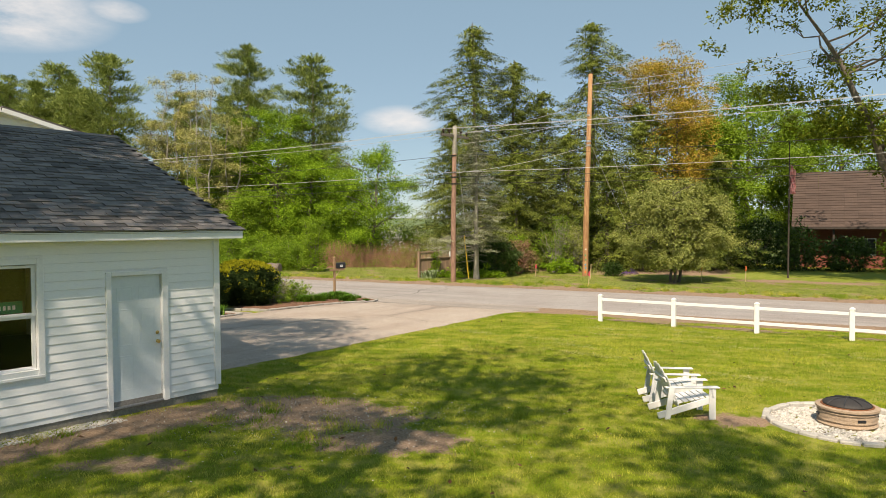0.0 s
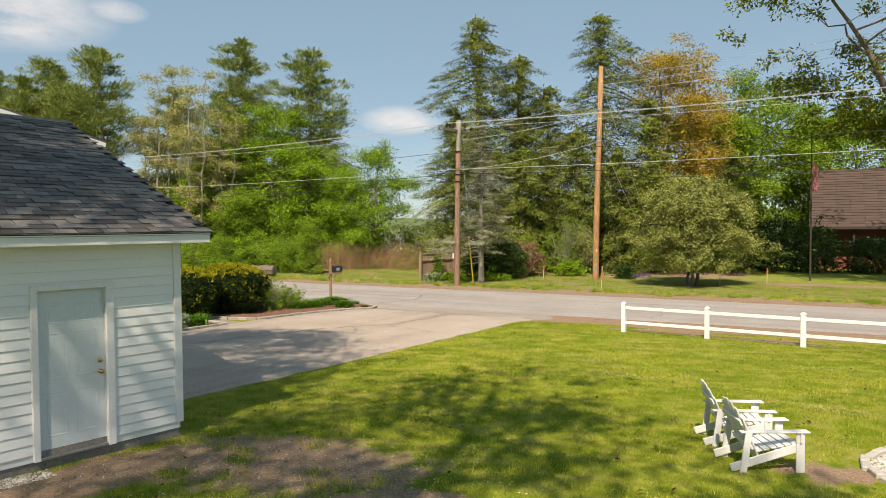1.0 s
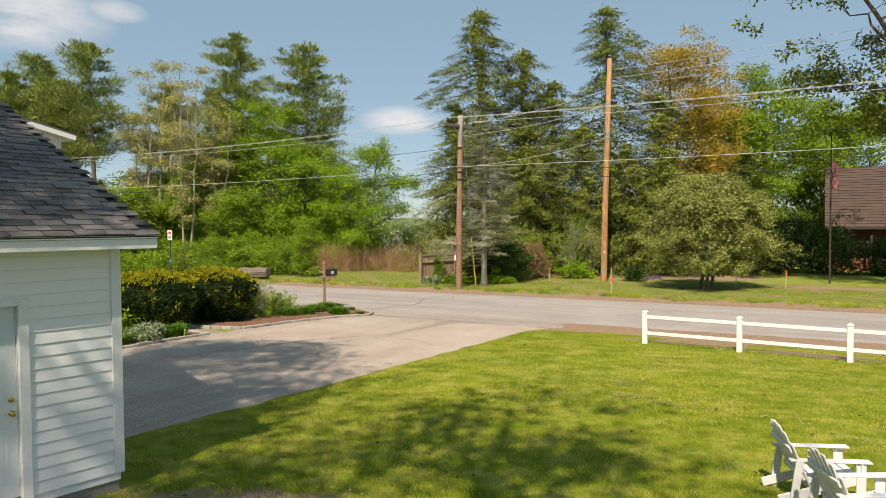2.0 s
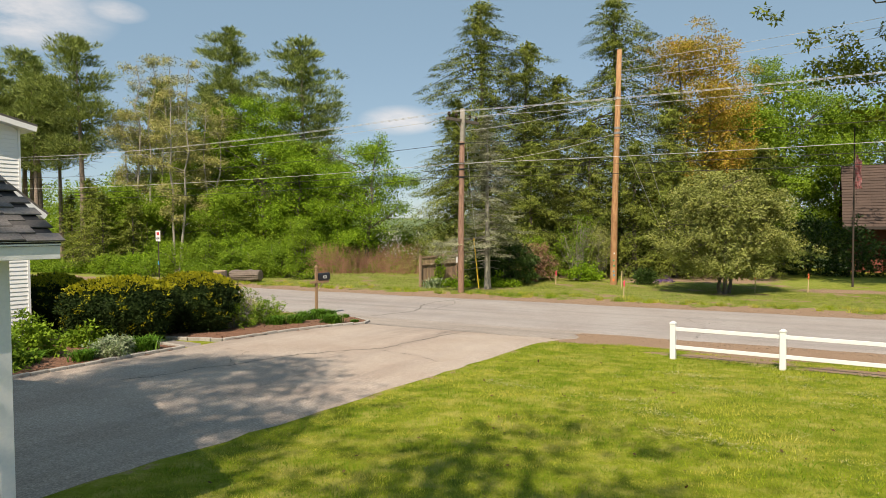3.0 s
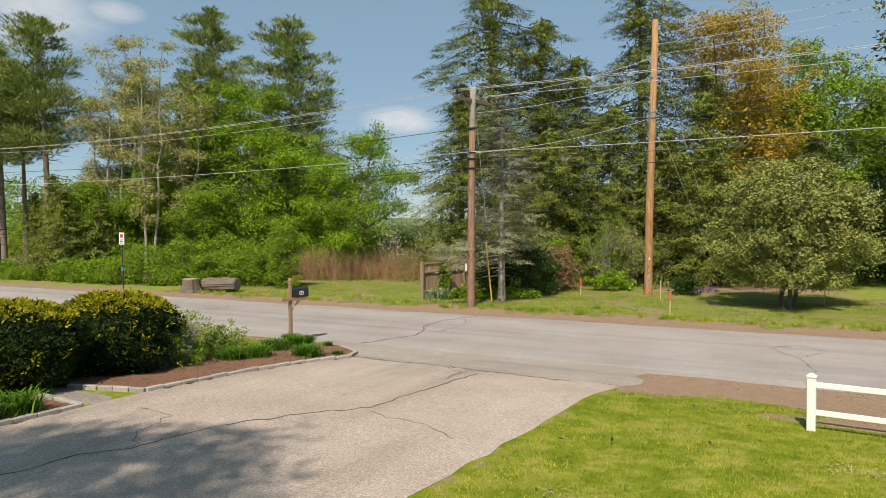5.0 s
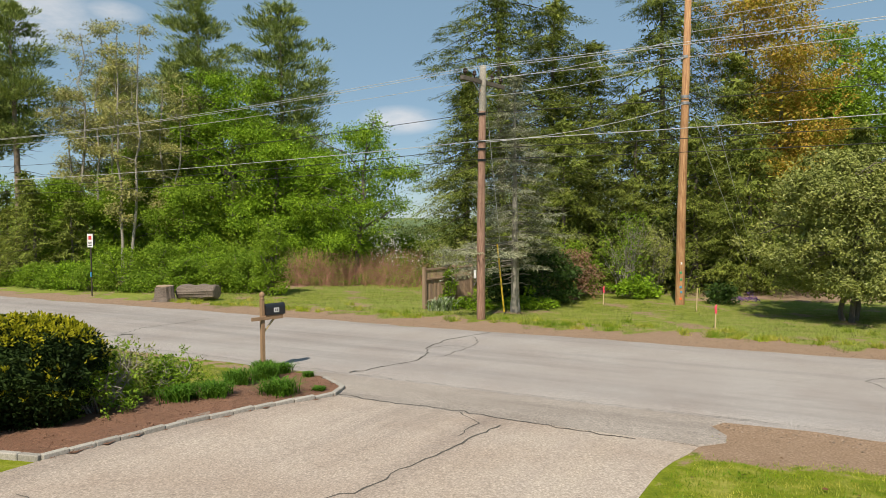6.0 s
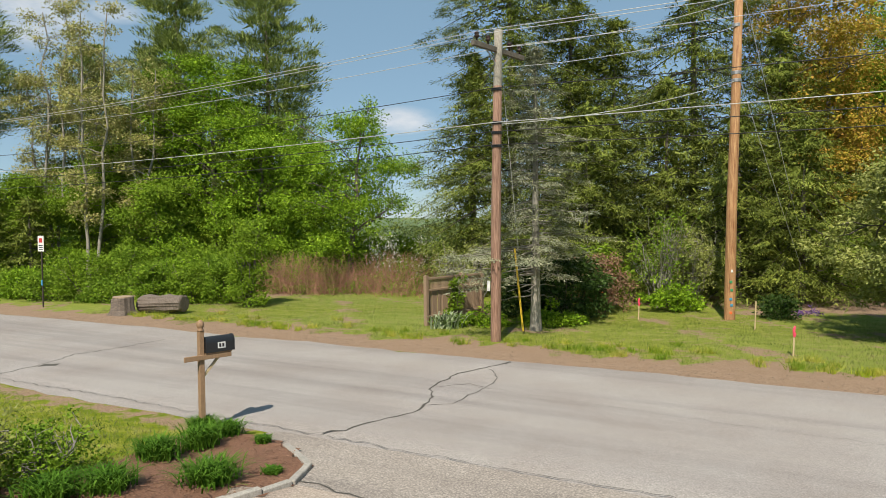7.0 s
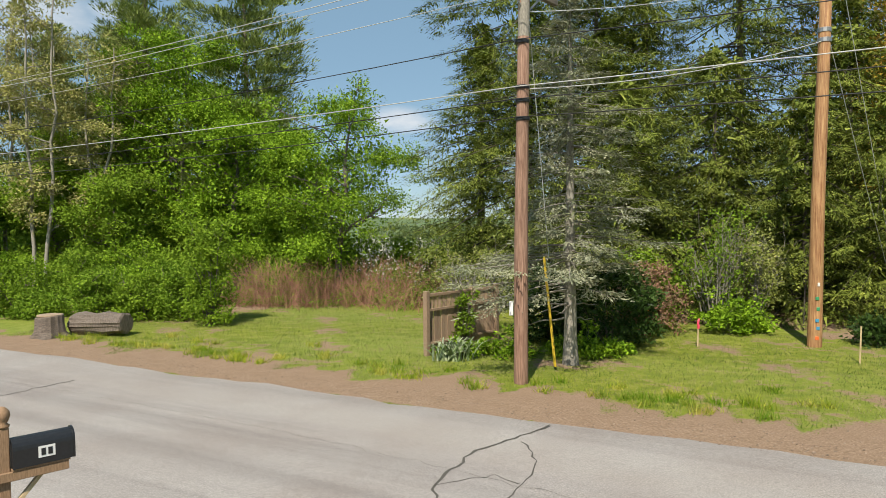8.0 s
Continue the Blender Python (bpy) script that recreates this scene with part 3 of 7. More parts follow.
def slab(name, a0, a1, s0, s1, mat, lift, rag, cell, seed, skirt=0.12, low=(1, 1, 1, 1), flare=0.0):
    """A paved strip that lies on the ground, with uneven edges. rag: how far each of the four edges wanders (a0, a1, s0, s1)."""
    na, ns = max(2, int((a1 - a0) / cell)), max(2, int((s1 - s0) / cell))
    rng = np.random.default_rng(seed)

    def wander(count, much):
        w = np.convolve(rng.normal(size=count + 12), np.ones(5) / 5, "same")[6:-6] + 0.4 * rng.normal(size=count)
        return w * much

    A, S = np.meshgrid(np.linspace(a0, a1, na + 1), np.linspace(s0, s1, ns + 1))
    A = a0 + (A - a0) * (1 + flare * (S - 19) / (a1 - a0))
    A[:, 0] += wander(ns + 1, rag[0])
    A[:, -1] += wander(ns + 1, rag[1])
    S[0] += wander(na + 1, rag[2])
    S[-1] += wander(na + 1, rag[3])
    X, Y = A * UX + S * NX, A * UY + S * NY
    Z = height(X, Y) + lift
    for edge, on in zip((np.s_[:, 0], np.s_[:, -1], np.s_[0], np.s_[-1]), low):
        if on:
            Z[edge] -= lift - 0.004
    V = np.stack([X, Y, Z], -1).reshape(-1, 3)
    q = np.arange(ns * na)
    c = q // na * (na + 1) + q % na
    F = np.stack([c, c + 1, c + na + 2, c + na + 1], -1)
    rim = list(range(na + 1)) + [r * (na + 1) + na for r in range(1, ns + 1)] + [ns * (na + 1) + i for i in range(na - 1, -1, -1)] + [r * (na + 1) for r in range(ns - 1, 0, -1)]
    low = V[rim] - np.array([0, 0, skirt])
    nv, k = len(V), len(rim)
    i = np.arange(k)
    F2 = np.stack([np.array(rim), nv + i, nv + (i + 1) % k, np.array(rim)[(i + 1) % k]], -1)
    return quick_mesh(name, np.concatenate([V, low]), np.concatenate([F, F2]), mat)


tagged(part("road", slab("road", -150, 130, ROAD_NEAR, ROAD_FAR, M_road, 0.035, (0, 0, 0.10, 0.12), 0.7, 3), None), "worn grey two-lane asphalt road with cracks", "road", kind="structure")
tagged(part("driveway", slab("driveway", DRIVE_L, DRIVE_R, 7.0, 24.15, M_drive, 0.03, (0.0, 0.10, 0, 0.02), 0.5, 4, low=(0, 1, 0, 0), flare=FLARE), None), "pale worn asphalt driveway with long cracks", "driveway", kind="structure")
tagged(part("driveway_apron", slab("driveway_apron", DRIVE_L - 1.0, DRIVE_R + 0.9, 24.16, ROAD_NEAR + 0.1, M_apron, 0.03, (0.15, 0.3, 0.0, 0.03), 0.4, 5, low=(1, 1, 0, 0)), None), "coarse worn asphalt strip where driveway meets road", "driveway", kind="structure")


def crack(points, wide, seed, lift):
    """A wandering open crack, or a painted band of shade, as a thin dark ribbon in the paving."""
    rng = np.random.default_rng(seed)
    P = [Vector((*p, 0)) for p in points]
    Q = []
    for a, b in zip(P, P[1:]):
        n = max(2, int((b - a).length / 0.18))
        side = Vector((-(b - a).y, (b - a).x, 0)).normalized()
        for i in range(n):
            Q.append(a.lerp(b, i / n) + side * float(rng.normal()) * 0.035)
    Q.append(P[-1])
    bm, prev = bmesh.new(), None
    for i, q in enumerate(Q):
        t = (Q[min(i + 1, len(Q) - 1)] - Q[max(i - 1, 0)]).normalized()
        side = Vector((-t.y, t.x, 0)) * wide * float(rng.uniform(0.35, 1.0))
        pair = []
        for q2 in (q + side, q - side):
            pair.append(bm.verts.new((q2.x, q2.y, ground_at(q2.x, q2.y) + lift)))
        if prev:
            bm.faces.new((prev[0], prev[1], pair[1], pair[0]))
        prev = pair
    return tagged(part("crack", bm, M_sealer), "dark open crack or painted shade band in worn asphalt", "crack", "asphalt cracks", "structure")


# ---- walls with clapboards ----
def wall_panel(u0, u1, z0, z1, holes, thick):
    """A wall in the x-z plane, thick towards +y, built round its openings."""
    bm = bmesh.new()
    us = sorted({u0, u1, *(h[0] for h in holes), *(h[1] for h in holes)})
    zs = sorted({z0, z1, *(h[2] for h in holes), *(h[3] for h in holes)})
    for a, b in zip(us, us[1:]):
        for c, d in zip(zs, zs[1:]):
            if not any(h[0] <= a and b <= h[1] and h[2] <= c and d <= h[3] for h in holes):
                box(bm, a, b, 0, thick, c, d)
    return bm


def clapboard(length, exposure=0.132):
    bm = bmesh.new()
    prof = [(0.0, 0.0), (-0.014, 0.0), (-0.016, 0.005), (-0.003, exposure + 0.003), (0.0, exposure + 0.003)]
    ends = [[bm.verts.new((x, y, z)) for y, z in prof] for x in (0, length)]
    for i in range(5):
        bm.faces.new((ends[0][i], ends[0][(i + 1) % 5], ends[1][(i + 1) % 5], ends[1][i]))
    bm.faces.new(list(reversed(ends[0])))
    bm.faces.new(ends[1])
    return bm


def runs(u0, u1, za, zb, holes):
    """The stretches of a course that are not cut by an opening."""
    cuts = sorted((h[0], h[1]) for h in holes if h[2] < zb - 0.01 and h[3] > za + 0.01)
    out, at = [], u0
    for a, b in cuts:
        if a > at:
            out.append((at, a))
        at = max(at, b)
    if at < u1:
        out.append((at, u1))
    return out


GC, GA = (-4.17, 10.2), 57.5                      # garage corner and the bearing of its front wall
G0 = 0.19                                         # underside of the siding
LONG, DEEP, EAVE, SLOPE = 8.0, 9.0, 2.79, 0.425
garage = thing("garage", pose(GC[0], GC[1], 0, 0, 0, GA), "white clapboard garage with a dark shingle roof", "garage")
# its own axes: -x runs along the front wall from the corner, +y goes back from the wall
DOOR = (-1.92, -0.92, 0.10, 2.27)
WIN = (-4.55, -2.80, 0.80, 2.53)
part("wall", wall_panel(-LONG, 0, G0 + 0.02, EAVE, [DOOR, WIN], 0.14), M_trim, garage)
part("wall", boxed(-LONG, 0, DEEP - 0.14, DEEP, G0 + 0.02, EAVE), M_siding, garage)
part("wall", boxed(-0.14, 0, 0.14, DEEP - 0.14, G0 + 0.02, EAVE), M_siding, garage)
part("wall", boxed(-LONG, -LONG + 0.14, 0.14, DEEP - 0.14, G0 + 0.02, EAVE), M_siding, garage)
part("inner_lining", boxed(-LONG + 0.15, -0.15, DEEP - 0.17, DEEP - 0.15, G0 + 0.03, EAVE), M_inside, garage, "bare board lining")
part("foundation", boxed(-LONG + 0.01, -0.01, 0.02, DEEP - 0.02, -0.4, G0 + 0.02), M_concrete, garage, "grey concrete foundation")
part("ceiling", boxed(-LONG + 0.15, -0.15, 0.15, DEEP - 0.18, EAVE - 0.06, EAVE - 0.02), M_inside, garage)
part("corner_board", boxed(-0.075, 0.036, -0.038, -0.002, G0, EAVE - 0.02, bevel=0.004), M_trim, garage)
part("corner_board", boxed(0.002, 0.038, -0.001, 0.08, G0, EAVE - 0.02, bevel=0.004), M_trim, garage)
for side in (1,):                                   # gable wall towards the drive
    bm = bmesh.new()
    top = EAVE + (DEEP / 2) * SLOPE
    a, b = [bm.verts.new(v) for v in ((-0.1, 0, EAVE), (-0.1, DEEP, EAVE), (-0.1, DEEP / 2, top))], [bm.verts.new(v) for v in ((0, 0, EAVE), (0, DEEP, EAVE), (0, DEEP / 2, top))]
    bm.faces.new(a), bm.faces.new(list(reversed(b)))
    for i in range(3):
        bm.faces.new((a[i], b[i], b[(i + 1) % 3], a[(i + 1) % 3]))
    part("gable", bm, M_siding, garage)
bm = bmesh.new()
OV, OE = 0.30, 0.33                                 # overhang at the eave and at the gable
box(bm, -LONG - OE, OE, -OV, 0.0, EAVE - 0.02, EAVE)
part("soffit", bm, M_trim, garage, "white soffit under the eave")
part("fascia", boxed(-LONG - OE, OE, -OV - 0.022, -OV - 0.002, EAVE - 0.03, EAVE + 0.115, bevel=0.004), M_trim, garage, "white fascia board")
part("drip_edge", boxed(-LONG - OE, OE, -OV - 0.04, -OV - 0.024, EAVE + 0.085, EAVE + 0.118), M_trim, garage)
slope_len = math.hypot(DEEP / 2 + OV, (DEEP / 2 + OV) * SLOPE)
roof_m = Matrix.Translation((0, -OV - 0.04, EAVE + 0.10)) @ Matrix.Rotation(math.atan(SLOPE), 4, "X")
part("roof_deck", boxed(-LONG - OE, OE, 0, slope_len + 0.02, -0.02, 0.012, m=roof_m), M_roof_under, garage, "dark roof deck")
back_m = Matrix.Translation((0, DEEP + OV + 0.04, EAVE + 0.10)) @ Matrix.Rotation(-math.atan(SLOPE), 4, "X")
part("roof_deck", boxed(-LONG - OE, OE, -slope_len - 0.02, 0, -0.02, 0.012, m=back_m), M_shingle, garage, "dark roof deck")
part("rake_board", boxed(OE - 0.03, OE - 0.005, 0.02, slope_len, -0.15, -0.022, m=roof_m), M_trim, garage)
part("ridge_cap", boxed(-LONG - OE, OE, slope_len - 0.12, slope_len + 0.05, 0.028, 0.045, m=roof_m), M_shingle, garage)
board_at = {}
z, row = G0, 0
while z < EAVE - 0.04:
    for a, b in runs(-LONG, -0.075, z, z + 0.132, [(DOOR[0] - 0.0, DOOR[1] + 0.0, 0, DOOR[3]), (WIN[0], WIN[1], WIN[2], WIN[3])]):
        key = round(b - a, 3)
        if key not in board_at:
            board_at[key] = part("clapboard", clapboard(b - a), M_siding, garage)
            ob = board_at[key]
        else:
            ob = part("clapboard", board_at[key].data, None, garage)
        ob.location = (a, -0.001, z)
    z += 0.132
# door with its frame
door = part("door", boxed(-1.83, -1.03, 0.03, 0.075, 0.142, 2.19, bevel=0.003), M_door, garage, "pale blue-grey six-panel steel door, shut")
for x0, x1 in ((-1.735, -1.475), (-1.385, -1.125)):
    for z0, z1 in ((0.36, 0.92), (1.08, 1.66), (1.78, 2.02)):
        bm = bmesh.new()
        for q in ((x0, x1, z0, z0 + 0.016), (x0, x1, z1 - 0.016, z1), (x0, x0 + 0.016, z0, z1), (x1 - 0.016, x1, z0, z1)):
            box(bm, q[0], q[1], 0.0275, 0.031, q[2], q[3], bevel=0.0015)
        part("panel_moulding", bm, M_door, door)
        part("panel", boxed(x0 + 0.04, x1 - 0.04, 0.0285, 0.031, z0 + 0.04, z1 - 0.04, bevel=0.001), M_door, door)
turn = Matrix.Rotation(radians(90), 4, "X")
part("knob", lathed([(0.028, 0), (0.03, 0.006), (0.012, 0.012), (0.012, 0.03), (0.027, 0.038), (0.029, 0.055), (0.02, 0.066)], 14, Matrix.Translation((-1.085, 0.03, 1.09)) @ turn), M_brass, door, "brass knob", True)
part("deadbolt", lathed([(0.03, 0), (0.03, 0.012), (0.02, 0.02), (0.012, 0.022)], 14, Matrix.Translation((-1.085, 0.03, 1.235)) @ turn), M_brass, door, "brass deadbolt", True)
part("weather_strip", boxed(-1.838, -1.022, 0.055, 0.08, 0.136, 0.141), M_black, door)
for x0, x1, z0, z1 in ((-1.92, -1.84, 0.1, 2.27), (-1.02, -0.92, 0.1, 2.27), (-1.84, -1.02, 2.2, 2.27)):
    part("door_casing", boxed(x0, x1, -0.042, 0.02, z0, z1, bevel=0.005), M_trim, garage)
for x0, x1, z0, z1 in ((-1.84, -1.832, 0.13, 2.2), (-1.028, -1.02, 0.13, 2.2), (-1.832, -1.028, 2.192, 2.2)):
    part("door_jamb", boxed(x0, x1, 0.02, 0.13, z0, z1), M_trim, garage)
part("threshold", boxed(-1.84, -1.02, -0.04, 0.1, 0.1, 0.135, bevel=0.006), M_metal, garage, "worn aluminium threshold")
# double-hung window
window = part("window", boxed(WIN[0], WIN[1], -0.05, 0.06, WIN[2], WIN[2] + 0.045, bevel=0.006), M_trim, garage, "white double-hung window with dark panes")
for q in ((WIN[0], WIN[0] + 0.09, WIN[2] + 0.045, WIN[3]), (WIN[1] - 0.09, WIN[1], WIN[2] + 0.045, WIN[3]), (WIN[0] + 0.09, WIN[1] - 0.09, WIN[3] - 0.09, WIN[3])):
    part("window_casing", boxed(q[0], q[1], -0.045, 0.05, q[2], q[3], bevel=0.006), M_trim, window)
lo, mid, hi = WIN[2] + 0.12, 1.70, WIN[3] - 0.1
for z0, z1, y in ((lo, mid, 0.045), (mid, hi, 0.012)):
    for q in ((WIN[0] + 0.092, WIN[0] + 0.145, z0, z1), (WIN[1] - 0.145, WIN[1] - 0.092, z0, z1), (WIN[0] + 0.145, WIN[1] - 0.145, z0, z0 + 0.045), (WIN[0] + 0.145, WIN[1] - 0.145, z1 - 0.04, z1)):
        part("sash_bar", boxed(q[0], q[1], y, y + 0.035, q[2], q[3], bevel=0.003), M_trim, window)
    ob = part("pane", boxed(WIN[0] + 0.146, WIN[1] - 0.146, y + 0.014, y + 0.02, z0 + 0.046, z1 - 0.041), M_glass, window)
    ob.visible_shadow = False
part("window_sill", boxed(WIN[0] + 0.09, WIN[1] - 0.09, -0.03, 0.09, WIN[2] + 0.046, WIN[2] + 0.118), M_trim, window)
# what shows behind the panes: a green plate with pale bars
plate = thing("street_sign", pose(GC[0], GC[1], 0, 0, 0, GA) @ pose(-3.45, 0.12, 1.745), "green metal plate with pale lettering bars leaning in the window", "sign")
part("plate", boxed(-0.42, 0.42, 0, 0.012, 0.0, 0.17, bevel=0.002), M_green_p, plate)
for i in range(5):
    part("letter_bar", boxed(0.05 + i * 0.06, 0.085 + i * 0.06, -0.004, -0.001, 0.055, 0.115), M_white_p, plate)

# shingle tabs on the front slope: one mesh, shared
bm = boxed(0.008, 0.300, 0.0, 0.17, 0.0, 0.013)
for v in bm.verts:
    v.co.z += (0.17 - v.co.y) * 0.055 + 0.003
tab_mesh = bpy.data.meshes.new("shingle")
bm.to_mesh(tab_mesh)
bm.free()
tab_mesh.materials.append(M_shingle)
TV = np.array([v.co[:] for v in tab_mesh.vertices])
TF = np.array([f.vertices[:] for f in tab_mesh.polygons])
loose_V, loose_F, made = [], [], 0
rng = np.random.default_rng(5)
rows_up = int(slope_len / 0.143)
for r in range(rows_up):
    x = OE + 0.02 - 0.305 - (0.152 if r % 2 else 0.0)
    x += float(rng.uniform(-0.02, 0.02))
    while x > -LONG - OE:
        y, lift = r * 0.143 - 0.012, 0.012 + float(rng.choice((0.0, 0.003, 0.011)))
        if made < 290 and x > -2.45 and r < 36 or (made < 290 and x > -4.2 and r < 14):
            ob = part("shingle", tab_mesh, None, garage)
            ob.matrix_local = roof_m @ Matrix.Translation((x, y, lift)) @ Matrix.Rotation(float(rng.normal()) * 0.006, 4, "Z")
            made += 1
        else:
            W = (TV + np.array([x, y, lift])) @ np.array(roof_m.to_3x3()).T + np.array(roof_m.translation)
            loose_F.append(TF + 8 * len(loose_V))
            loose_V.append(W)
        x -= 0.305
tagged(part("shingles", quick_mesh("shingles", np.concatenate(loose_V), np.concatenate(loose_F), M_shingle), None, garage), kind="stuff")

# ---- the white house beyond the garage ----
house = thing("house", pose(-13.75, 22.0, 0, 0, 0, -28.5), "white clapboard two-storey house with white trim", "house")


def sided_block(parent, x0, x1, y0, y1, z0, eave, rise, over):
    """A block with stepped siding, whose gables look along x; x1 is the near gable."""
    z, ridge = z0, eave + rise

    def ends(h):
        q = max(0.0, h - eave) / rise * (y1 - y0) / 2
        return y0 + q, y1 - q

    while z < ridge - 0.02:
        z2 = min(z + 0.11, ridge)
        a, b = ends(z), ends(z2)
        bm = bmesh.new()
        lo = [bm.verts.new(v) for v in ((x0, a[0], z), (x1 + 0.016, a[0], z), (x1 + 0.016, a[1], z), (x0, a[1], z))]
        hi = [bm.verts.new(v) for v in ((x0, b[0], z2), (x1, b[0], z2), (x1, b[1], z2), (x0, b[1], z2))]
        for i in range(4):
            bm.faces.new((lo[i], lo[(i + 1) % 4], hi[(i + 1) % 4], hi[i]))
        bm.faces.new(list(reversed(lo)))
        part("clapboard_course", bm, M_siding, parent)
        z = z2
    half = (y1 - y0) / 2
    ang = math.atan(rise / half)
    ln = math.hypot(half + over, (half + over) * math.tan(ang))
    for sgn, yy in ((1, y0 - over), (-1, y1 + over)):
        mm = Matrix.Translation((0, yy, eave - over * math.tan(ang))) @ Matrix.Rotation(sgn * ang, 4, "X")
        q = (0, ln) if sgn > 0 else (-ln, 0)
        part("roof", boxed(x0 - over, x1 + over, q[0], q[1], 0.14, 0.20, m=mm), M_shingle, parent)
        part("rake_board", boxed(x1 + over - 0.03, x1 + over + 0.012, q[0], q[1], 0.0, 0.138, m=mm), M_trim, parent)
        part("rake_board", boxed(x0 - over - 0.012, x0 - over + 0.03, q[0], q[1], 0.0, 0.138, m=mm), M_trim, parent)
        part("soffit", boxed(x0 - over + 0.03, x1 + over - 0.03, q[0] + 0.01, q[1] - 0.01, 0.005, 0.03, m=mm), M_trim, parent)
    for y, s2 in ((y0, -1), (y1, 1)):
        part("corner_board", boxed(x1 - 0.08, x1 + 0.03, y - 0.03, y + 0.08 if s2 < 0 else y + 0.03, z0, eave - 0.02), M_trim, parent)
        part("corner_board", boxed(x0 - 0.03, x0 + 0.08, y - 0.03, y + 0.08 if s2 < 0 else y + 0.03, z0, eave - 0.02), M_trim, parent)


sided_block(house, -9.0, 0.0, -7.8, 0.0, -0.3, 5.72, 0.9, 0.32)
sided_block(house, 0.02, 0.75, -3.6, -0.15, -0.3, 3.5, 1.4, 0.30)

# ---- neighbour's brown house across the road ----
cabin = thing("brick_house", pose(22.05, 56.3, ground_at(24, 56), 0, 0, -21), "low brick house with a brown shingle roof", "house")
part("wall", boxed(0, 16, 0, 9, -0.2, 3.2), M_brick, cabin, "red brick wall in shade")
bm = bmesh.new()
a, b = [bm.verts.new(v) for v in ((0, 0, 3.2), (0, 9, 3.2), (0, 4.5, 7.2))], [bm.verts.new(v) for v in ((0.2, 0, 3.2), (0.2, 9, 3.2), (0.2, 4.5, 7.2))]
bm.faces.new(a), bm.faces.new(list(reversed(b)))
for i in range(3):
    bm.faces.new((a[i], b[i], b[(i + 1) % 3], a[(i + 1) % 3]))
part("gable", bm, M_dark_wood, cabin, "dark stained gable")
for sgn, yy in ((1, -1.6), (-1, 10.6)):
    ang = math.atan2(4.55, 6.1)
    mm = Matrix.Translation((0, yy, 3.15)) @ Matrix.Rotation(sgn * ang, 4, "X")
    q = (0, 7.62) if sgn > 0 else (-7.62, 0)
    bm = bmesh.new()
    nrow = 22
    for i in range(nrow):
        y0, y1 = 7.62 * i / nrow, 7.62 * (i + 1) / nrow + 0.04
        if sgn < 0:
            y0, y1 = -y1 + 0.0, -y0
        k = 0
        x = -0.6
        while x < 16.6:
            x2 = min(16.6, x + 0.9)
            vs = box(bm, x + 0.005, x2 - 0.005, y0, y1, 0.0, 0.03)
            for v in vs:
                v.co.z += 0.03 * (1 - abs(abs(v.co.y) - 7.62 * i / nrow) / (7.62 / nrow))
                v.co = mm @ v.co
            x = x2
    part("roof", bm, M_brown_roof, cabin, "brown shingle roof")
part("fascia", boxed(-0.6, 16.6, -1.68, -1.6, 3.0, 3.2), M_dark_wood, cabin)
for x0 in (2.2, 6.0, 11.0):
    part("porch_post", boxed(x0, x0 + 0.14, -1.35, -1.2, -0.2, 3.15), M_dark_wood, cabin)
for x0 in (3.6, 8.2):
    win = part("window", boxed(x0, x0 + 1.5, -0.05, 0.0, 1.0, 2.3), M_trim, cabin)
    part("pane", boxed(x0 + 0.08, x0 + 1.42, -0.06, -0.052, 1.08, 2.22), M_black, win)


# ---- white vinyl fence ----
def fence_post():
    bm = boxed(-0.064, 0.064, -0.064, 0.064, -0.12, 0.86, bevel=0.006)
    return bm


FX, FY, FA = 3.53, 22.27, -26.6
fence = thing("rail_fence", pose(FX, FY, 0, 0, 0, FA), "white vinyl two-rail fence along the lawn", "fence")
first_post = None
for k in range(7):
    x = 2.43 * k
    wx, wy = FX + x * math.cos(radians(FA)), FY + x * math.sin(radians(FA))
    z = ground_at(wx, wy)
    if first_post is None:
        first_post = part("post", fence_post(), M_fence, fence)
        post = first_post
        cap_bm = bmesh.new()
        lathe(cap_bm, [(0.098, 0.0), (0.105, 0.012), (0.105, 0.03), (0.075, 0.036), (0.068, 0.052), (0.012, 0.075)], 4, Matrix.Rotation(radians(45), 4, "Z"))
        cap = part("post_cap", cap_bm, M_fence, post)
        cap.location = (0, 0, 0.855)
    else:
        post = part("post", first_post.data, None, fence)
        c2 = part("post_cap", cap.data, None, post)
        c2.location = (0, 0, 0.855)
    post.location = (x, 0, z)
    if k < 6:
        wx2, wy2 = FX + (x + 2.43) * math.cos(radians(FA)), FY + (x + 2.43) * math.sin(radians(FA))
        z2 = ground_at(wx2, wy2)
        for h in (0.255, 0.70):
            bm = boxed(0.05, 2.38, -0.020, 0.020, h, h + 0.088, bevel=0.004)
            for v in bm.verts:
                v.co.z += (z2 - z) * v.co.x / 2.43
            r = part("rail", bm, M_fence, fence)
            r.location = (x, 0, z)


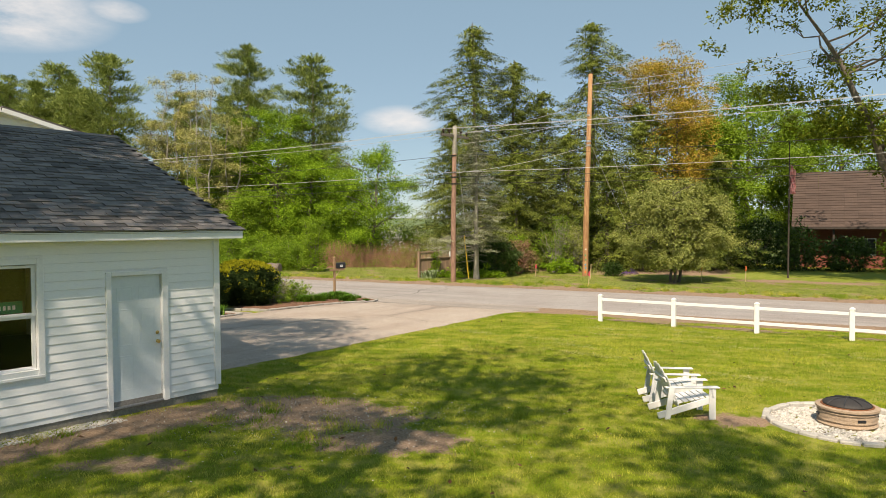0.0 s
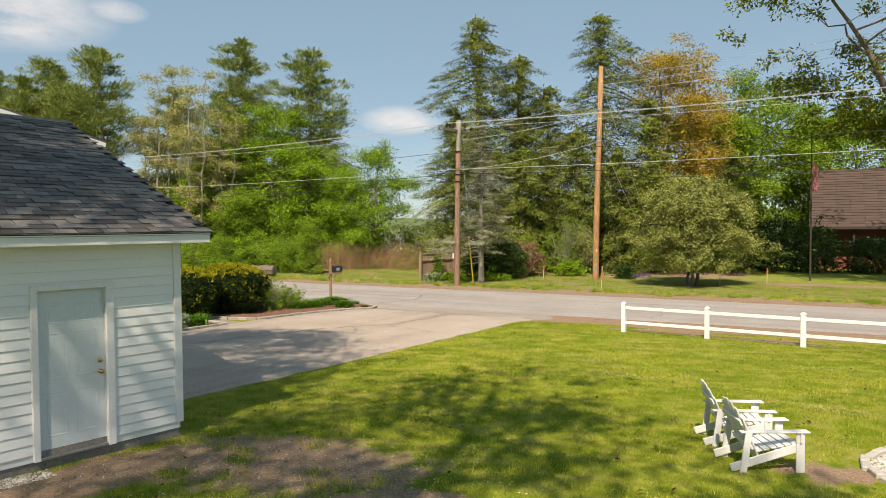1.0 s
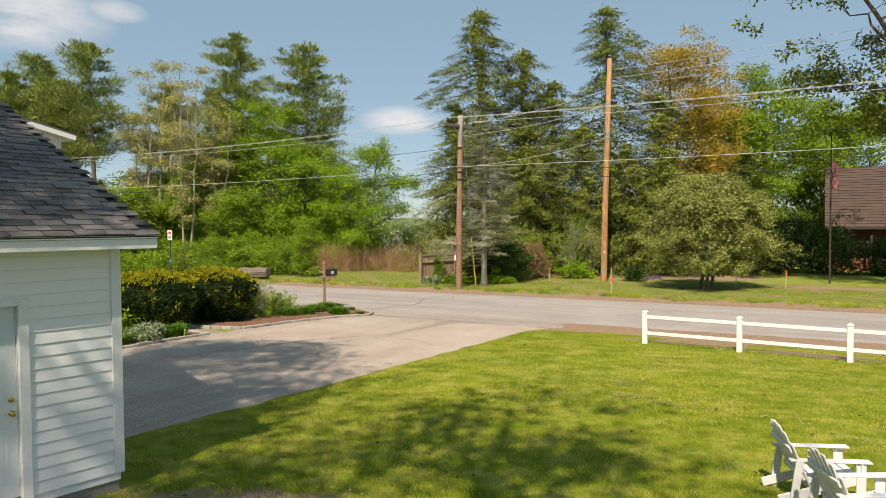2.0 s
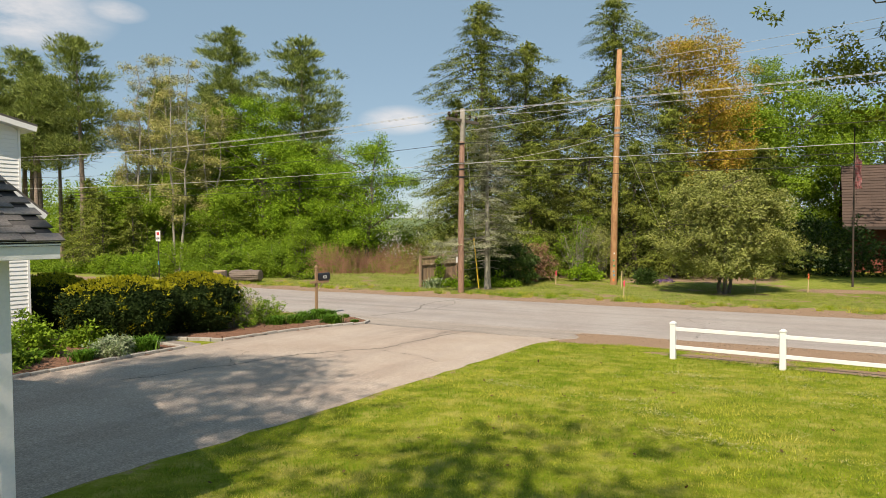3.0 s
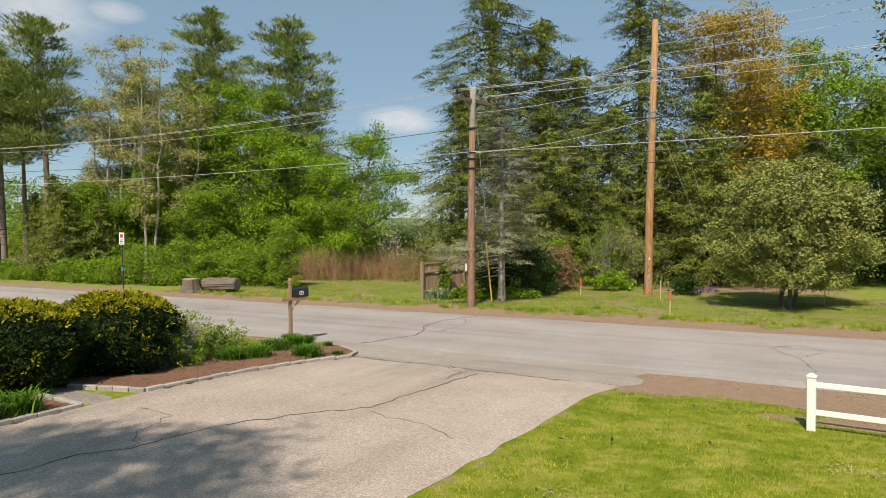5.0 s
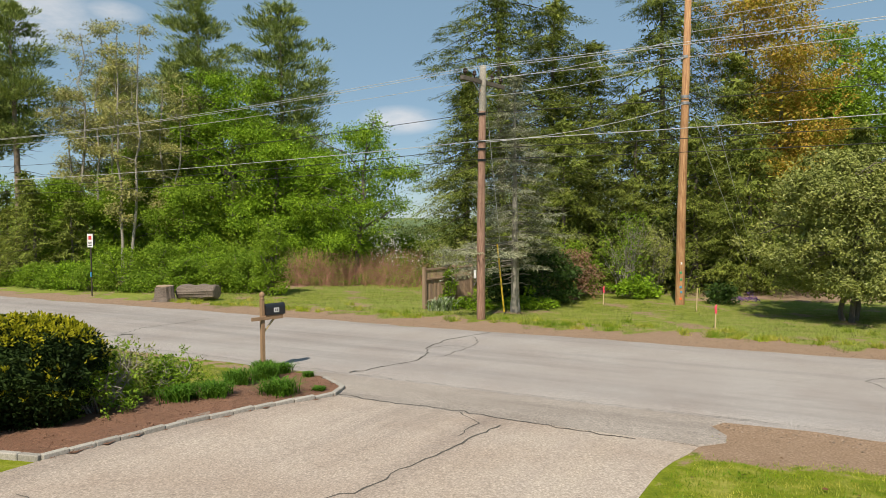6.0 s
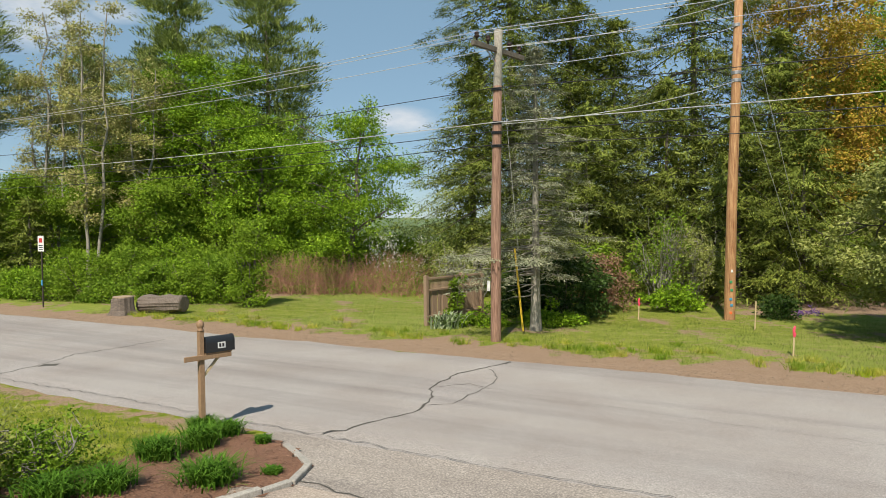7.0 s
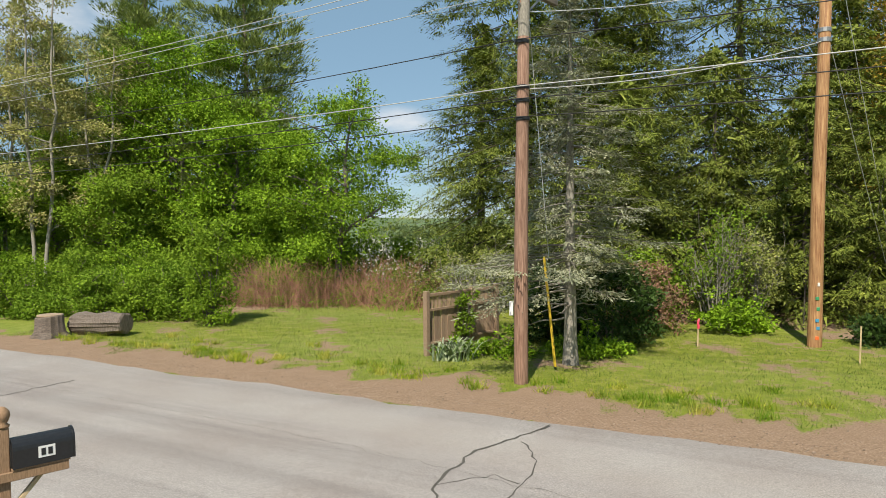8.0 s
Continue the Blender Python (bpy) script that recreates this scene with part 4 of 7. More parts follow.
# ---- garden chairs ----
def adirondack(name, m):
    """A chair that faces +x: fan back, slatted seat, wide arms."""
    ch = thing(name, m, "white slatted garden chair with a fan back on the lawn", "chair", "chairs by the fire pit")
    tilt = Matrix.Translation((-0.22, 0, 0.26)) @ Matrix.Rotation(radians(-24), 4, "Y")
    for i in range(7):
        y = (i - 3) * 0.084
        top = 0.74 - 0.022 * (i - 3) ** 2
        fan = Matrix.Rotation(radians(-(i - 3) * 2.0), 4, "X")
        bm = boxed(-0.011, 0.011, -0.036, 0.036, -0.08, top, bevel=0.006)
        for v in bm.verts:
            if v.co.z > top - 0.02:
                v.co.z -= 0.25 * abs(v.co.y)
        s = part("back_slat", bm, M_chair, ch)
        s.matrix_local = tilt @ Matrix.Translation((0, y, 0)) @ fan
    for h, w in ((0.06, 0.29), (0.42, 0.30)):
        b = part("back_brace", boxed(-0.045, -0.013, -w, w, h, h + 0.07, bevel=0.004), M_chair, ch)
        b.matrix_local = tilt
    for i in range(6):
        x = -0.17 + i * 0.092
        s = part("seat_slat", boxed(-0.04, 0.04, -0.27, 0.27, 0, 0.022, bevel=0.005), M_chair, ch)
        s.matrix_local = Matrix.Translation((x, 0, 0.268 + (x + 0.17) * 0.22)) @ Matrix.Rotation(radians(-12.5), 4, "Y")
    for sy in (-1, 1):
        y = sy * 0.285
        bm = boxed(0, 0.94, -0.014, 0.014, -0.055, 0.055, bevel=0.005)
        leg = part("side_rail", bm, M_chair, ch)
        leg.matrix_local = Matrix.Translation((-0.56, y, 0.06)) @ Matrix.Rotation(radians(-17), 4, "Y")
        part("front_leg", boxed(0.29, 0.40, y + sy * 0.016 - 0.014, y + sy * 0.016 + 0.014, 0.0, 0.53, bevel=0.005), M_chair, ch)
        bk = part("rear_leg", boxed(-0.045, 0.045, -0.014, 0.014, -0.36, 0.2, bevel=0.005), M_chair, ch)
        bk.matrix_local = Matrix.Translation((-0.36, y + sy * 0.03, 0.36)) @ Matrix.Rotation(radians(8), 4, "Y")
        arm = boxed(-0.44, 0.46, -0.055, 0.075, 0.53, 0.552, bevel=0.006)
        for v in arm.verts:
            if v.co.x < -0.3:
                v.co.y *= 0.6
        a = part("armrest", arm, M_chair, ch)
        a.location = (0, y, 0)
        br = part("arm_bracket", boxed(-0.012, 0.012, -0.0, 0.05, 0.40, 0.53), M_chair, ch)
        br.location = (0.345, y + sy * 0.03 - 0.02, 0)
    return ch


chair_a = adirondack("garden_chair", pose(3.78, 10.12, ground_at(3.78, 10.12), 0, 0, 7) @ Matrix.Scale(0.93, 4))
copy_thing(chair_a, pose(3.74, 11.12, ground_at(3.74, 11.12), 0, 0, 1))

# ---- fire pit ----
PX, PY = 6.1, 9.9
pz = ground_at(PX, PY)
pit = thing("fire_pit", pose(PX, PY, pz, 0, 0, 15) @ Matrix.Diagonal((0.79, 0.79, 0.72, 1)), "round tan stone fire pit with a domed spark screen", "fire pit")
rng = np.random.default_rng(8)
prof = []
for i in range(9):
    prof.append((0.50 + 0.016 * (i % 2) + 0.01 * math.sin(i * 2.1), 0.02 + i * 0.042))
bm = bmesh.new()
lathe(bm, [(0.49, 0.0)] + prof + [(0.545, 0.37), (0.545, 0.41), (0.47, 0.425), (0.43, 0.41), (0.42, 0.2)], 44)
for v in bm.verts:
    r = math.hypot(v.co.x, v.co.y)
    k = 1 + 0.018 * noise.noise(v.co * 9) + 0.01 * noise.noise(v.co * 25)
    v.co.x, v.co.y = v.co.x * k, v.co.y * k
part("stone_body", bm, M_pitstone, pit, "tan layered stone body")
for ang in (-100, -20, 70, 160):
    mm = Matrix.Rotation(radians(ang), 4, "Z")
    part("vent_slot", boxed(0.50, 0.532, -0.075, 0.075, 0.20, 0.245, bevel=0.008, m=mm), M_black, pit, "dark vent slot")
bm = bmesh.new()
lathe(bm, [(0.43, 0.40), (0.46, 0.425), (0.44, 0.44), (0.40, 0.43)], 36)
part("rim_ring", bm, M_rust, pit, "rusty steel rim")
dome = part("spark_screen", lathed([(0.42 * math.cos(radians(q)), 0.43 + 0.15 * math.sin(radians(q))) for q in (0, 12, 25, 38, 52, 66, 80, 87)], 32), M_mesh, pit, "sooty mesh dome", True)
bars = []
for i in range(8):
    c, s = math.cos(i * math.pi / 4), math.sin(i * math.pi / 4)
    bars.append([(0.425 * math.cos(radians(q)) * c, 0.425 * math.cos(radians(q)) * s, 0.433 + 0.153 * math.sin(radians(q)), 0.006) for q in range(0, 91, 10)])
V, F = tubes(bars, 5)
part("screen_rib", quick_mesh("screen_rib", V, F, M_black), None, dome)
V, F = tubes([[(0.05 * math.cos(q), 0, 0.585 + 0.05 * math.sin(q), 0.006) for q in np.linspace(0, math.pi, 9)]], 6)
part("lift_ring", quick_mesh("lift_ring", V, F, M_black), None, dome)
# ring of pale blocks round it
ring = thing("stone_ring", pose(PX, PY, pz), "pale concrete block ring round the fire pit", "edging")
bm = boxed(-0.055, 0.055, -0.125, 0.125, -0.05, 0.065, bevel=0.014)
blk = part("ring_block", bm, M_ringstone, ring)
nblk = 26
for i in range(nblk):
    ob = blk if i == 0 else part("ring_block", blk.data, None, ring)
    q = 2 * math.pi * i / nblk
    ob.matrix_local = Matrix.Rotation(q, 4, "Z") @ Matrix.Translation((1.10 + float(rng.normal()) * 0.012, 0, float(rng.normal()) * 0.006)) @ Matrix.Rotation(float(rng.normal()) * 0.05, 4, "Z")


def pebbles(name, spots, label, category, mat, size, seed):
    """Many small stones in one mesh: squashed, turned octahedra at (x, y, z)."""
    rng = np.random.default_rng(seed)
    n = len(spots)
    base = np.array([(1, 0, 0), (0, 1, 0), (-1, 0, 0), (0, -1, 0), (0, 0, 1), (0, 0, -1)], float)
    tri = np.array([(0, 1, 4), (1, 2, 4), (2, 3, 4), (3, 0, 4), (1, 0, 5), (2, 1, 5), (3, 2, 5), (0, 3, 5)])
    sc = rng.uniform(0.5, 1.3, (n, 1, 3)) * size * rng.uniform(0.6, 1.5, (n, 1, 1))
    sc[:, :, 2] *= 0.6
    q = rng.uniform(0, 2 * np.pi, n)
    V = base[None] * sc * rng.uniform(0.75, 1.2, (n, 6, 1))
    x = V[:, :, 0] * np.cos(q)[:, None] - V[:, :, 1] * np.sin(q)[:, None]
    y = V[:, :, 0] * np.sin(q)[:, None] + V[:, :, 1] * np.cos(q)[:, None]
    V = np.stack([x, y, V[:, :, 2]], -1) + np.asarray(spots)[:, None]
    F = tri[None] + (np.arange(n) * 6)[:, None, None]
    return tagged(part(name, quick_mesh(name, V.reshape(-1, 3), F.reshape(-1, 3), mat), None), label, category, kind="stuff")


q, r = rng.uniform(0, 2 * np.pi, 3600), np.sqrt(rng.uniform(0.40 ** 2, 1.05 ** 2, 3600))
X, Y = PX + r * np.cos(q), PY + r * np.sin(q)
pebbles("pit_pebbles", np.stack([X, Y, height(X, Y) + 0.008], -1), "white and rust pebbles inside the stone ring", "gravel", M_pebble, 0.026, 3)
u, v = rng.uniform(-6.5, -1.8, 1900), rng.uniform(0.02, 0.42, 1900) ** 1.0
c, s = math.cos(radians(GA)), math.sin(radians(GA))
X, Y = GC[0] + u * c + v * s, GC[1] + u * s - v * c
pebbles("wall_pebbles", np.stack([X, Y, height(X, Y) + 0.004], -1), "pale drip-line pebbles along the garage wall", "gravel", M_pebble, 0.02, 4)
u, v = rng.normal(0, 1.3, 1100), rng.normal(0, 0.9, 1100)
X, Y = -1.9 + u * 1.3, 9.0 + v * 1.1
pebbles("soil_pebbles", np.stack([X, Y, height(X, Y) + 0.003], -1), "scattered small stones on bare soil", "gravel", M_pebble, 0.011, 6)


# ---- mailbox ----
MX, MY = -8.1, 30.1
mz = ground_at(MX, MY)
mail = thing("mailbox", pose(MX, MY, mz, 0, 0, 52), "black metal mailbox on a weathered wooden post", "mailbox")
part("post", boxed(-0.046, 0.046, -0.046, 0.046, -0.1, 1.77, bevel=0.008), M_post, mail, "weathered square wooden post")
part("finial", lathed([(0.055, 1.77), (0.062, 1.79), (0.04, 1.81), (0.055, 1.84), (0.068, 1.88), (0.06, 1.92), (0.03, 1.955), (0.008, 1.965)], 14), M_post, mail, "turned ball finial", True)
part("arm", boxed(-0.02, 0.52, 0.048, 0.084, 1.28, 1.37, bevel=0.005), M_post, mail, "wooden cross arm")
part("arm", boxed(-0.32, 0.52, -0.084, -0.048, 1.285, 1.37, bevel=0.005), M_post, mail, "wooden cross arm")
part("shelf", boxed(0.05, 0.53, -0.09, 0.09, 1.372, 1.392, bevel=0.003), M_post, mail)
br = part("brace", boxed(-0.02, 0.02, -0.02, 0.02, 0, 0.42, bevel=0.004), M_stake, mail, "pale wooden brace")
br.matrix_local = Matrix.Translation((0.05, 0.0, 1.0)) @ Matrix.Rotation(radians(42), 4, "Y")
BZ = 1.394


def arch(x0, x1, grow):
    bm = bmesh.new()
    prof = [(-0.10, 0.0), (0.10, 0.0)] + [(0.10 * math.cos(q), 0.165 + 0.105 * math.sin(q)) for q in np.linspace(0, math.pi, 11)]
    ends = [[bm.verts.new((x, y * grow, z * grow + BZ)) for y, z in prof] for x in (x0, x1)]
    for i in range(len(prof)):
        j = (i + 1) % len(prof)
        bm.faces.new((ends[0][i], ends[1][i], ends[1][j], ends[0][j]))
    bm.faces.new(ends[0]), bm.faces.new(list(reversed(ends[1])))
    return bm


bx = part("box", arch(0.055, 0.56, 1.0), M_black, mail, "black arched metal box")
part("box_door", arch(0.555, 0.572, 1.04), M_black, bx)
part("number_plate", boxed(0.26, 0.40, -0.1045, -0.1005, BZ + 0.06, BZ + 0.165), M_white_p, bx, "white plate with two dark bars")
for x0 in (0.283, 0.340):
    part("plate_bar", boxed(x0, x0 + 0.036, -0.108, -0.105, BZ + 0.08, BZ + 0.145), M_black, bx)
part("signal_flag", boxed(0.42, 0.44, 0.102, 0.108, BZ + 0.08, BZ + 0.24), M_red_p, bx)


# ---- utility poles and wires ----
def tube_part(name, path, sides, mat, parent, label=""):
    V, F = tubes([path], sides)
    return part(name, quick_mesh(name, V, F, mat, True), None, parent, label)


P1, P2 = (-3.66, 40.0), (4.58, 45.3)
p1z, p2z = ground_at(*P1), ground_at(*P2)
pole_a = thing("utility_pole", pose(*P1, p1z, 0, 0, 0), "old red-brown wooden utility pole with a crossarm", "utility pole", "utility poles")
tube_part("shaft", [(0, 0, -0.3, 0.165), (0.02, 0, 3, 0.155), (0.07, 0, 6, 0.14), (0.14, 0, 9.42, 0.12), (0.14, 0, 9.43, 0.02)], 12, M_pole_old, pole_a)
tube_part("weathered_top", [(0.105, 0, 7.75, 0.131), (0.125, 0, 8.5, 0.128), (0.14, 0, 9.42, 0.124), (0.14, 0, 9.45, 0.02)], 12, M_bark_pale, pole_a, "grey weathered pole top")
road_turn = Matrix.Rotation(radians(69.5 - 90 + 0), 4, "Z")
# the crossarm stands square to the wires
for dz, off in ((8.82, 0.16),):
    arm = part("crossarm", boxed(-0.06, 0.06, -1.3, 1.3, -0.075, 0.075, bevel=0.008), M_bark, pole_a, "weathered crossarm")
    arm.matrix_local = Matrix.Translation((0.30, 0, dz)) @ road_turn @ Matrix.Translation((-0.16, 0, 0)) @ Matrix.Rotation(radians(-12), 4, "Z")
for y in (-1.1, -0.55, 0.55, 1.1):
    ins = part("insulator", lathed([(0.02, 0.06), (0.02, 0.12), (0.055, 0.13), (0.06, 0.17), (0.035, 0.18), (0.05, 0.2), (0.05, 0.23), (0.02, 0.25)], 10), M_insul, arm, "brown porcelain insulator", True)
    ins.location, ins.scale = (0, y, 0), (1.4, 1.4, 1.4)
for s2 in (-1, 1):
    b = part("arm_brace", boxed(-0.012, 0.012, 0, 0.85, -0.02, 0.02), M_metal, pole_a)
    b.matrix_local = Matrix.Translation((0.30, 0, 8.27)) @ road_turn @ Matrix.Translation((-0.16, 0, 0)) @ Matrix.Rotation(radians(-12), 4, "Z") @ Matrix.Rotation(radians(90 - s2 * 52), 4, "X")
for h in (5.9, 6.3, 6.6, 7.6):
    part("clamp", lathed([(0.155, h), (0.17, h + 0.01), (0.17, h + 0.07), (0.155, h + 0.08)], 12, Matrix.Translation((0.07, 0, 0))), M_black, pole_a)
part("notice", boxed(-0.25, -0.165, -0.09, 0.08, 1.55, 1.85), M_white_p, pole_a, "small white notice")
part("ground_wire_guard", boxed(0.02, 0.06, -0.175, -0.15, 0.0, 5.0), M_pole_old, pole_a)

pole_b = thing("utility_pole", pose(*P2, p2z, 0, 0, 0), "tall new orange-brown wooden utility pole", "utility pole", "utility poles")
tube_part("shaft", [(0, 0, -0.3, 0.20), (0.06, 0, 4, 0.185), (0.18, 0, 8, 0.165), (0.32, 0, 13.4, 0.135), (0.32, 0, 13.42, 0.02)], 14, M_pole_new, pole_b)
for h, w in ((8.9, 0.17), (8.62, 0.175), (10.6, 0.16)):
    part("clamp", lathed([(w - 0.01, h), (w + 0.01, h + 0.01), (w + 0.01, h + 0.12), (w - 0.01, h + 0.13)], 12, Matrix.Translation((0.2, 0, 0))), M_metal, pole_b)
for i, (h, mt) in enumerate(((1.35, M_green_p), (1.05, M_green_p), (0.72, M_blue_p), (0.5, M_blue_p), (0.22, M_orange))):
    bm = boxed(-0.05 + 0.03 * (i % 2), 0.05 + 0.02 * (i % 2), -0.207, -0.18, h, h + 0.10, bevel=0.01)
    part("paint_mark", bm, mt, pole_b, "sprayed survey mark")
part("tag", boxed(0.0, 0.06, -0.215, -0.195, 1.75, 1.85), M_white_p, pole_b)


def wire(a, b, sag, radius, mat, name="power_line", label="thin grey overhead wire", n=26):
    radius *= 0.8
    pts = []
    for i in range(n):
        t = i / (n - 1)
        p = Vector(a).lerp(Vector(b), t)
        pts.append((p.x, p.y, p.z - sag * 4 * t * (1 - t), radius))
    V, F = tubes([pts], 5)
    return tagged(part(name, quick_mesh(name, V, F, mat, True), None), label, "wire", "overhead wires")


def along(a, s, z):
    x, y = xy(a, s)
    return (x, y, z)


A1 = UX * P1[0] + UY * P1[1]
S1 = NX * P1[0] + NY * P1[1]
for off, h in ((-1.0, 8.7), (-0.5, 8.75), (1.0, 8.7)):
    wire(along(A1, S1 + off, h), along(A1 - 47, S1 + off + 1.0, h + 0.2), 0.6, 0.012, M_wire)
    wire(along(A1, S1 + off, h), along(A1 + 46, S1 + off - 2.0, h + 0.6), 0.5, 0.012, M_wire)
for h, sag, mt in ((5.5, 0.5, M_cable), (5.9, 0.45, M_cable), (6.17, 0.35, M_wire), (7.2, 0.6, M_cable)):
    wire(along(A1, S1 - 0.15, h), along(A1 - 47, S1 + 0.4, h + 0.15), sag, 0.015, mt, label="thick black overhead cable" if mt is M_cable else "thin grey overhead wire")
    wire(along(A1, S1 - 0.15, h), along(A1 + 46, S1 - 2.0, h + 0.5), sag, 0.015, mt, label="thick black overhead cable" if mt is M_cable else "thin grey overhead wire")
B = Vector((*P2, p2z))
T = Vector((P1[0] + 0.1, P1[1], p1z))
wire(T + Vector((0, 0, 8.9)), B + Vector((0.25, 0, 11.6)), 0.25, 0.012, M_wire)
wire(T + Vector((0, 0, 8.3)), B + Vector((0.25, 0, 10.65)), 0.25, 0.012, M_wire)
wire(T + Vector((0, 0, 6.6)), B + Vector((0.25, 0, 8.7)), 0.25, 0.014, M_wire)
wire(B + Vector((0.25, 0, 12.7)), Vector((9.2, 50.5, 1.2)), 0.05, 0.014, M_wire, "guy_wire", "taut grey guy wire")
wire(B + Vector((0.25, 0, 9.0)), Vector((8.6, 49.6, 1.2)), 0.05, 0.014, M_wire, "guy_wire", "taut grey guy wire")
for z0, z1 in ((12.7, 17.5), (12.2, 17.2), (11.7, 16.8)):
    wire(B + Vector((0.25, 0, z0)), Vector((44, 30, z1)), 1.2, 0.013, M_wire)
guard = thing("guy_guard", pose(-2.85, 41.4, ground_at(-2.85, 41.4), 0, -5, 0), "yellow plastic guy wire guard by the spruce", "guard")
tube_part("tube", [(0, 0, 0.1, 0.035), (-0.02, -0.02, 2.8, 0.032)], 8, M_yellow, guard)
wire(Vector((-3.0, 41.38, 2.3)), Vector((-3.5, 40.2, 8.6)), 0.02, 0.010, M_wire, "guy_wire", "taut grey guy wire")


# ---- survey stakes ----
def survey_stake(x, y, h, ribbon, lean=0.0):
    st = thing("survey_stake", pose(x, y, ground_at(x, y), 0, lean, 20), "wooden survey stake with a bright ribbon in the grass" if ribbon else "bare wooden survey stake in the grass", "stake", "survey stakes")
    part("lath", boxed(-0.022, 0.022, -0.008, 0.008, -0.1, h, bevel=0.002), M_stake, st)
    if ribbon:
        bm = bmesh.new()
        lathe(bm, [(0.03, h - 0.28), (0.045, h - 0.2), (0.032, h - 0.12), (0.036, h - 0.04), (0.015, h + 0.02)], 7)
        for v in bm.verts:
            v.co.x += 0.015 * math.sin(v.co.z * 25)
        part("ribbon", bm, ribbon, st, "fluttering ribbon")


for q in ((4.3, 38.2, 0.80, M_pink), (4.75, 42.9, 0.95, None), (11.05, 41.0, 0.95, M_orange), (13.55, 41.0, 0.95, M_orange), (0.1, 46.5, 0.9, M_orange), (1.3, 45.0, 0.8, M_pink)):
    survey_stake(*q, lean=2)

# ---- road sign ----
sign = thing("road_sign", pose(-24.7, 47.4, ground_at(-24.7, 47.4), 0, 0, -22), "small white and red road sign on a dark post", "sign")
part("post", boxed(-0.03, 0.03, -0.02, 0.02, -0.2, 2.75), M_dark_wood, sign)
plate = part("plate", boxed(-0.23, 0.23, -0.035, -0.022, 2.55, 3.25, bevel=0.003), M_white_p, sign, "white plate with red and dark bars")
part("symbol_bar", boxed(-0.13, 0.13, -0.041, -0.037, 2.95, 3.15), M_red_p, plate)
for i in range(3):
    part("symbol_bar", boxed(-0.15, 0.15, -0.041, -0.037, 2.62 + i * 0.09, 2.66 + i * 0.09), M_black, plate)
part("marker", boxed(-0.05, 0.05, -0.04, -0.025, 1.0, 1.25), M_blue_p, sign)


# ---- board fence remnant ----
bf_a, bf_b = Vector((-6.3, 43.0)), Vector((-4.55, 45.6))
bd = bf_b - bf_a
bl = bd.length
gate = thing("board_fence", pose(bf_a.x, bf_a.y, ground_at(bf_a.x, bf_a.y), 0, 0, math.degrees(math.atan2(bd.y, bd.x))), "weathered brown board fence remnant with a slatted top", "fence")
rng = np.random.default_rng(21)
for x in (0.0, bl * 0.62, bl):
    part("post", boxed(x - 0.07, x + 0.07, -0.07, 0.07, -0.2, 1.78, bevel=0.01), M_grey_wood, gate)
bdm = boxed(-0.068, 0.068, -0.011, 0.011, 0.06, 1.24, bevel=0.003)
brd = None
for i in range(int(bl / 0.14)):
    ob = part("board", bdm, M_grey_wood, gate) if brd is None else part("board", brd.data, None, gate)
    brd = brd or ob
    ob.matrix_local = Matrix.Translation((0.12 + i * 0.14, 0.03 + float(rng.normal()) * 0.006, float(rng.normal()) * 0.015)) @ Matrix.Rotation(float(rng.normal()) * 0.012, 4, "Y")
for h, w in ((1.22, 0.045), (1.63, 0.05), (0.3, 0.04)):
    part("rail", boxed(0, bl, -0.05, 0.0, h, h + w * 1.6, bevel=0.005), M_grey_wood, gate)
slm = boxed(-0.012, 0.012, -0.008, 0.008, 1.29, 1.64)
sl = None
for i in range(int(bl / 0.055)):
    ob = part("slat", slm, M_grey_wood, gate) if sl is None else part("slat", sl.data, None, gate)
    sl = sl or ob
    ob.location = (0.1 + i * 0.055, 0.0, 0)

# ---- stump and log ----
def barky(bm, amount, scale):
    for v in bm.verts:
        v.co += v.co.normalized() * amount * noise.noise(v.co * scale)


stump = thing("tree_stump", pose(-19.35, 45.2, ground_at(-19.35, 45.2)) @ Matrix.Scale(0.86, 4), "cut grey tree stump beside the road", "stump")
bm = lathed([(0.72, -0.15), (0.62, 0.05), (0.54, 0.22), (0.50, 0.5), (0.49, 0.8), (0.47, 0.83)], 36)
for v in bm.verts:
    q = math.atan2(v.co.y, v.co.x)
    k = 1 + 0.06 * math.sin(5 * q + 1) + 0.03 * math.sin(13 * q) + (0.12 * math.sin(4 * q) if v.co.z < 0.1 else 0)
    v.co.x, v.co.y = v.co.x * k, v.co.y * k
    v.co.z += 0.05 * math.sin(q + 1) * (v.co.z > 0.7)
part("trunk", bm, M_log, stump)
part("cut_face", lathed([(0.45, 0.82), (0.45, 0.875), (0.40, 0.885)], 30), M_cut, stump, "pale cut face")
lg = thing("fallen_log", pose(-18.95, 45.9, ground_at(-18.9, 45.9) + 0.36, 0, 88, -9) @ Matrix.Diagonal((0.93, 0.97, 1.0, 1)), "thick weathered log lying by the stump", "log")
bm = bmesh.new()
lathe(bm, [(0.30, 0.0), (0.38, 0.04), (0.40, 0.4), (0.37, 0.9), (0.42, 1.4), (0.36, 1.8), (0.37, 2.1), (0.30, 2.14)], 40)
for v in bm.verts:
    q = math.atan2(v.co.y, v.co.x)
    k = 1 + 0.03 * math.sin(7 * q + v.co.z) + 0.025 * math.sin(17 * q) + 0.12 * noise.noise(Vector((math.cos(q) * 3, math.sin(q) * 3, v.co.z * 2)))
    v.co.x, v.co.y = v.co.x * k, v.co.y * k
part("bark", bm, M_log, lg)
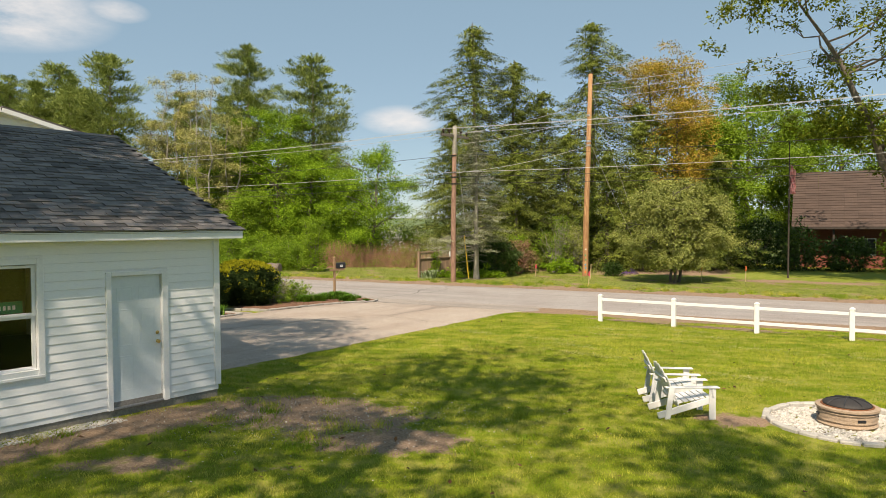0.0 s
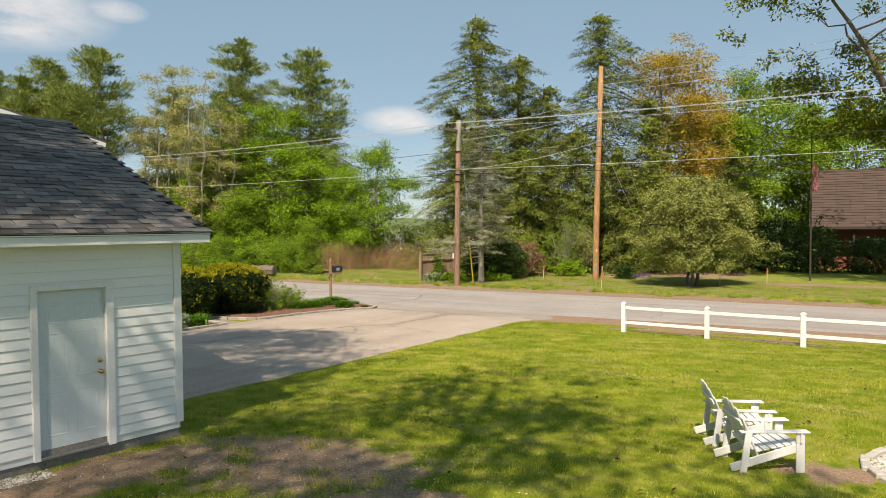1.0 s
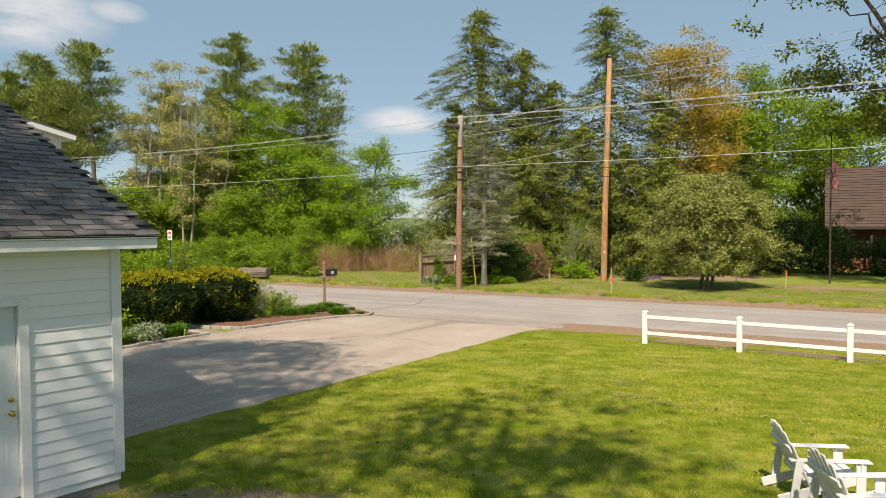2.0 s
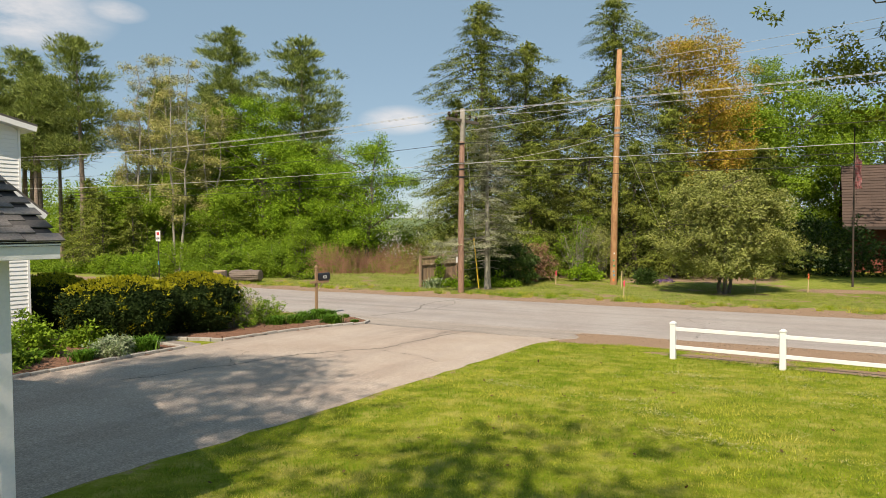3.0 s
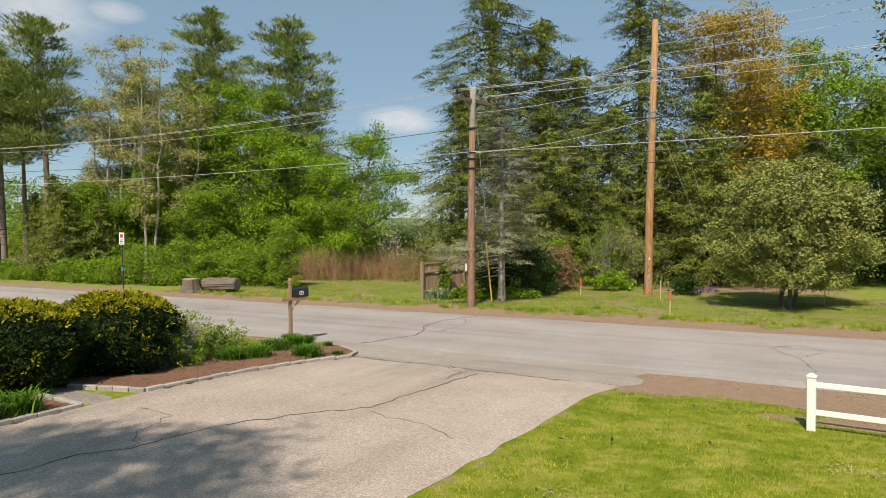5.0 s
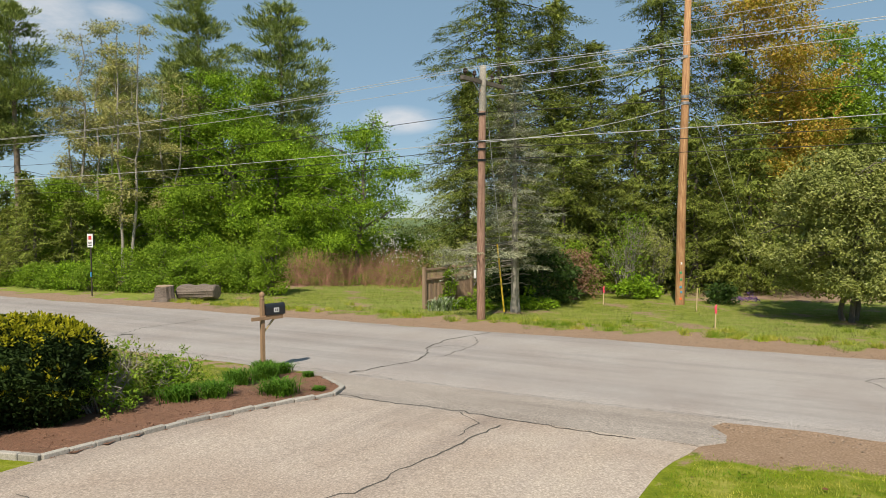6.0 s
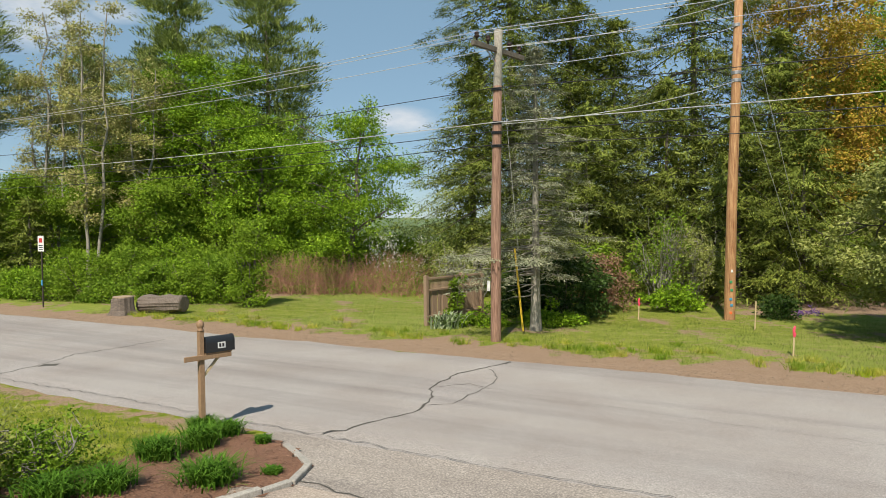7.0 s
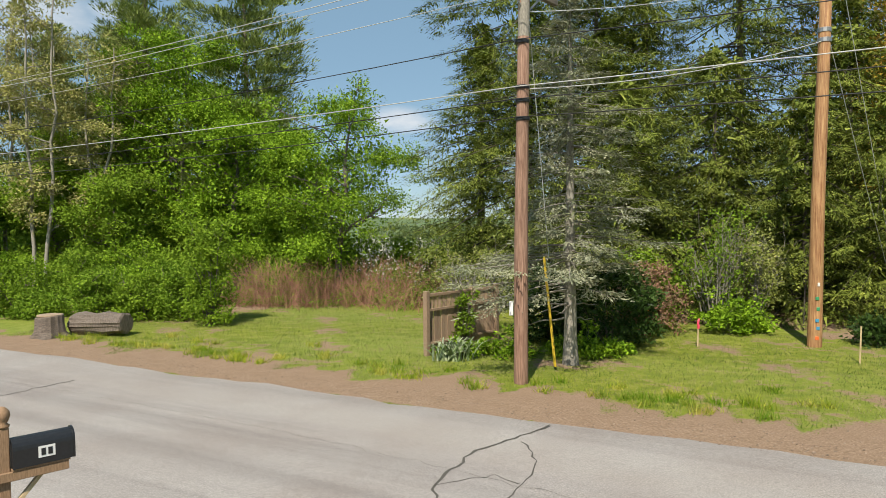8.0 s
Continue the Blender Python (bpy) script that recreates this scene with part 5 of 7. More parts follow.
part("cut_face", lathed([(0.28, -0.012), (0.31, 0.002), (0.31, 0.01)], 24), M_cut, lg, "pale cut end")

# ---- flagpole ----
flagpole = thing("flagpole", pose(17.15, 44.6, ground_at(17.15, 44.6)), "dark flagpole with a drooping faded flag", "flagpole")
tube_part("pole", [(0, 0, -0.2, 0.06), (0, 0, 4, 0.05), (0, 0, 8.6, 0.03)], 8, M_dark_wood, flagpole)
bm = bmesh.new()
cols, rws = 7, 10
grid = [[bm.verts.new((0.06 + 0.34 * c / cols + 0.03 * math.sin(r * 1.3 + c), 0.06 * math.sin(c * 1.9 + r * 0.3), 7.2 - 1.9 * r / rws - 0.45 * (c / cols) * (1 - r / rws) ** 0.5)) for c in range(cols + 1)] for r in range(rws + 1)]
for r in range(rws):
    for c in range(cols):
        bm.faces.new((grid[r][c], grid[r + 1][c], grid[r + 1][c + 1], grid[r][c + 1]))
part("flag", bm, M_flag, flagpole, "drooping striped cloth")


# ---- edging of the beds ----
def edging(points, label):
    e = thing("bed_edging", pose(*points[0], 0), label, "edging", "bed edgings")
    bm = boxed(0.006, 0.394, -0.055, 0.055, -0.05, 0.095, bevel=0.012)
    st, rng = None, np.random.default_rng(int(abs(points[0][0]) * 100))
    for (ax, ay), (bx2, by2) in zip(points, points[1:]):
        ln = math.hypot(bx2 - ax, by2 - ay)
        k = max(1, round(ln / 0.4))
        turn = math.atan2(by2 - ay, bx2 - ax)
        for i in range(k):
            x, y = ax + (bx2 - ax) * i / k, ay + (by2 - ay) * i / k
            ob = part("edging_stone", bm, M_kerb, e) if st is None else part("edging_stone", st.data, None, e)
            st = st or ob
            ob.matrix_local = Matrix.Translation((x - points[0][0], y - points[0][1], ground_at(x, y) + float(rng.normal()) * 0.006)) @ Matrix.Rotation(turn + float(rng.normal()) * 0.02, 4, "Z") @ Matrix.Diagonal((ln / k / 0.4, 1, 1, 1))


def bed(name, poly, label, lift=0.05, cell=0.22, seed=1):
    """A mulched bed: a gently heaped sheet inside a polygon, with loose chips on it."""
    P = np.array(poly)
    lo, hi = P.min(0), P.max(0)
    X, Y = np.meshgrid(np.arange(lo[0], hi[0] + cell, cell), np.arange(lo[1], hi[1] + cell, cell))

    def inside(x, y):
        w = np.zeros(np.shape(x), bool)
        for (x0, y0), (x1, y1) in zip(poly, poly[1:] + poly[:1]):
            w ^= ((y0 > y) != (y1 > y)) & (x < (x1 - x0) * (y - y0) / (y1 - y0 + 1e-12) + x0)
        return w

    rng = np.random.default_rng(seed)
    Z = height(X, Y) + lift + 0.03 * np.sin(X * 2.3) * np.sin(Y * 1.9) + rng.normal(0, 0.006, X.shape)
    k = X.shape[1]
    q = np.arange((X.shape[0] - 1) * (k - 1))
    c = q // (k - 1) * k + q % (k - 1)
    F = np.stack([c, c + 1, c + k + 1, c + k], -1)
    cx, cy = X.ravel()[F].mean(1), Y.ravel()[F].mean(1)
    F = F[inside(cx, cy)]
    ob = tagged(part(name, quick_mesh(name, np.stack([X, Y, Z], -1).reshape(-1, 3), F, M_mulch), None), label, "garden bed", kind="structure")
    n = 24000
    x, y = rng.uniform(lo[0], hi[0], n), rng.uniform(lo[1], hi[1], n)
    w = inside(x, y)
    x, y = x[w], y[w]
    z = height(x, y) + lift + 0.03 * np.sin(x * 2.3) * np.sin(y * 1.9) + 0.012
    D = dirs(rng, len(x)) * np.array([1, 1, 0.25])
    V, F = leaf_quads(np.stack([x, y, z], -1), D, np.tile((0, 0, 1.0), (len(x), 1)) + 0.4 * dirs(rng, len(x)), rng.uniform(0.02, 0.065, len(x)), rng.uniform(0.008, 0.022, len(x)))
    tagged(part("mulch_chips", quick_mesh("mulch_chips", V, F, M_chip), None), "loose red-brown bark chips on the bed", "mulch", kind="stuff")


bed2 = [xy(DRIVE_L + 0.1, 18.95), xy(-15.88, 21.1), xy(-15.3, 23.2), xy(-15.08, 24.1), xy(-15.35, 24.8), xy(-16.5, 25.5), xy(-18.4, 25.6), xy(-17.9, 23.2), xy(-18.6, 21.0), xy(-20.6, 18.9), xy(-18.6, 18.3)]
bed("mulch_bed", bed2, "red-brown mulch bed beside the driveway", seed=2)
edging([xy(-18.0, 18.35), xy(DRIVE_L - 0.05, 18.85), xy(-15.9, 21.1), xy(-15.33, 23.2), xy(-15.08, 24.1), xy(-15.35, 24.8), xy(-16.3, 25.4)], "pale granite blocks edging the mulch bed")
bed1 = [xy(DRIVE_L, 17.5), xy(DRIVE_L, 10.5), xy(-21.0, 10.5), xy(-21, 17.6), xy(-18.2, 17.6)]
bed("mulch_bed", bed1, "shaded mulch bed beside the house", seed=3)
edging([xy(DRIVE_L, 10.5), xy(DRIVE_L - 0.02, 17.45), xy(-18.0, 17.6)], "pale granite blocks edging the shaded bed")
tagged(part("garden_path", slab("garden_path", -30, DRIVE_L + 0.02, 17.62, 18.3, M_apron, 0.035, (0, 0, 0.02, 0.02), 0.4, 9), None), "grey paved path between the beds", "path", kind="structure")

# ---- cracks in drive and road, and one shade band, by bearings along and across the road ----
DL, RL = 0.034, 0.039
crack([xy(*q) for q in ((-14.1, 14.0), (-13.7, 14.9), (-13.7, 15.7), (-13.3, 16.25), (-13.1, 17.6), (-12.5, 18.8), (-11.5, 19.9), (-11.5, 20.9), (-11.3, 22.0), (-11.2, 23.7))], 0.0231, 1, DL)
crack([xy(*q) for q in ((-11.4, 19.7), (-10.7, 19.45), (-10.1, 19.4), (-9.3, 18.9))], 0.0099, 2, DL)
crack([xy(*q) for q in ((-13.3, 16.3), (-14.0, 16.9), (-14.2, 17.8), (-15.2, 17.9))], 0.0099, 3, DL)
crack([xy(*q) for q in ((-15.2, 24.3), (-14.0, 24.2), (-12.4, 24.25), (-10.7, 24.1), (-9.0, 24.0))], 0.0211, 4, DL + 0.004)
crack([xy(*q) for q in ((-12.2, 24.2), (-11.6, 23.6), (-11.5, 22.7))], 0.0139, 5, DL)
crack([xy(*q) for q in ((-16.2, 26.2), (-15.9, 26.9), (-15.5, 28.0), (-15.7, 29.2), (-16.2, 29.9), (-16.3, 31.2), (-15.9, 32.4), (-15.7, 33.2))], 0.0316, 6, RL)
crack([xy(*q) for q in ((-15.6, 28.5), (-15.15, 28.9), (-15.1, 30.4), (-15.2, 31.2), (-15.8, 32.1))], 0.0190, 7, RL)
crack([xy(*q) for q in ((-16.2, 29.9), (-15.6, 30.6), (-15.15, 30.4))], 0.0158, 8, RL)
crack([xy(*q) for q in ((-26.3, 26.4), (-26.4, 27.4), (-27.0, 28.9), (-26.8, 30.0), (-26.8, 31.7))], 0.0274, 9, RL)
crack([xy(*q) for q in ((-26.4, 27.6), (-26.05, 27.8))], 0.22, 10, RL)
crack([xy(*q) for q in ((-5.5, 30.4), (-4.8, 29.2), (-4.1, 30.5), (-4.8, 31.3), (-5.5, 30.4))], 0.0136, 11, RL)
crack([xy(*q) for q in ((-4.8, 29.2), (-4.4, 27.8), (-4.6, 26.2))], 0.0099, 12, RL)
# no crack: a faint lengthwise band of shade, drawn as a thin dark line
crack([xy(*q) for q in ((-30, 30.9), (-22.7, 30.9), (-18.3, 30.7), (-14.5, 30.3), (-10.1, 29.8), (-3.0, 29.5), (6, 29.6))], 0.004, 13, RL)
crack([xy(*q) for q in ((-30, 26.15), (-22, 26.25), (-17.2, 26.15), (-12, 26.05), (-6, 26.1))], 0.0099, 14, RL)


# ---- plants ----
def crown_cloud(rng, centres, radius, per, length, width, flat=0.55, droop=0.0, puff=0.0, shape=leaf_quads):
    """Leaves in tufts round the centres. flat: how far they lie level."""
    n = len(centres) * per
    C = np.repeat(centres, per, 0)
    r = np.repeat(np.broadcast_to(np.asarray(radius, float), (len(centres),)), per)[:, None]
    off = dirs(rng, n) * rng.uniform(0.15, 1.0, (n, 1)) ** 0.6
    off[:, 2] *= 0.7
    D = off + 0.6 * dirs(rng, n)
    D[:, 2] -= droop
    U = dirs(rng, n) * (1 - flat) * (0.6 if puff else 1.0) + np.array([0, 0, 1.0]) * flat + puff * 1.6 * off
    return shape(C + off * r, D, U, length * rng.uniform(0.6, 1.35, n), width * rng.uniform(0.6, 1.3, n))


def limb(rng, a, b, r0, r1, n=6, wob=0.06, rise=0.0):
    a, b = np.asarray(a, float), np.asarray(b, float)
    ln = np.linalg.norm(b - a)
    t = np.linspace(0, 1, n)[:, None]
    P = a + (b - a) * t
    P[:, 2] += rise * ln * (t[:, 0] * (1 - t[:, 0])) * 2
    P[1:-1] += rng.normal(0, wob * ln / n * 2, (n - 2, 3))
    return np.concatenate([P, (r0 + (r1 - r0) * t)], 1)


def leafy_tree(name, x, y, seed, tall, wide, base, leaf, label, bark=None, size=0.26, tufts=210, per=46, tuft=0.75, trunks=1, lean=(0, 0), shape=0.5, trunk_r=None, open_=0.0, group="", low=0.12, cat="tree", gather=0.74, core=0.0):
    """A broad-leaved tree. base: height of the crown's foot; shape: where the crown is widest, 0 foot to 1 top."""
    rng = np.random.default_rng(seed)
    z = ground_at(x, y)
    tr = thing(name, pose(x, y, z), label, cat, group)
    r0 = trunk_r or 0.016 * tall + 0.04
    paths, ends = [], []
    for k in range(trunks):
        q = 2 * math.pi * k / trunks + rng.uniform(0, 1)
        foot = np.array([0.22 * math.cos(q), 0.22 * math.sin(q), -0.25]) * (trunks > 1) + np.array([0, 0, -0.25 * (trunks == 1)])
        tip = np.array([lean[0] + (trunks > 1) * wide * 0.35 * math.cos(q), lean[1] + (trunks > 1) * wide * 0.35 * math.sin(q), tall * 0.9])
        P = limb(rng, foot, tip, r0 / (1 + 0.4 * (trunks - 1)), 0.03, 11, 0.05)
        P[0, 3] *= 1.35
        paths.append(P)
        for j in range(int(16 / trunks) + 4):
            t = rng.uniform(max(0.1, (base - 0.1 * tall) / tall), 0.95)
            i = int(t * 10)
            o = P[i, :3] + (P[min(i + 1, 10), :3] - P[i, :3]) * (t * 10 - i)
            h = np.clip((o[2] - base) / (tall - base), 0.0, 1)
            prof = math.sin(math.pi * min(1, (0.12 + 0.88 * h) ** (math.log(0.5) / math.log(max(0.15, shape))))) ** 0.75
            a = rng.uniform(0, 2 * math.pi)
            out = wide * (0.35 + 0.65 * prof) * rng.uniform(0.55, 0.95)
            e = np.array([lean[0] * h + math.cos(a) * out, lean[1] * h + math.sin(a) * out, min(tall * 0.97, o[2] + out * rng.uniform(0.15, 0.75))])
            L = limb(rng, o, e, max(0.03, P[i, 3] * 0.5), 0.015, 7, 0.10, 0.12)
            paths.append(L)
            for m_ in range(3):
                f = L[3 + m_, :3]
                e2 = f + dirs(rng, 1)[0] * np.array([1, 1, 0.6]) * out * 0.35
                paths.append(limb(rng, f, e2, 0.03, 0.01, 4, 0.1))
                ends.append(e2)
            ends.append(e)
    V, F = tubes(paths, 6)
    part("trunk", quick_mesh("trunk", V, F, bark or M_bark, True), None, tr)
    # tufts: at the ends of the limbs, and through the outer crown
    n = tufts - len(ends)
    if n > 0:
        h = rng.uniform(0, 1, n)
        prof = np.sin(np.pi * np.clip((0.04 + 0.94 * h), 0, 1) ** (math.log(0.5) / math.log(shape))) ** 0.7
        a = rng.uniform(0, 2 * np.pi, n)
        lump = 1 + 0.22 * np.sin(3 * a + seed) * np.sin(5 * h + seed) + 0.14 * np.sin(7 * a + 9 * h)
        rad = wide * prof * lump * np.sqrt(rng.uniform(0.2, 1.0, n))
        C = np.stack([lean[0] * h + rad * np.cos(a), lean[1] * h + rad * np.sin(a), base + (tall - base) * h], -1)
        # gather most tufts into boughs: level, layered lumps with gaps between them
        boughs = C[:max(6, n // 20)]
        own = rng.integers(0, len(boughs), n)
        near = boughs[own] + rng.normal(0, 1, (n, 3)) * np.array([0.15 * wide, 0.15 * wide, 0.055 * wide])
        C = np.where(rng.uniform(size=(n, 1)) < gather, near, C)
        C[:, 2] = np.minimum(C[:, 2], tall)
        C = np.concatenate([C, np.array(ends)])
    else:
        C = np.array(ends)[rng.permutation(len(ends))[:tufts]]
    if open_:
        C = C[rng.uniform(size=len(C)) > open_]
    C = C[C[:, 2] > base * 0.7]
    V, F = crown_cloud(rng, C, tuft * rng.uniform(0.6, 1.25, len(C)), per, size * 1.05, size * 0.74, 0.5, low, 0.7, leaf_tris)
    if core:                                        # large inner leaf sprays that close the crown's middle
        k = int(core * tufts)
        h = rng.uniform(0.06, 0.9, k)
        prof = np.sin(np.pi * np.clip((0.04 + 0.94 * h), 0, 1) ** (math.log(0.5) / math.log(shape))) ** 0.7
        a = rng.uniform(0, 2 * np.pi, k)
        rad = wide * prof * 0.56 * np.sqrt(rng.uniform(0, 1, k))
        C2 = np.stack([lean[0] * h + rad * np.cos(a), lean[1] * h + rad * np.sin(a), base + (tall - base) * h], -1)
        V2, F2 = crown_cloud(rng, C2, tuft * 1.1, 13, size * 1.8, size * 1.3, 0.35, 0.1, 0.0, leaf_tris)
        F = np.concatenate([F, F2 + len(V)])
        V = np.concatenate([V, V2])
    part("crown", quick_mesh("crown", V, F, leaf), None, tr)
    return tr


def needle_tree(name, x, y, seed, tall, wide, base, leaf, label, bark=None, whorls=34, spokes=7, droop=0.25, spray=0.2, sw=0.06, per=34, taper=0.9, gaps=0.1, lift=0.0, dead=0, group="", clump=0.3, tuft_up=0.0, core=0, spacing=0.55, bare=0.3, twig=None):
    """A conifer: limbs round the trunk that carry separate clumps of sprays. droop: how far limbs hang; clump: a clump's radius;
    tuft_up: how far the sprays stand up, as pine tufts do; bare: the inner share of a limb without sprays."""
    rng = np.random.default_rng(seed)
    z = ground_at(x, y)
    tr = thing(name, pose(x, y, z), label, "tree", group)
    r0 = 0.013 * tall + 0.05
    bend = rng.normal(0, 0.012 * tall, 2)
    T = np.array([[bend[0] * t * t, bend[1] * t * t, -0.25 + (tall + 0.25) * t, r0 * (1 - 0.93 * t) + 0.01] for t in np.linspace(0, 1, 12)])
    T[0, 3] *= 1.3
    paths, C, A, C_in = [T], [], [], []
    side_rag = np.clip(1 + 0.24 * rng.normal(size=(8, 6)), 0.55, 1.45)
    for w in range(whorls):
        h = (w + rng.uniform(0.2, 0.8)) / whorls
        prof = (1 - h) ** taper * (0.55 + 0.45 * min(1.0, h / 0.12 + 0.3)) + 0.02
        for s_ in range(spokes):
            if rng.uniform() < gaps:
                continue
            a = 2 * math.pi * (s_ + rng.uniform(-0.4, 0.4)) / spokes + w * 2.4
            zz = base + (tall - base) * np.clip(h + rng.uniform(-1.2, 1.2) / whorls, 0, 0.985)
            t = (zz + 0.25) / (tall + 0.25)
            cx, cy = bend * t * t
            ln = wide * prof * rng.uniform(0.55, 1.18) * side_rag[int(a * 8 / (2 * math.pi)) % 8, int(h * 5.99)] * (1 + 0.18 * math.sin(5.1 * h * tall / 6 + a + seed))
            ln = max(0.22, ln)
            ca, sa = math.cos(a), math.sin(a)
            tt = np.linspace(0, 1, 6)
            hang = droop * rng.uniform(0.5, 1.5)
            up = lift * ln * tt - hang * ln * tt ** 1.6 + 0.10 * ln * np.clip(tt - 0.75, 0, 1) * 2
            B = np.stack([cx + ca * ln * tt, cy + sa * ln * tt, zz + up, 0.017 * (1 - 0.85 * tt) * (0.4 + ln / 3)], 1)
            paths.append(B)
            k = max(2, int(ln / spacing * rng.uniform(0.9, 1.5)))
            u = bare + (1 - bare) * ((np.arange(k) + rng.uniform(0.2, 0.95, k)) / k)
            sd = rng.uniform(-1, 1, k) * ln * 0.36 * (1.12 - u)
            P = np.stack([np.interp(u, tt, B[:, q]) for q in range(3)], 1)
            P[:, 0] -= sa * sd
            P[:, 1] += ca * sd
            P[:, 2] -= 0.2 * np.abs(sd)
            C.append(P)
            A.append(np.stack([np.full(k, ca) - sa * np.sign(sd) * 0.5, np.full(k, sa) + ca * np.sign(sd) * 0.5, np.full(k, h)], 1))
            if core:
                u = rng.uniform(0.05, 0.6, core)
                C_in.append(np.stack([np.interp(u, tt, B[:, q]) for q in range(3)], 1) + rng.normal(0, 0.10 + 0.05 * ln, (core, 3)))
    for k in range(dead):
        h = rng.uniform(0.12, max(0.34, base / tall))
        a = rng.uniform(0, 2 * math.pi)
        ln = wide * rng.uniform(0.2, 0.6)
        o = np.array([0, 0, tall * h])
        paths.append(limb(rng, o, o + np.array([math.cos(a) * ln, math.sin(a) * ln, -0.1 * ln]), 0.03, 0.008, 5, 0.06))
    V, F = tubes(paths[:1], 8)
    part("trunk", quick_mesh("trunk", V, F, bark or M_bark_red, True), None, tr)
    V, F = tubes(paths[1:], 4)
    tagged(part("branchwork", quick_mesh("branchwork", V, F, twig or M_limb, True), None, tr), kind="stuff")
    C, A = np.repeat(np.concatenate(C), per, 0), np.repeat(np.concatenate(A), per, 0)
    n = len(C)
    out = A.copy()
    out[:, 2] = 0
    small = (1.15 - 0.5 * A[:, 2:3]) * np.repeat(rng.uniform(0.65, 1.35, (n // per, 1)), per, 0)
    off = dirs(rng, n) * rng.uniform(0, 1, (n, 1)) ** 0.5 * small
    off += out * rng.uniform(-0.6, 0.9, (n, 1)) * small
    fall = (off[:, :2] ** 2).sum(1)
    off[:, 2] = off[:, 2] * (0.28 + 0.4 * tuft_up) - (droop * 0.55) * fall
    D = off * np.array([1, 1, 0.5]) + out * 0.5 + np.array([0, 0, tuft_up * 1.1 - droop * 0.7]) + 0.35 * dirs(rng, n)
    U = np.array([0, 0, 0.8]) + 0.3 * out + 0.7 * off + 0.3 * dirs(rng, n)
    V, F = leaf_tris(C + off * clump, D, U, spray * rng.uniform(0.6, 1.35, n), 1.15 * sw * rng.uniform(0.6, 1.3, n))
    if core:
        C_in, big = np.concatenate(C_in), 1.5 * spray
        V2, F2 = leaf_tris(C_in, dirs(rng, len(C_in)) - np.array([0, 0, 0.5]), dirs(rng, len(C_in)), big * rng.uniform(0.9, 1.6, len(C_in)), big * rng.uniform(0.28, 0.5, len(C_in)))
        F = np.concatenate([F, F2 + len(V)])
        V = np.concatenate([V, V2])
    part("crown", quick_mesh("crown", V, F, leaf), None, tr)
    return tr


def bush(name, x, y, seed, wide, tall, leaf, label, size=0.11, tufts=90, per=40, stems=9, bark=None, deep=None, tuft=0.3, open_=0.0, foot=0.08, category="shrub", group="", twigs=0):
    rng = np.random.default_rng(seed)
    z = ground_at(x, y)
    b = thing(name, pose(x, y, z), label, category, group)
    deep = deep or wide
    paths, ends = [], []
    for k in range(stems):
        a = rng.uniform(0, 2 * math.pi)
        r = rng.uniform(0.3, 0.9)
        e = np.array([math.cos(a) * wide * r, math.sin(a) * deep * r, tall * rng.uniform(0.55, 0.98)])
        P = limb(rng, (e[0] * 0.15, e[1] * 0.15, -0.1), e, 0.018 + 0.006 * tall, 0.006, 6, 0.08, 0.15)
        paths.append(P)
        for j in range(2 + twigs):
            f = P[rng.integers(2, 6), :3]
            e2 = f + dirs(rng, 1)[0] * wide * 0.4 + np.array([0, 0, 0.12 * tall])
            paths.append(limb(rng, f, e2, 0.01, 0.004, 4, 0.1))
            ends.append(e2)
    V, F = tubes(paths, 4)
    part("stem", quick_mesh("stem", V, F, bark or M_bark, True), None, b)
    h = rng.uniform(foot, 1, tufts)
    a = rng.uniform(0, 2 * np.pi, tufts)
    prof = np.sqrt(np.clip(1 - (2 * h - 0.85) ** 2 / 1.4, 0.05, 1)) * np.sqrt(rng.uniform(0.2, 1, tufts)) * (1 + 0.2 * np.sin(3 * a + seed))
    C = np.concatenate([np.stack([wide * prof * np.cos(a), deep * prof * np.sin(a), tall * h], -1), np.array(ends)])
    if open_:
        C = C[rng.uniform(size=len(C)) > open_]
    C = C[C[:, 2] > 0.03]
    V, F = crown_cloud(rng, C, tuft * rng.uniform(0.6, 1.3, len(C)), per, size * 1.05, size * 0.68, 0.4, shape=leaf_tris)
    V[:, 2] = np.maximum(V[:, 2], 0.01)
    part("foliage", quick_mesh("foliage", V, F, leaf), None, b)
    return b


# white pines and budding trees beyond the road, towards the house: x, y, height, reach, foot of the crown
PINE = "tall white pine with a bare lower trunk"
for i, (x, y, tall, wide, base) in enumerate(((-38.5, 59.2, 19.7, 4.6, 9.5), (-44.0, 61.0, 18.3, 3.4, 10.0), (-42.3, 61.4, 15.4, 2.4, 10.0), (-45.8, 62.2, 16.4, 2.4, 10.0), (-47.6, 63.5, 20.0, 4.6, 9.5), (-51.5, 62.0, 18.5, 3.6, 9.5), (-27.4, 64.6, 21.6, 4.8, 5.5), (-19.9, 62.6, 19.6, 5.6, 4.0), (-36.5, 68.0, 17.5, 4.0, 6.5), (-45.6, 57.6, 17.0, 2.8, 8.5), (-49.3, 57.4, 17.5, 3.0, 8.0), (-41.8, 57.8, 16.2, 2.8, 8.5), (-52.8, 58.0, 17.0, 3.0, 8.0), (-30.8, 67.5, 17.0, 4.4, 5.0))):
    needle_tree("white_pine", x, y, 40 + i, tall, wide, base, G_pine, PINE, whorls=int((tall - base) * 1.9), spokes=7, droop=0.05, lift=0.22, spray=0.30, sw=0.06, per=44, taper=0.5, gaps=0.2, dead=14, clump=0.62, tuft_up=0.7, group="white pines", core=7, spacing=0.55, bare=0.28)
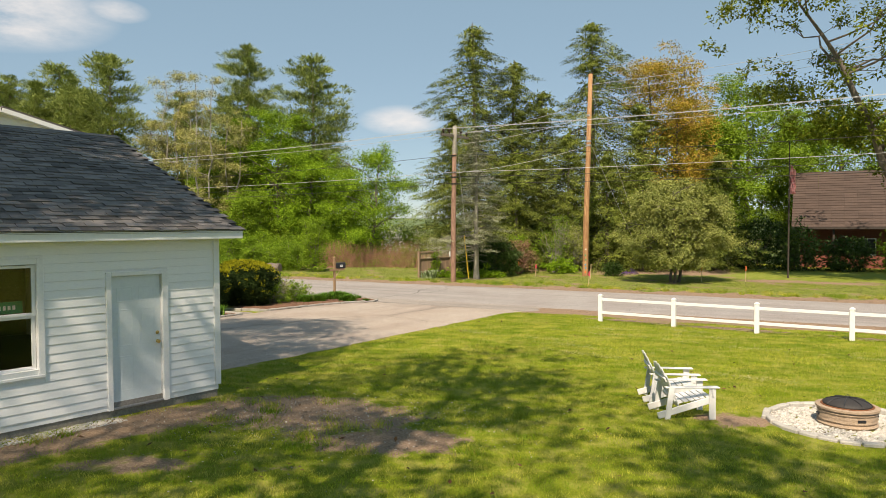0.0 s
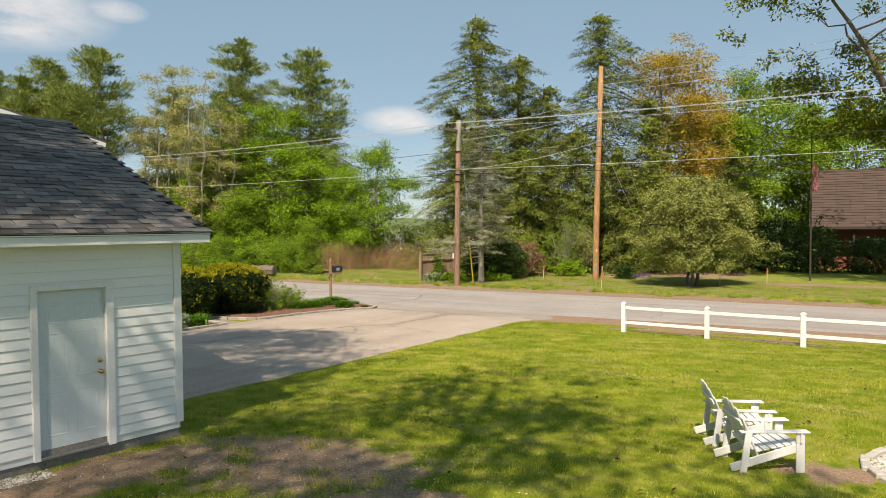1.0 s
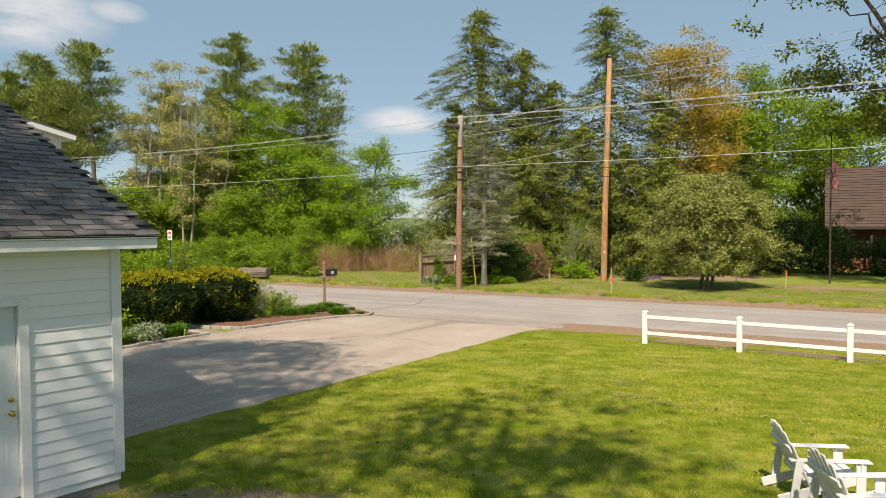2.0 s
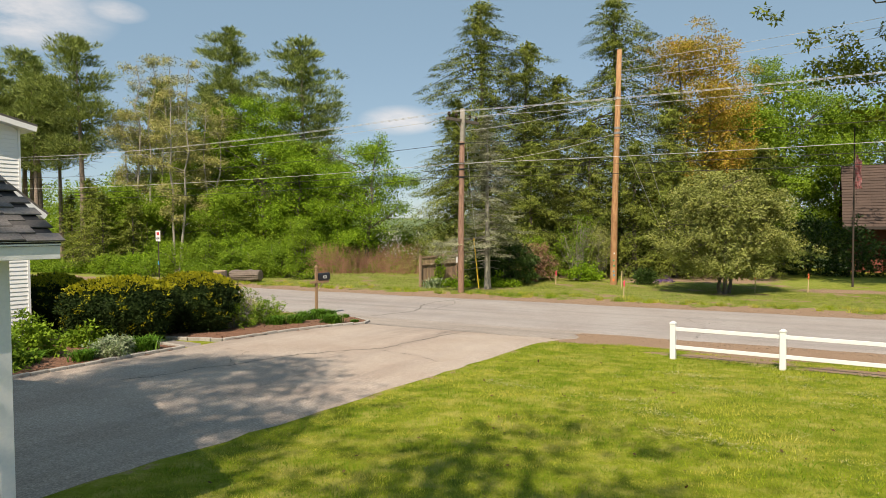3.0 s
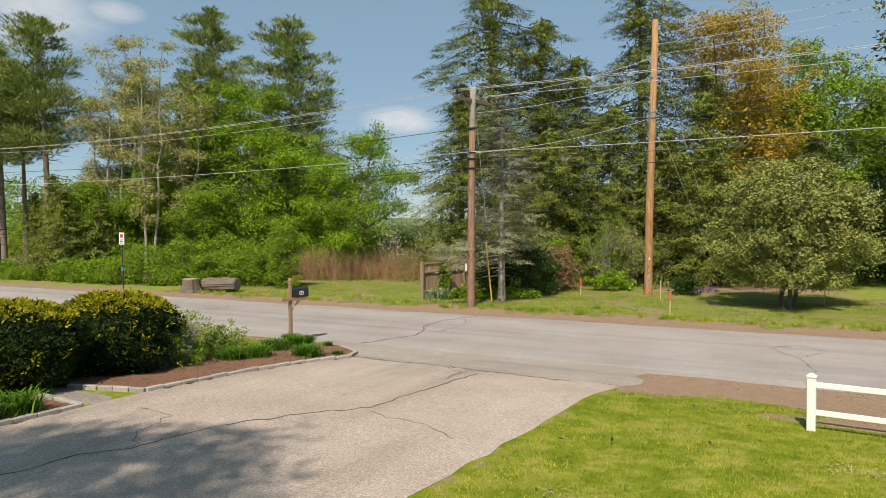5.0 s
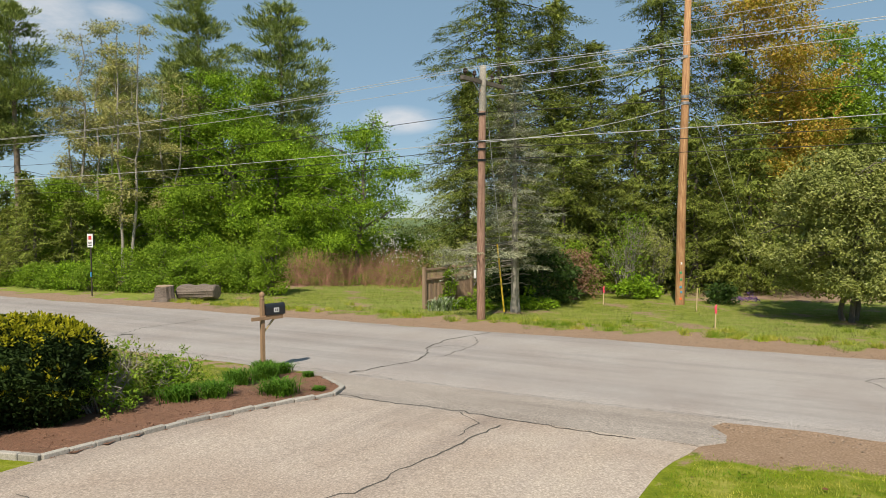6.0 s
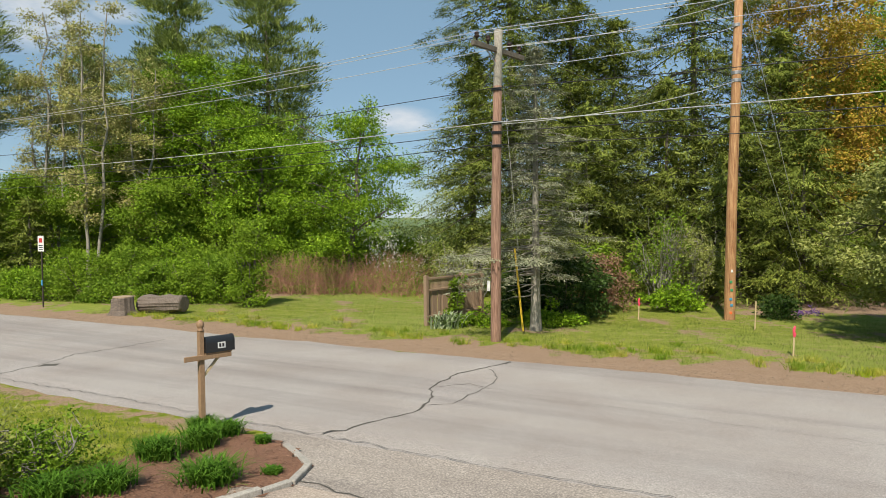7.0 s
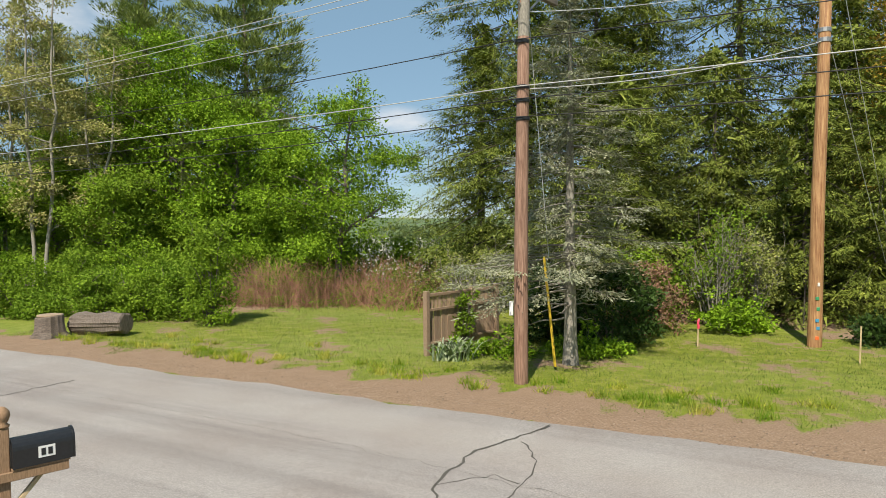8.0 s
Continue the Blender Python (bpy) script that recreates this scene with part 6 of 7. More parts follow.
for i, (x, y, tall, wide, base) in enumerate(((-32.6, 58.4, 18.9, 1.9, 6.0), (-28.0, 55.6, 17.7, 2.1, 5.5), (-34.6, 59.5, 14.5, 1.9, 5.0), (-26.2, 57.6, 14.5, 1.9, 4.5), (-30.6, 59.0, 16.0, 1.8, 5.5))):
    leafy_tree("budding_tree", x, y, 60 + i, tall, wide, base, G_yellow, "slender pale-barked tree in thin yellow-green bud", M_bark_pale, 0.13, 150, 66, 0.62, 2, (0.5, 0), 0.62, 0.16, 0.05, "budding trees")
# maples
for i, (x, y, tall, wide, base, lf) in enumerate(((-22.6, 60.0, 14.9, 4.0, 1.6, G_mid), (-19.3, 59.2, 10.6, 3.8, 1.0, G_mid), (-26.2, 60.4, 13.2, 3.2, 3.0, G_lime), (-12.9, 56.6, 10.3, 3.9, 1.6, G_mid), (-15.8, 58.6, 8.4, 3.0, 0.8, G_mid), (-33.0, 56.0, 6.4, 2.6, 0.8, G_lime), (-29.4, 58.6, 8.0, 2.8, 1.0, G_lime), (-24.6, 56.6, 7.0, 2.6, 0.8, G_lime))):
    leafy_tree("maple_tree", x, y, 80 + i, tall, wide, base, lf, "broad bright green maple in spring leaf", None, 0.115, 440 if wide > 3.3 else 270, 96, 0.72, 1, (0.2 + 0.5 * (i == 3), 0), 0.5, None, 0.16 * (i == 3), "maples", core=0.9 if i != 3 else 0.3, gather=0.9)
# hemlocks and spruces
HEM = "tall dark olive-green hemlock with drooping sprays"
for i, (x, y, tall, wide, base) in enumerate(((-3.6, 55.0, 20.0, 5.6, 0.8), (6.1, 58.0, 20.3, 6.4, 0.8), (1.7, 57.0, 14.6, 5.4, 0.6), (-0.7, 56.5, 17.0, 4.8, 0.6), (3.8, 53.4, 10.5, 3.8, 0.5), (9.4, 54.5, 13.0, 4.0, 0.6), (-5.9, 57.0, 13.2, 4.0, 0.5), (9.0, 50.6, 8.0, 3.2, 0.5), (14.5, 52.0, 8.5, 3.4, 0.5), (-0.2, 51.0, 9.0, 3.4, 0.5), (6.6, 51.5, 9.0, 3.4, 0.5))):
    needle_tree("hemlock", x, y, 100 + i, tall, wide, base, G_hemlock, HEM, M_bark, whorls=int(tall * 1.6), spokes=9, droop=0.42, spray=0.18, sw=0.042, per=58, taper=0.43, gaps=0.14, group="hemlocks", core=26, clump=0.52, spacing=0.6, bare=0.42)
for i, (x, y, tall, wide) in enumerate(((-35.6, 56.2, 6.8, 2.4), (-33.2, 54.0, 6.2, 2.2), (-37.4, 58.6, 7.6, 2.4), (-30.9, 54.4, 5.4, 2.0), (-40.6, 60.5, 6.4, 2.2))):
    needle_tree("young_hemlock", x, y, 120 + i, tall, wide, 0.3, G_hemlock, "young olive-green hemlock in the pines' shade", M_bark, whorls=int(tall * 2.2), spokes=8, droop=0.36, spray=0.18, sw=0.055, per=30, taper=0.6, gaps=0.1, group="young hemlocks", core=8, clump=0.4, spacing=0.5)
needle_tree("silver_spruce", -2.45, 42.2, 130, 9.5, 2.45, 1.9, G_spruce, "thinning silver-green spruce with a grey trunk", M_bark_pale, 26, 8, 0.22, 0.12, 0.03, 46, 0.70, 0.2, 0.05, 22, clump=0.32, spacing=0.34, bare=0.3, core=3, twig=M_twig_grey)
# orange maple and right-hand maples
leafy_tree("orange_maple", 11.9, 57.2, 140, 18.2, 4.9, 3.0, G_orange, "large maple in orange-yellow spring leaf", None, 0.13, 560, 100, 0.74, 2, (0, 0), 0.56, core=0.7, gather=0.8)
for i, (x, y, tall, wide, base, lf) in enumerate(((20.8, 66.0, 17.4, 5.4, 2.5, G_lime), (17.2, 61.5, 12.5, 3.8, 1.5, G_lime), (30.5, 70.0, 16.0, 5.6, 2.5, G_mid), (16.0, 66.0, 14.0, 4.5, 2.0, G_orange), (38.0, 70.0, 15.0, 6.0, 2.5, G_mid), (25.2, 66.5, 14.2, 4.4, 2.5, G_lime))):
    leafy_tree("maple_tree", x, y, 150 + i, tall, wide, base, lf, "broad bright green maple in spring leaf", None, 0.16, 400, 66, 0.85, 1, (0, 0), 0.5, None, 0.0, "maples", core=0.9, gather=0.86)
leafy_tree("crab_apple", 9.45, 40.4, 170, 5.9, 3.35, 1.15, G_olive, "low spreading crab apple with pale olive leaves", None, 0.10, 640, 90, 0.42, 3, (0, 0), 0.40, 0.17, gather=0.72, core=0.4)
leafy_tree("oak_tree", 24.4, 40.4, 171, 19.5, 7.0, 6.0, G_oak, "leaning tall oak with sparse young leaves", None, 0.20, 700, 56, 0.75, 1, (-9.0, -0.8), 0.6, 0.36, 0.04)

# trees behind the camera, known by the shade that they throw on lawn and drive
SHADE = "tall shade tree over the lawn beside the garage"
leafy_tree("shade_tree", -2.3, -5.6, 180, 19.5, 4.2, 9.6, G_mid, SHADE, None, 0.22, 190, 50, 0.95, 1, (1.0, 5.4), 0.5, 0.3, 0.05, "shade trees")
leafy_tree("shade_tree", -10.2, -2.2, 181, 24.0, 4.2, 15.0, G_mid, SHADE, None, 0.22, 280, 84, 1.2, 1, (1.0, 1.5), 0.5, 0.32, 0.0, "shade trees", gather=0.35)
leafy_tree("shade_tree", -6.4, -9.6, 183, 24.0, 4.2, 15.0, G_mid, SHADE, None, 0.13, 225, 60, 1.6, 1, (0.3, 0.6), 0.5, 0.3, 0.0, "shade trees", gather=0.0)
leafy_tree("shade_tree", -12.6, -2.0, 182, 17.0, 4.4, 9.5, G_mid, SHADE, None, 0.20, 230, 84, 1.05, 1, (1.5, 2.5), 0.5, 0.3, 0.08, "shade trees")

leafy_tree("shade_tree", 3.2, -6.4, 184, 17.0, 3.0, 10.0, G_mid, SHADE, None, 0.22, 150, 50, 0.95, 1, (0.4, 1.0), 0.5, 0.3, 0.05, "shade trees")

# shrub belt along the far verge
rng_b = np.random.default_rng(300)
for i in range(22):
    a = -70 + i * 1.72 + float(rng_b.uniform(-0.4, 0.4))
    s = 38.2 + float(rng_b.uniform(-0.5, 0.9)) + (2.3 if -39 < a < -32 else 0)
    x, y = xy(a, s)
    if a > -37:
        continue
    low_ = 0.4 if a < -49 else 1.0
    bush("verge_shrub", x, y, 300 + i, float(rng_b.uniform(1.0, 1.5)), low_ * float(rng_b.uniform(0.6, 2.5)), (G_shrub, G_lime, G_shrub, G_mid)[i % 4], "tangled green roadside shrub in new leaf", 0.115, 100, 36, 8, None, None, 0.42, 0, 0.02, "shrub", "roadside shrubs")
for i in range(17):
    a = -74 + i * 2.4 + float(rng_b.uniform(-0.6, 0.6))
    x, y = xy(a, 42.2 + float(rng_b.uniform(-1, 2)))
    if a < -50:
        continue
    bush("verge_shrub", x, y, 340 + i, float(rng_b.uniform(1.4, 1.9)), float(rng_b.uniform(1.7, 3.0)), (G_lime, G_shrub, G_mid)[i % 3], "tall green roadside shrub in new leaf", 0.125, 130, 44, 8, None, None, 0.55, 0, 0.02, "shrub", "roadside shrubs")
for i, (x, y, w, h) in enumerate(((-15.2, 48.2, 0.85, 3.4), (-16.9, 49.4, 0.9, 1.9), (-18.6, 49.4, 1.0, 1.6), (-20.6, 49.6, 1.0, 1.8))):
    bush("willow_bush", x, y, 360 + i, w, h, (G_lime, G_shrub)[i % 2], "upright feathery green bush at the lawn's edge", 0.10, 110, 60, 16, None, None, 0.34, 0.15, 0.04, "shrub", "willow bushes", 2)
# red-brown brush and blossom in the gap
def cane_brush(x, y, seed, wide, tall):
    """A tangle of dead canes, each rising from its own foot, with a few green shoots."""
    rng = np.random.default_rng(seed)
    b = thing("dry_brush", pose(x, y, ground_at(x, y)), "bare red-brown tangle of dead canes", "shrub", "dry brush")
    paths = []
    for k in range(110):
        f = np.array([rng.normal(0, 0.6 * wide), rng.normal(0, 0.6), -0.05])
        h = tall * rng.uniform(0.3, 1.0)
        e = f + np.array([rng.normal(0, 0.5) * h, rng.normal(0, 0.3) * h, h * 0.92])
        paths.append(limb(rng, f, e, 0.013, 0.004, 5, 0.12, 0.1 * rng.uniform(-1, 1)))
        if k % 3 == 0:
            q = paths[-1][3, :3]
            paths.append(limb(rng, q, q + np.array([rng.normal(0, 0.3), rng.normal(0, 0.2), rng.uniform(-0.1, 0.5)]), 0.007, 0.003, 4, 0.1))
    V, F = tubes(paths, 3)
    tagged(part("cane_tangle", quick_mesh("cane_tangle", V, F, M_twig), None, b), kind="stuff")
    C = np.stack([rng.normal(0, 0.6 * wide, 34), rng.normal(-0.3, 0.6, 34), rng.uniform(0.05, 0.8, 34) ** 1.6 * tall], -1)
    V, F = crown_cloud(rng, C, 0.28, 18, 0.09, 0.05, 0.4)
    part("foliage", quick_mesh("foliage", V, F, G_shrub), None, b, "green shoots among the canes")


for i in range(16):
    cane_brush(-17.0 + i * 0.56 + float(rng_b.uniform(-0.35, 0.35)), 54.6 + float(rng_b.uniform(-1.4, 1.4)), 380 + i, float(rng_b.uniform(0.7, 1.4)), float(rng_b.uniform(1.2, 2.9)))
for x, y in ((-10.9, 56.5), (-8.8, 57.5)):
    bush("blossom_shrub", x, y, int(400 + x), 1.2, 3.0, G_flower, "shrub in white spring blossom", 0.12, 40, 9, 10, None, None, 0.4)
for i, x in enumerate((-14.5, -12.8, -11.2, -9.7, -8.2, -6.8, -13.6, -10.4, -7.4)):
    bush("field_shrub", x, 58.5 + 2.0 * (i % 3), 410 + i, 1.6, 2.1 + 0.5 * (i % 2), (G_lime, G_shrub)[i % 2], "green shrub at the field's edge", 0.17, 90, 34, 8, None, None, 0.45, 0, 0.02, "shrub", "field shrubs")
# shrubs under the trees on the right
bush("lilac_bush", 2.7, 48.9, 430, 1.5, 3.4, G_shrub, "leggy lilac bush with a few white blooms", 0.10, 34, 16, 30, M_twig_grey, None, 0.35, 0.2, 0.2, "shrub", "", 3)
bush("lilac_bush", 4.0, 49.2, 431, 1.3, 2.9, G_olive, "leggy half-bare bush under the hemlocks", 0.10, 26, 26, 26, M_twig_grey, None, 0.3, 0.2, 0.3, "shrub", "", 4)
bush("ground_shrub", 3.0, 47.6, 432, 1.3, 0.8, G_mid, "low green groundcover shrub", 0.12, 70, 34, 8, None, 0.8, 0.25)
bush("rhododendron", -1.2, 44.9, 433, 1.5, 2.2, G_dark, "dark glossy evergreen shrub behind the spruce", 0.13, 120, 40, 8, None, 1.0, 0.35)
bush("rhododendron", -2.9, 45.6, 434, 1.2, 2.0, G_dark, "dark glossy evergreen shrub behind the spruce", 0.13, 100, 40, 8, None, 0.9, 0.35)
bush("forsythia", 0.1, 47.0, 435, 1.2, 2.2, G_brush, "rusty twiggy shrub with yellow tips", 0.10, 70, 30, 18, M_twig, None, 0.35, 0.1, 0.1, "shrub", "", 2)
bush("forsythia", 0.2, 47.9, 436, 1.1, 2.6, G_lime, "yellow-green shrub under the spruce", 0.12, 70, 30, 12)
bush("dead_bramble", -5.3, 46.8, 437, 1.6, 2.5, G_olive, "grey bare bramble hanging over the boards", 0.08, 10, 16, 34, M_twig_grey, None, 0.3, 0.2, 0.2, "shrub", "", 5)
bush("vine", -5.35, 44.0, 438, 0.28, 1.5, G_lime, "bright green vine climbing the boards", 0.11, 20, 22, 8, None, 0.2, 0.16)
bush("creeper", -4.6, 43.1, 439, 1.4, 0.32, G_mid, "low bright green creeper at the fence foot", 0.10, 80, 34, 6, None, 0.5, 0.18)
bush("creeper", -2.0, 43.4, 440, 1.3, 0.4, G_mid, "low bright green creeper under the spruce", 0.10, 80, 34, 6, None, 0.6, 0.18)
bush("phlox", 7.6, 46.4, 441, 0.7, 0.2, G_purple, "low purple phlox under the crab apple", 0.06, 30, 16, 4, None, 0.35, 0.1)
bush("dark_shrub", 6.4, 45.6, 442, 0.6, 0.7, G_dark, "small dark shrub by the crab apple", 0.12, 50, 30, 5)
for i, (x, y, w, h) in enumerate(((18.2, 53.6, 1.9, 3.6), (20.4, 52.4, 1.8, 3.0), (23.4, 51.2, 1.5, 2.3), (27.0, 49.8, 1.9, 2.6), (31.0, 48.2, 2.0, 2.7), (16.2, 54.2, 2.0, 3.2), (34.6, 46.6, 2.0, 2.4), (13.4, 54.6, 2.2, 2.8))):
    bush("foundation_shrub", x, y, 450 + i, w, h, G_dark if i % 4 != 3 else G_mid, "dark evergreen shrub near the brick house", 0.2, 110, 24, 8, None, None, 0.5, 0, 0.02, "shrub", "foundation shrubs")


# ---- clipped yews by the drive ----
def yew(x, y, seed, wide, deep, tall, label):
    rng = np.random.default_rng(seed)
    z = ground_at(x, y)
    b = thing("yew_hedge", pose(x, y, z, 0, 0, 25), label, "hedge", "clipped yews")
    P = [limb(rng, (rng.normal() * 0.1, rng.normal() * 0.1, -0.1), (rng.normal() * wide * 0.3, rng.normal() * deep * 0.3, tall * 0.6), 0.05, 0.02, 5) for _ in range(7)]
    V, F = tubes(P, 5)
    part("stem", quick_mesh("stem", V, F, M_bark), None, b)

    def skin(n, inset):
        # a rounded, slightly flattened dome that draws in towards its foot
        u = rng.uniform(-0.96, 1.0, n)
        a = rng.uniform(0, 2 * np.pi, n)
        r = np.where(u > 0.15, (1 - np.clip((u - 0.15) / 0.85, 0, 1) ** 2.4) ** (1 / 2.2), 1 - 0.36 * np.clip((0.15 - u) / 1.05, 0, 1) ** 1.6)
        lump = (1 + 0.05 * np.sin(4 * a + seed) + 0.05 * np.sin(9 * a + 6 * u) + 0.04 * np.sin(5 * u + 3 * a)) * (1 - inset * rng.uniform(0, 1, n))
        hh = 0.5 + 0.5 * u
        return np.stack([wide * r * lump * np.cos(a), deep * r * lump * np.sin(a), tall * (0.5 + (hh - 0.5) * (1 - 0.5 * inset * rng.uniform(0, 1, n))) * (1 + 0.03 * np.sin(7 * a + 3 * r))], -1), u

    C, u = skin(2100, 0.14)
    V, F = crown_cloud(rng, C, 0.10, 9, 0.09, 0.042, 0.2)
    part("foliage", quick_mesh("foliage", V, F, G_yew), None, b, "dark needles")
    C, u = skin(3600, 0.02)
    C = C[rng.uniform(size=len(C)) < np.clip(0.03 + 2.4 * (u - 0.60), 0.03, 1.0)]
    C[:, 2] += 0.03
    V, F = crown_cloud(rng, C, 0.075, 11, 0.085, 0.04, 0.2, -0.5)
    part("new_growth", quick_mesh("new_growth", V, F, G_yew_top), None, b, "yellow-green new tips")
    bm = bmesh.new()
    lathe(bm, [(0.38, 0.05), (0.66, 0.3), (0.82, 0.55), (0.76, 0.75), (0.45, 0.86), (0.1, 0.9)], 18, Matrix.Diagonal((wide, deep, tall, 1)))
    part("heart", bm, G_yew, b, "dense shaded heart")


YEW = "rounded clipped yew with yellow-green new tips"
yew(-10.4, 25.1, 501, 1.38, 1.15, 1.76, YEW)
yew(-11.5, 23.0, 502, 1.58, 1.22, 1.74, YEW)
yew(-15.0, 24.6, 503, 1.3, 1.1, 1.7, YEW)


# ---- bedding plants ----
def blade_clump(x, y, seed, reach, tall, count, label, leaf=None, name="day_lily", wide=0.022, lift=0.05):
    rng = np.random.default_rng(seed)
    z = ground_at(x, y) + lift
    b = thing(name, pose(x, y, z), label, "plant", "bedding plants")
    a = rng.uniform(0, 2 * np.pi, count)
    r = reach * rng.uniform(0.3, 1.0, count)
    h = tall * rng.uniform(0.55, 1.1, count)
    f = rng.normal(0, reach * 0.28, (count, 2))
    V, F = [], []
    t = np.linspace(0, 1, 5)
    ca, sa = np.cos(a)[:, None], np.sin(a)[:, None]
    out = r[:, None] * t ** 1.3
    up = h[:, None] * (1.7 * t - 1.05 * t ** 2)
    X, Y = f[:, 0:1] + ca * out, f[:, 1:2] + sa * out
    w = wide * (1 - t ** 2 * 0.95)[None]
    A = np.stack([X - sa * w, Y + ca * w, up], -1)
    B = np.stack([X + sa * w, Y - ca * w, up], -1)
    V = np.stack([A, B], 2).reshape(count, 10, 3)
    q = np.array([[2 * i, 2 * i + 1, 2 * i + 3, 2 * i + 2] for i in range(4)])
    F = q[None] + (np.arange(count) * 10)[:, None, None]
    part("foliage", quick_mesh("foliage", V.reshape(-1, 3), F.reshape(-1, 4), leaf or G_blade), None, b)


LILY = "arching clump of green day lily leaves in mulch"
for i, (a, s, reach, tall) in enumerate(((-16.05, 23.6, 0.50, 0.42), (-16.9, 22.7, 0.45, 0.42), (-17.3, 22.2, 0.45, 0.40), (-17.55, 24.0, 0.45, 0.42), (-17.5, 24.75, 0.40, 0.45), (-18.1, 25.3, 0.35, 0.36), (-17.6, 25.4, 0.32, 0.32), (-16.75, 25.35, 0.16, 0.16), (-15.6, 24.3, 0.15, 0.12))):
    x, y = xy(a, s)
    blade_clump(x, y, 600 + i, reach, tall, 420, LILY, wide=0.012)
for i, (a, s, reach, tall) in enumerate(((-16.75, 16.6, 0.55, 0.5), (-16.8, 15.0, 0.4, 0.35), (-17.5, 14.0, 0.45, 0.4))):
    x, y = xy(a, s)
    blade_clump(x, y, 620 + i, reach, tall, 360, "arching clump of dark green leaves in the shaded bed", wide=0.014)
blade_clump(-5.55, 42.6, 640, 0.75, 0.75, 120, "pale sword-leaved yucca by the board fence", G_silver, "yucca", 0.03, 0.0)
x, y = xy(-16.7, 15.7)
bush("variegated_shrub", x, y, 650, 0.5, 0.5, G_silver, "low variegated silver-green shrub", 0.07, 60, 40, 6, None, None, 0.14)
for i, (a, s, w, h, lf) in enumerate(((-17.4, 13.2, 0.7, 0.9, G_shrub), (-18.4, 14.6, 0.7, 0.8, G_lime), (-17.0, 12.2, 0.6, 0.7, G_mid), (-18.8, 16.4, 0.5, 0.45, G_shrub))):
    x, y = xy(a, s)
    bush("bed_shrub", x, y, 660 + i, w, h, lf, "leafy garden shrub in the shaded bed", 0.10, 70, 36, 9, None, None, 0.22, 0, 0.05, "shrub", "bed shrubs")
for i, (a, s, w, h, o) in enumerate(((-17.9, 20.9, 0.85, 0.95, 0.2), (-18.5, 21.7, 0.7, 0.85, 0.3), (-18.0, 22.6, 0.6, 0.7, 0.3))):
    x, y = xy(a, s)
    bush("spirea", x, y, 670 + i, w, h, G_olive if i % 2 else G_shrub, "airy twiggy shrub in first pale leaf", 0.06, 60, 26, 22, M_twig_grey, None, 0.16, o, 0.15, "shrub", "bed shrubs", 3)


# ---- distant woods across the valley ----
def woods(name, spots, radius, per, size, leaf, label, seed):
    rng = np.random.default_rng(seed)
    V, F = crown_cloud(rng, spots, radius, per, size, size * 0.9, 0.5, shape=leaf_tris)
    return tagged(part(name, quick_mesh(name, V, F, leaf), None), label, "woods", kind="stuff")


rng_w = np.random.default_rng(700)
n = 1500
a_, s_ = rng_w.uniform(-420, 160, n), rng_w.uniform(190, 900, n)
a_ = a_ * (s_ / 600)
X, Y = a_ * UX + s_ * NX, a_ * UY + s_ * NY
keep = (np.sin(X / 37.0) + np.sin(Y / 53.0 + X / 90) > -0.1) | (s_ > 420)
X, Y, s_ = X[keep], Y[keep], s_[keep]
H = rng_w.uniform(3, 8, len(X))
woods("far_woods", np.stack([X, Y, height(X, Y) + H], -1), 4.5, 22, 2.6, G_far, "hazy green woods across the valley", 701)
# the wood's depth behind the first trees
n = 900
a_, s_ = rng_w.uniform(-105, -42, n), rng_w.uniform(50, 70, n)
X, Y = a_ * UX + s_ * NX, a_ * UY + s_ * NY
woods("wood_understorey", np.stack([X, Y, height(X, Y) + rng_w.uniform(0.3, 8.5, n) * rng_w.uniform(0.2, 1, n)], -1), 1.3, 60, 0.24, G_lime, "shaded understorey behind the roadside trees", 702)
n = 760
a_, s_ = rng_w.uniform(-125, -40, n), rng_w.uniform(67, 92, n)
X, Y = a_ * UX + s_ * NX, a_ * UY + s_ * NY
keep = X < 7 - 0.40 * Y
X, Y, n = X[keep], Y[keep], int(keep.sum())
woods("wood_understorey", np.stack([X, Y, height(X, Y) + rng_w.uniform(0.5, 11.0, n)], -1), 2.0, 80, 0.36, G_lime, "deeper wood behind the pines", 704)
n = 700
a_, s_ = rng_w.uniform(-14, 34, n), rng_w.uniform(56, 72, n)
X, Y = a_ * UX + s_ * NX, a_ * UY + s_ * NY
keep = ~(((X > 20) & (X < 46) & (Y > 60) & (Y < 78)) | ((X > 15) & (Y < 63)))
X, Y = X[keep], Y[keep]
woods("wood_understorey", np.stack([X, Y, height(X, Y) + rng_w.uniform(0.3, 9, len(X)) * rng_w.uniform(0.3, 1, len(X))], -1), 1.4, 60, 0.28, G_hemlock, "dark understorey behind the hemlocks", 703)


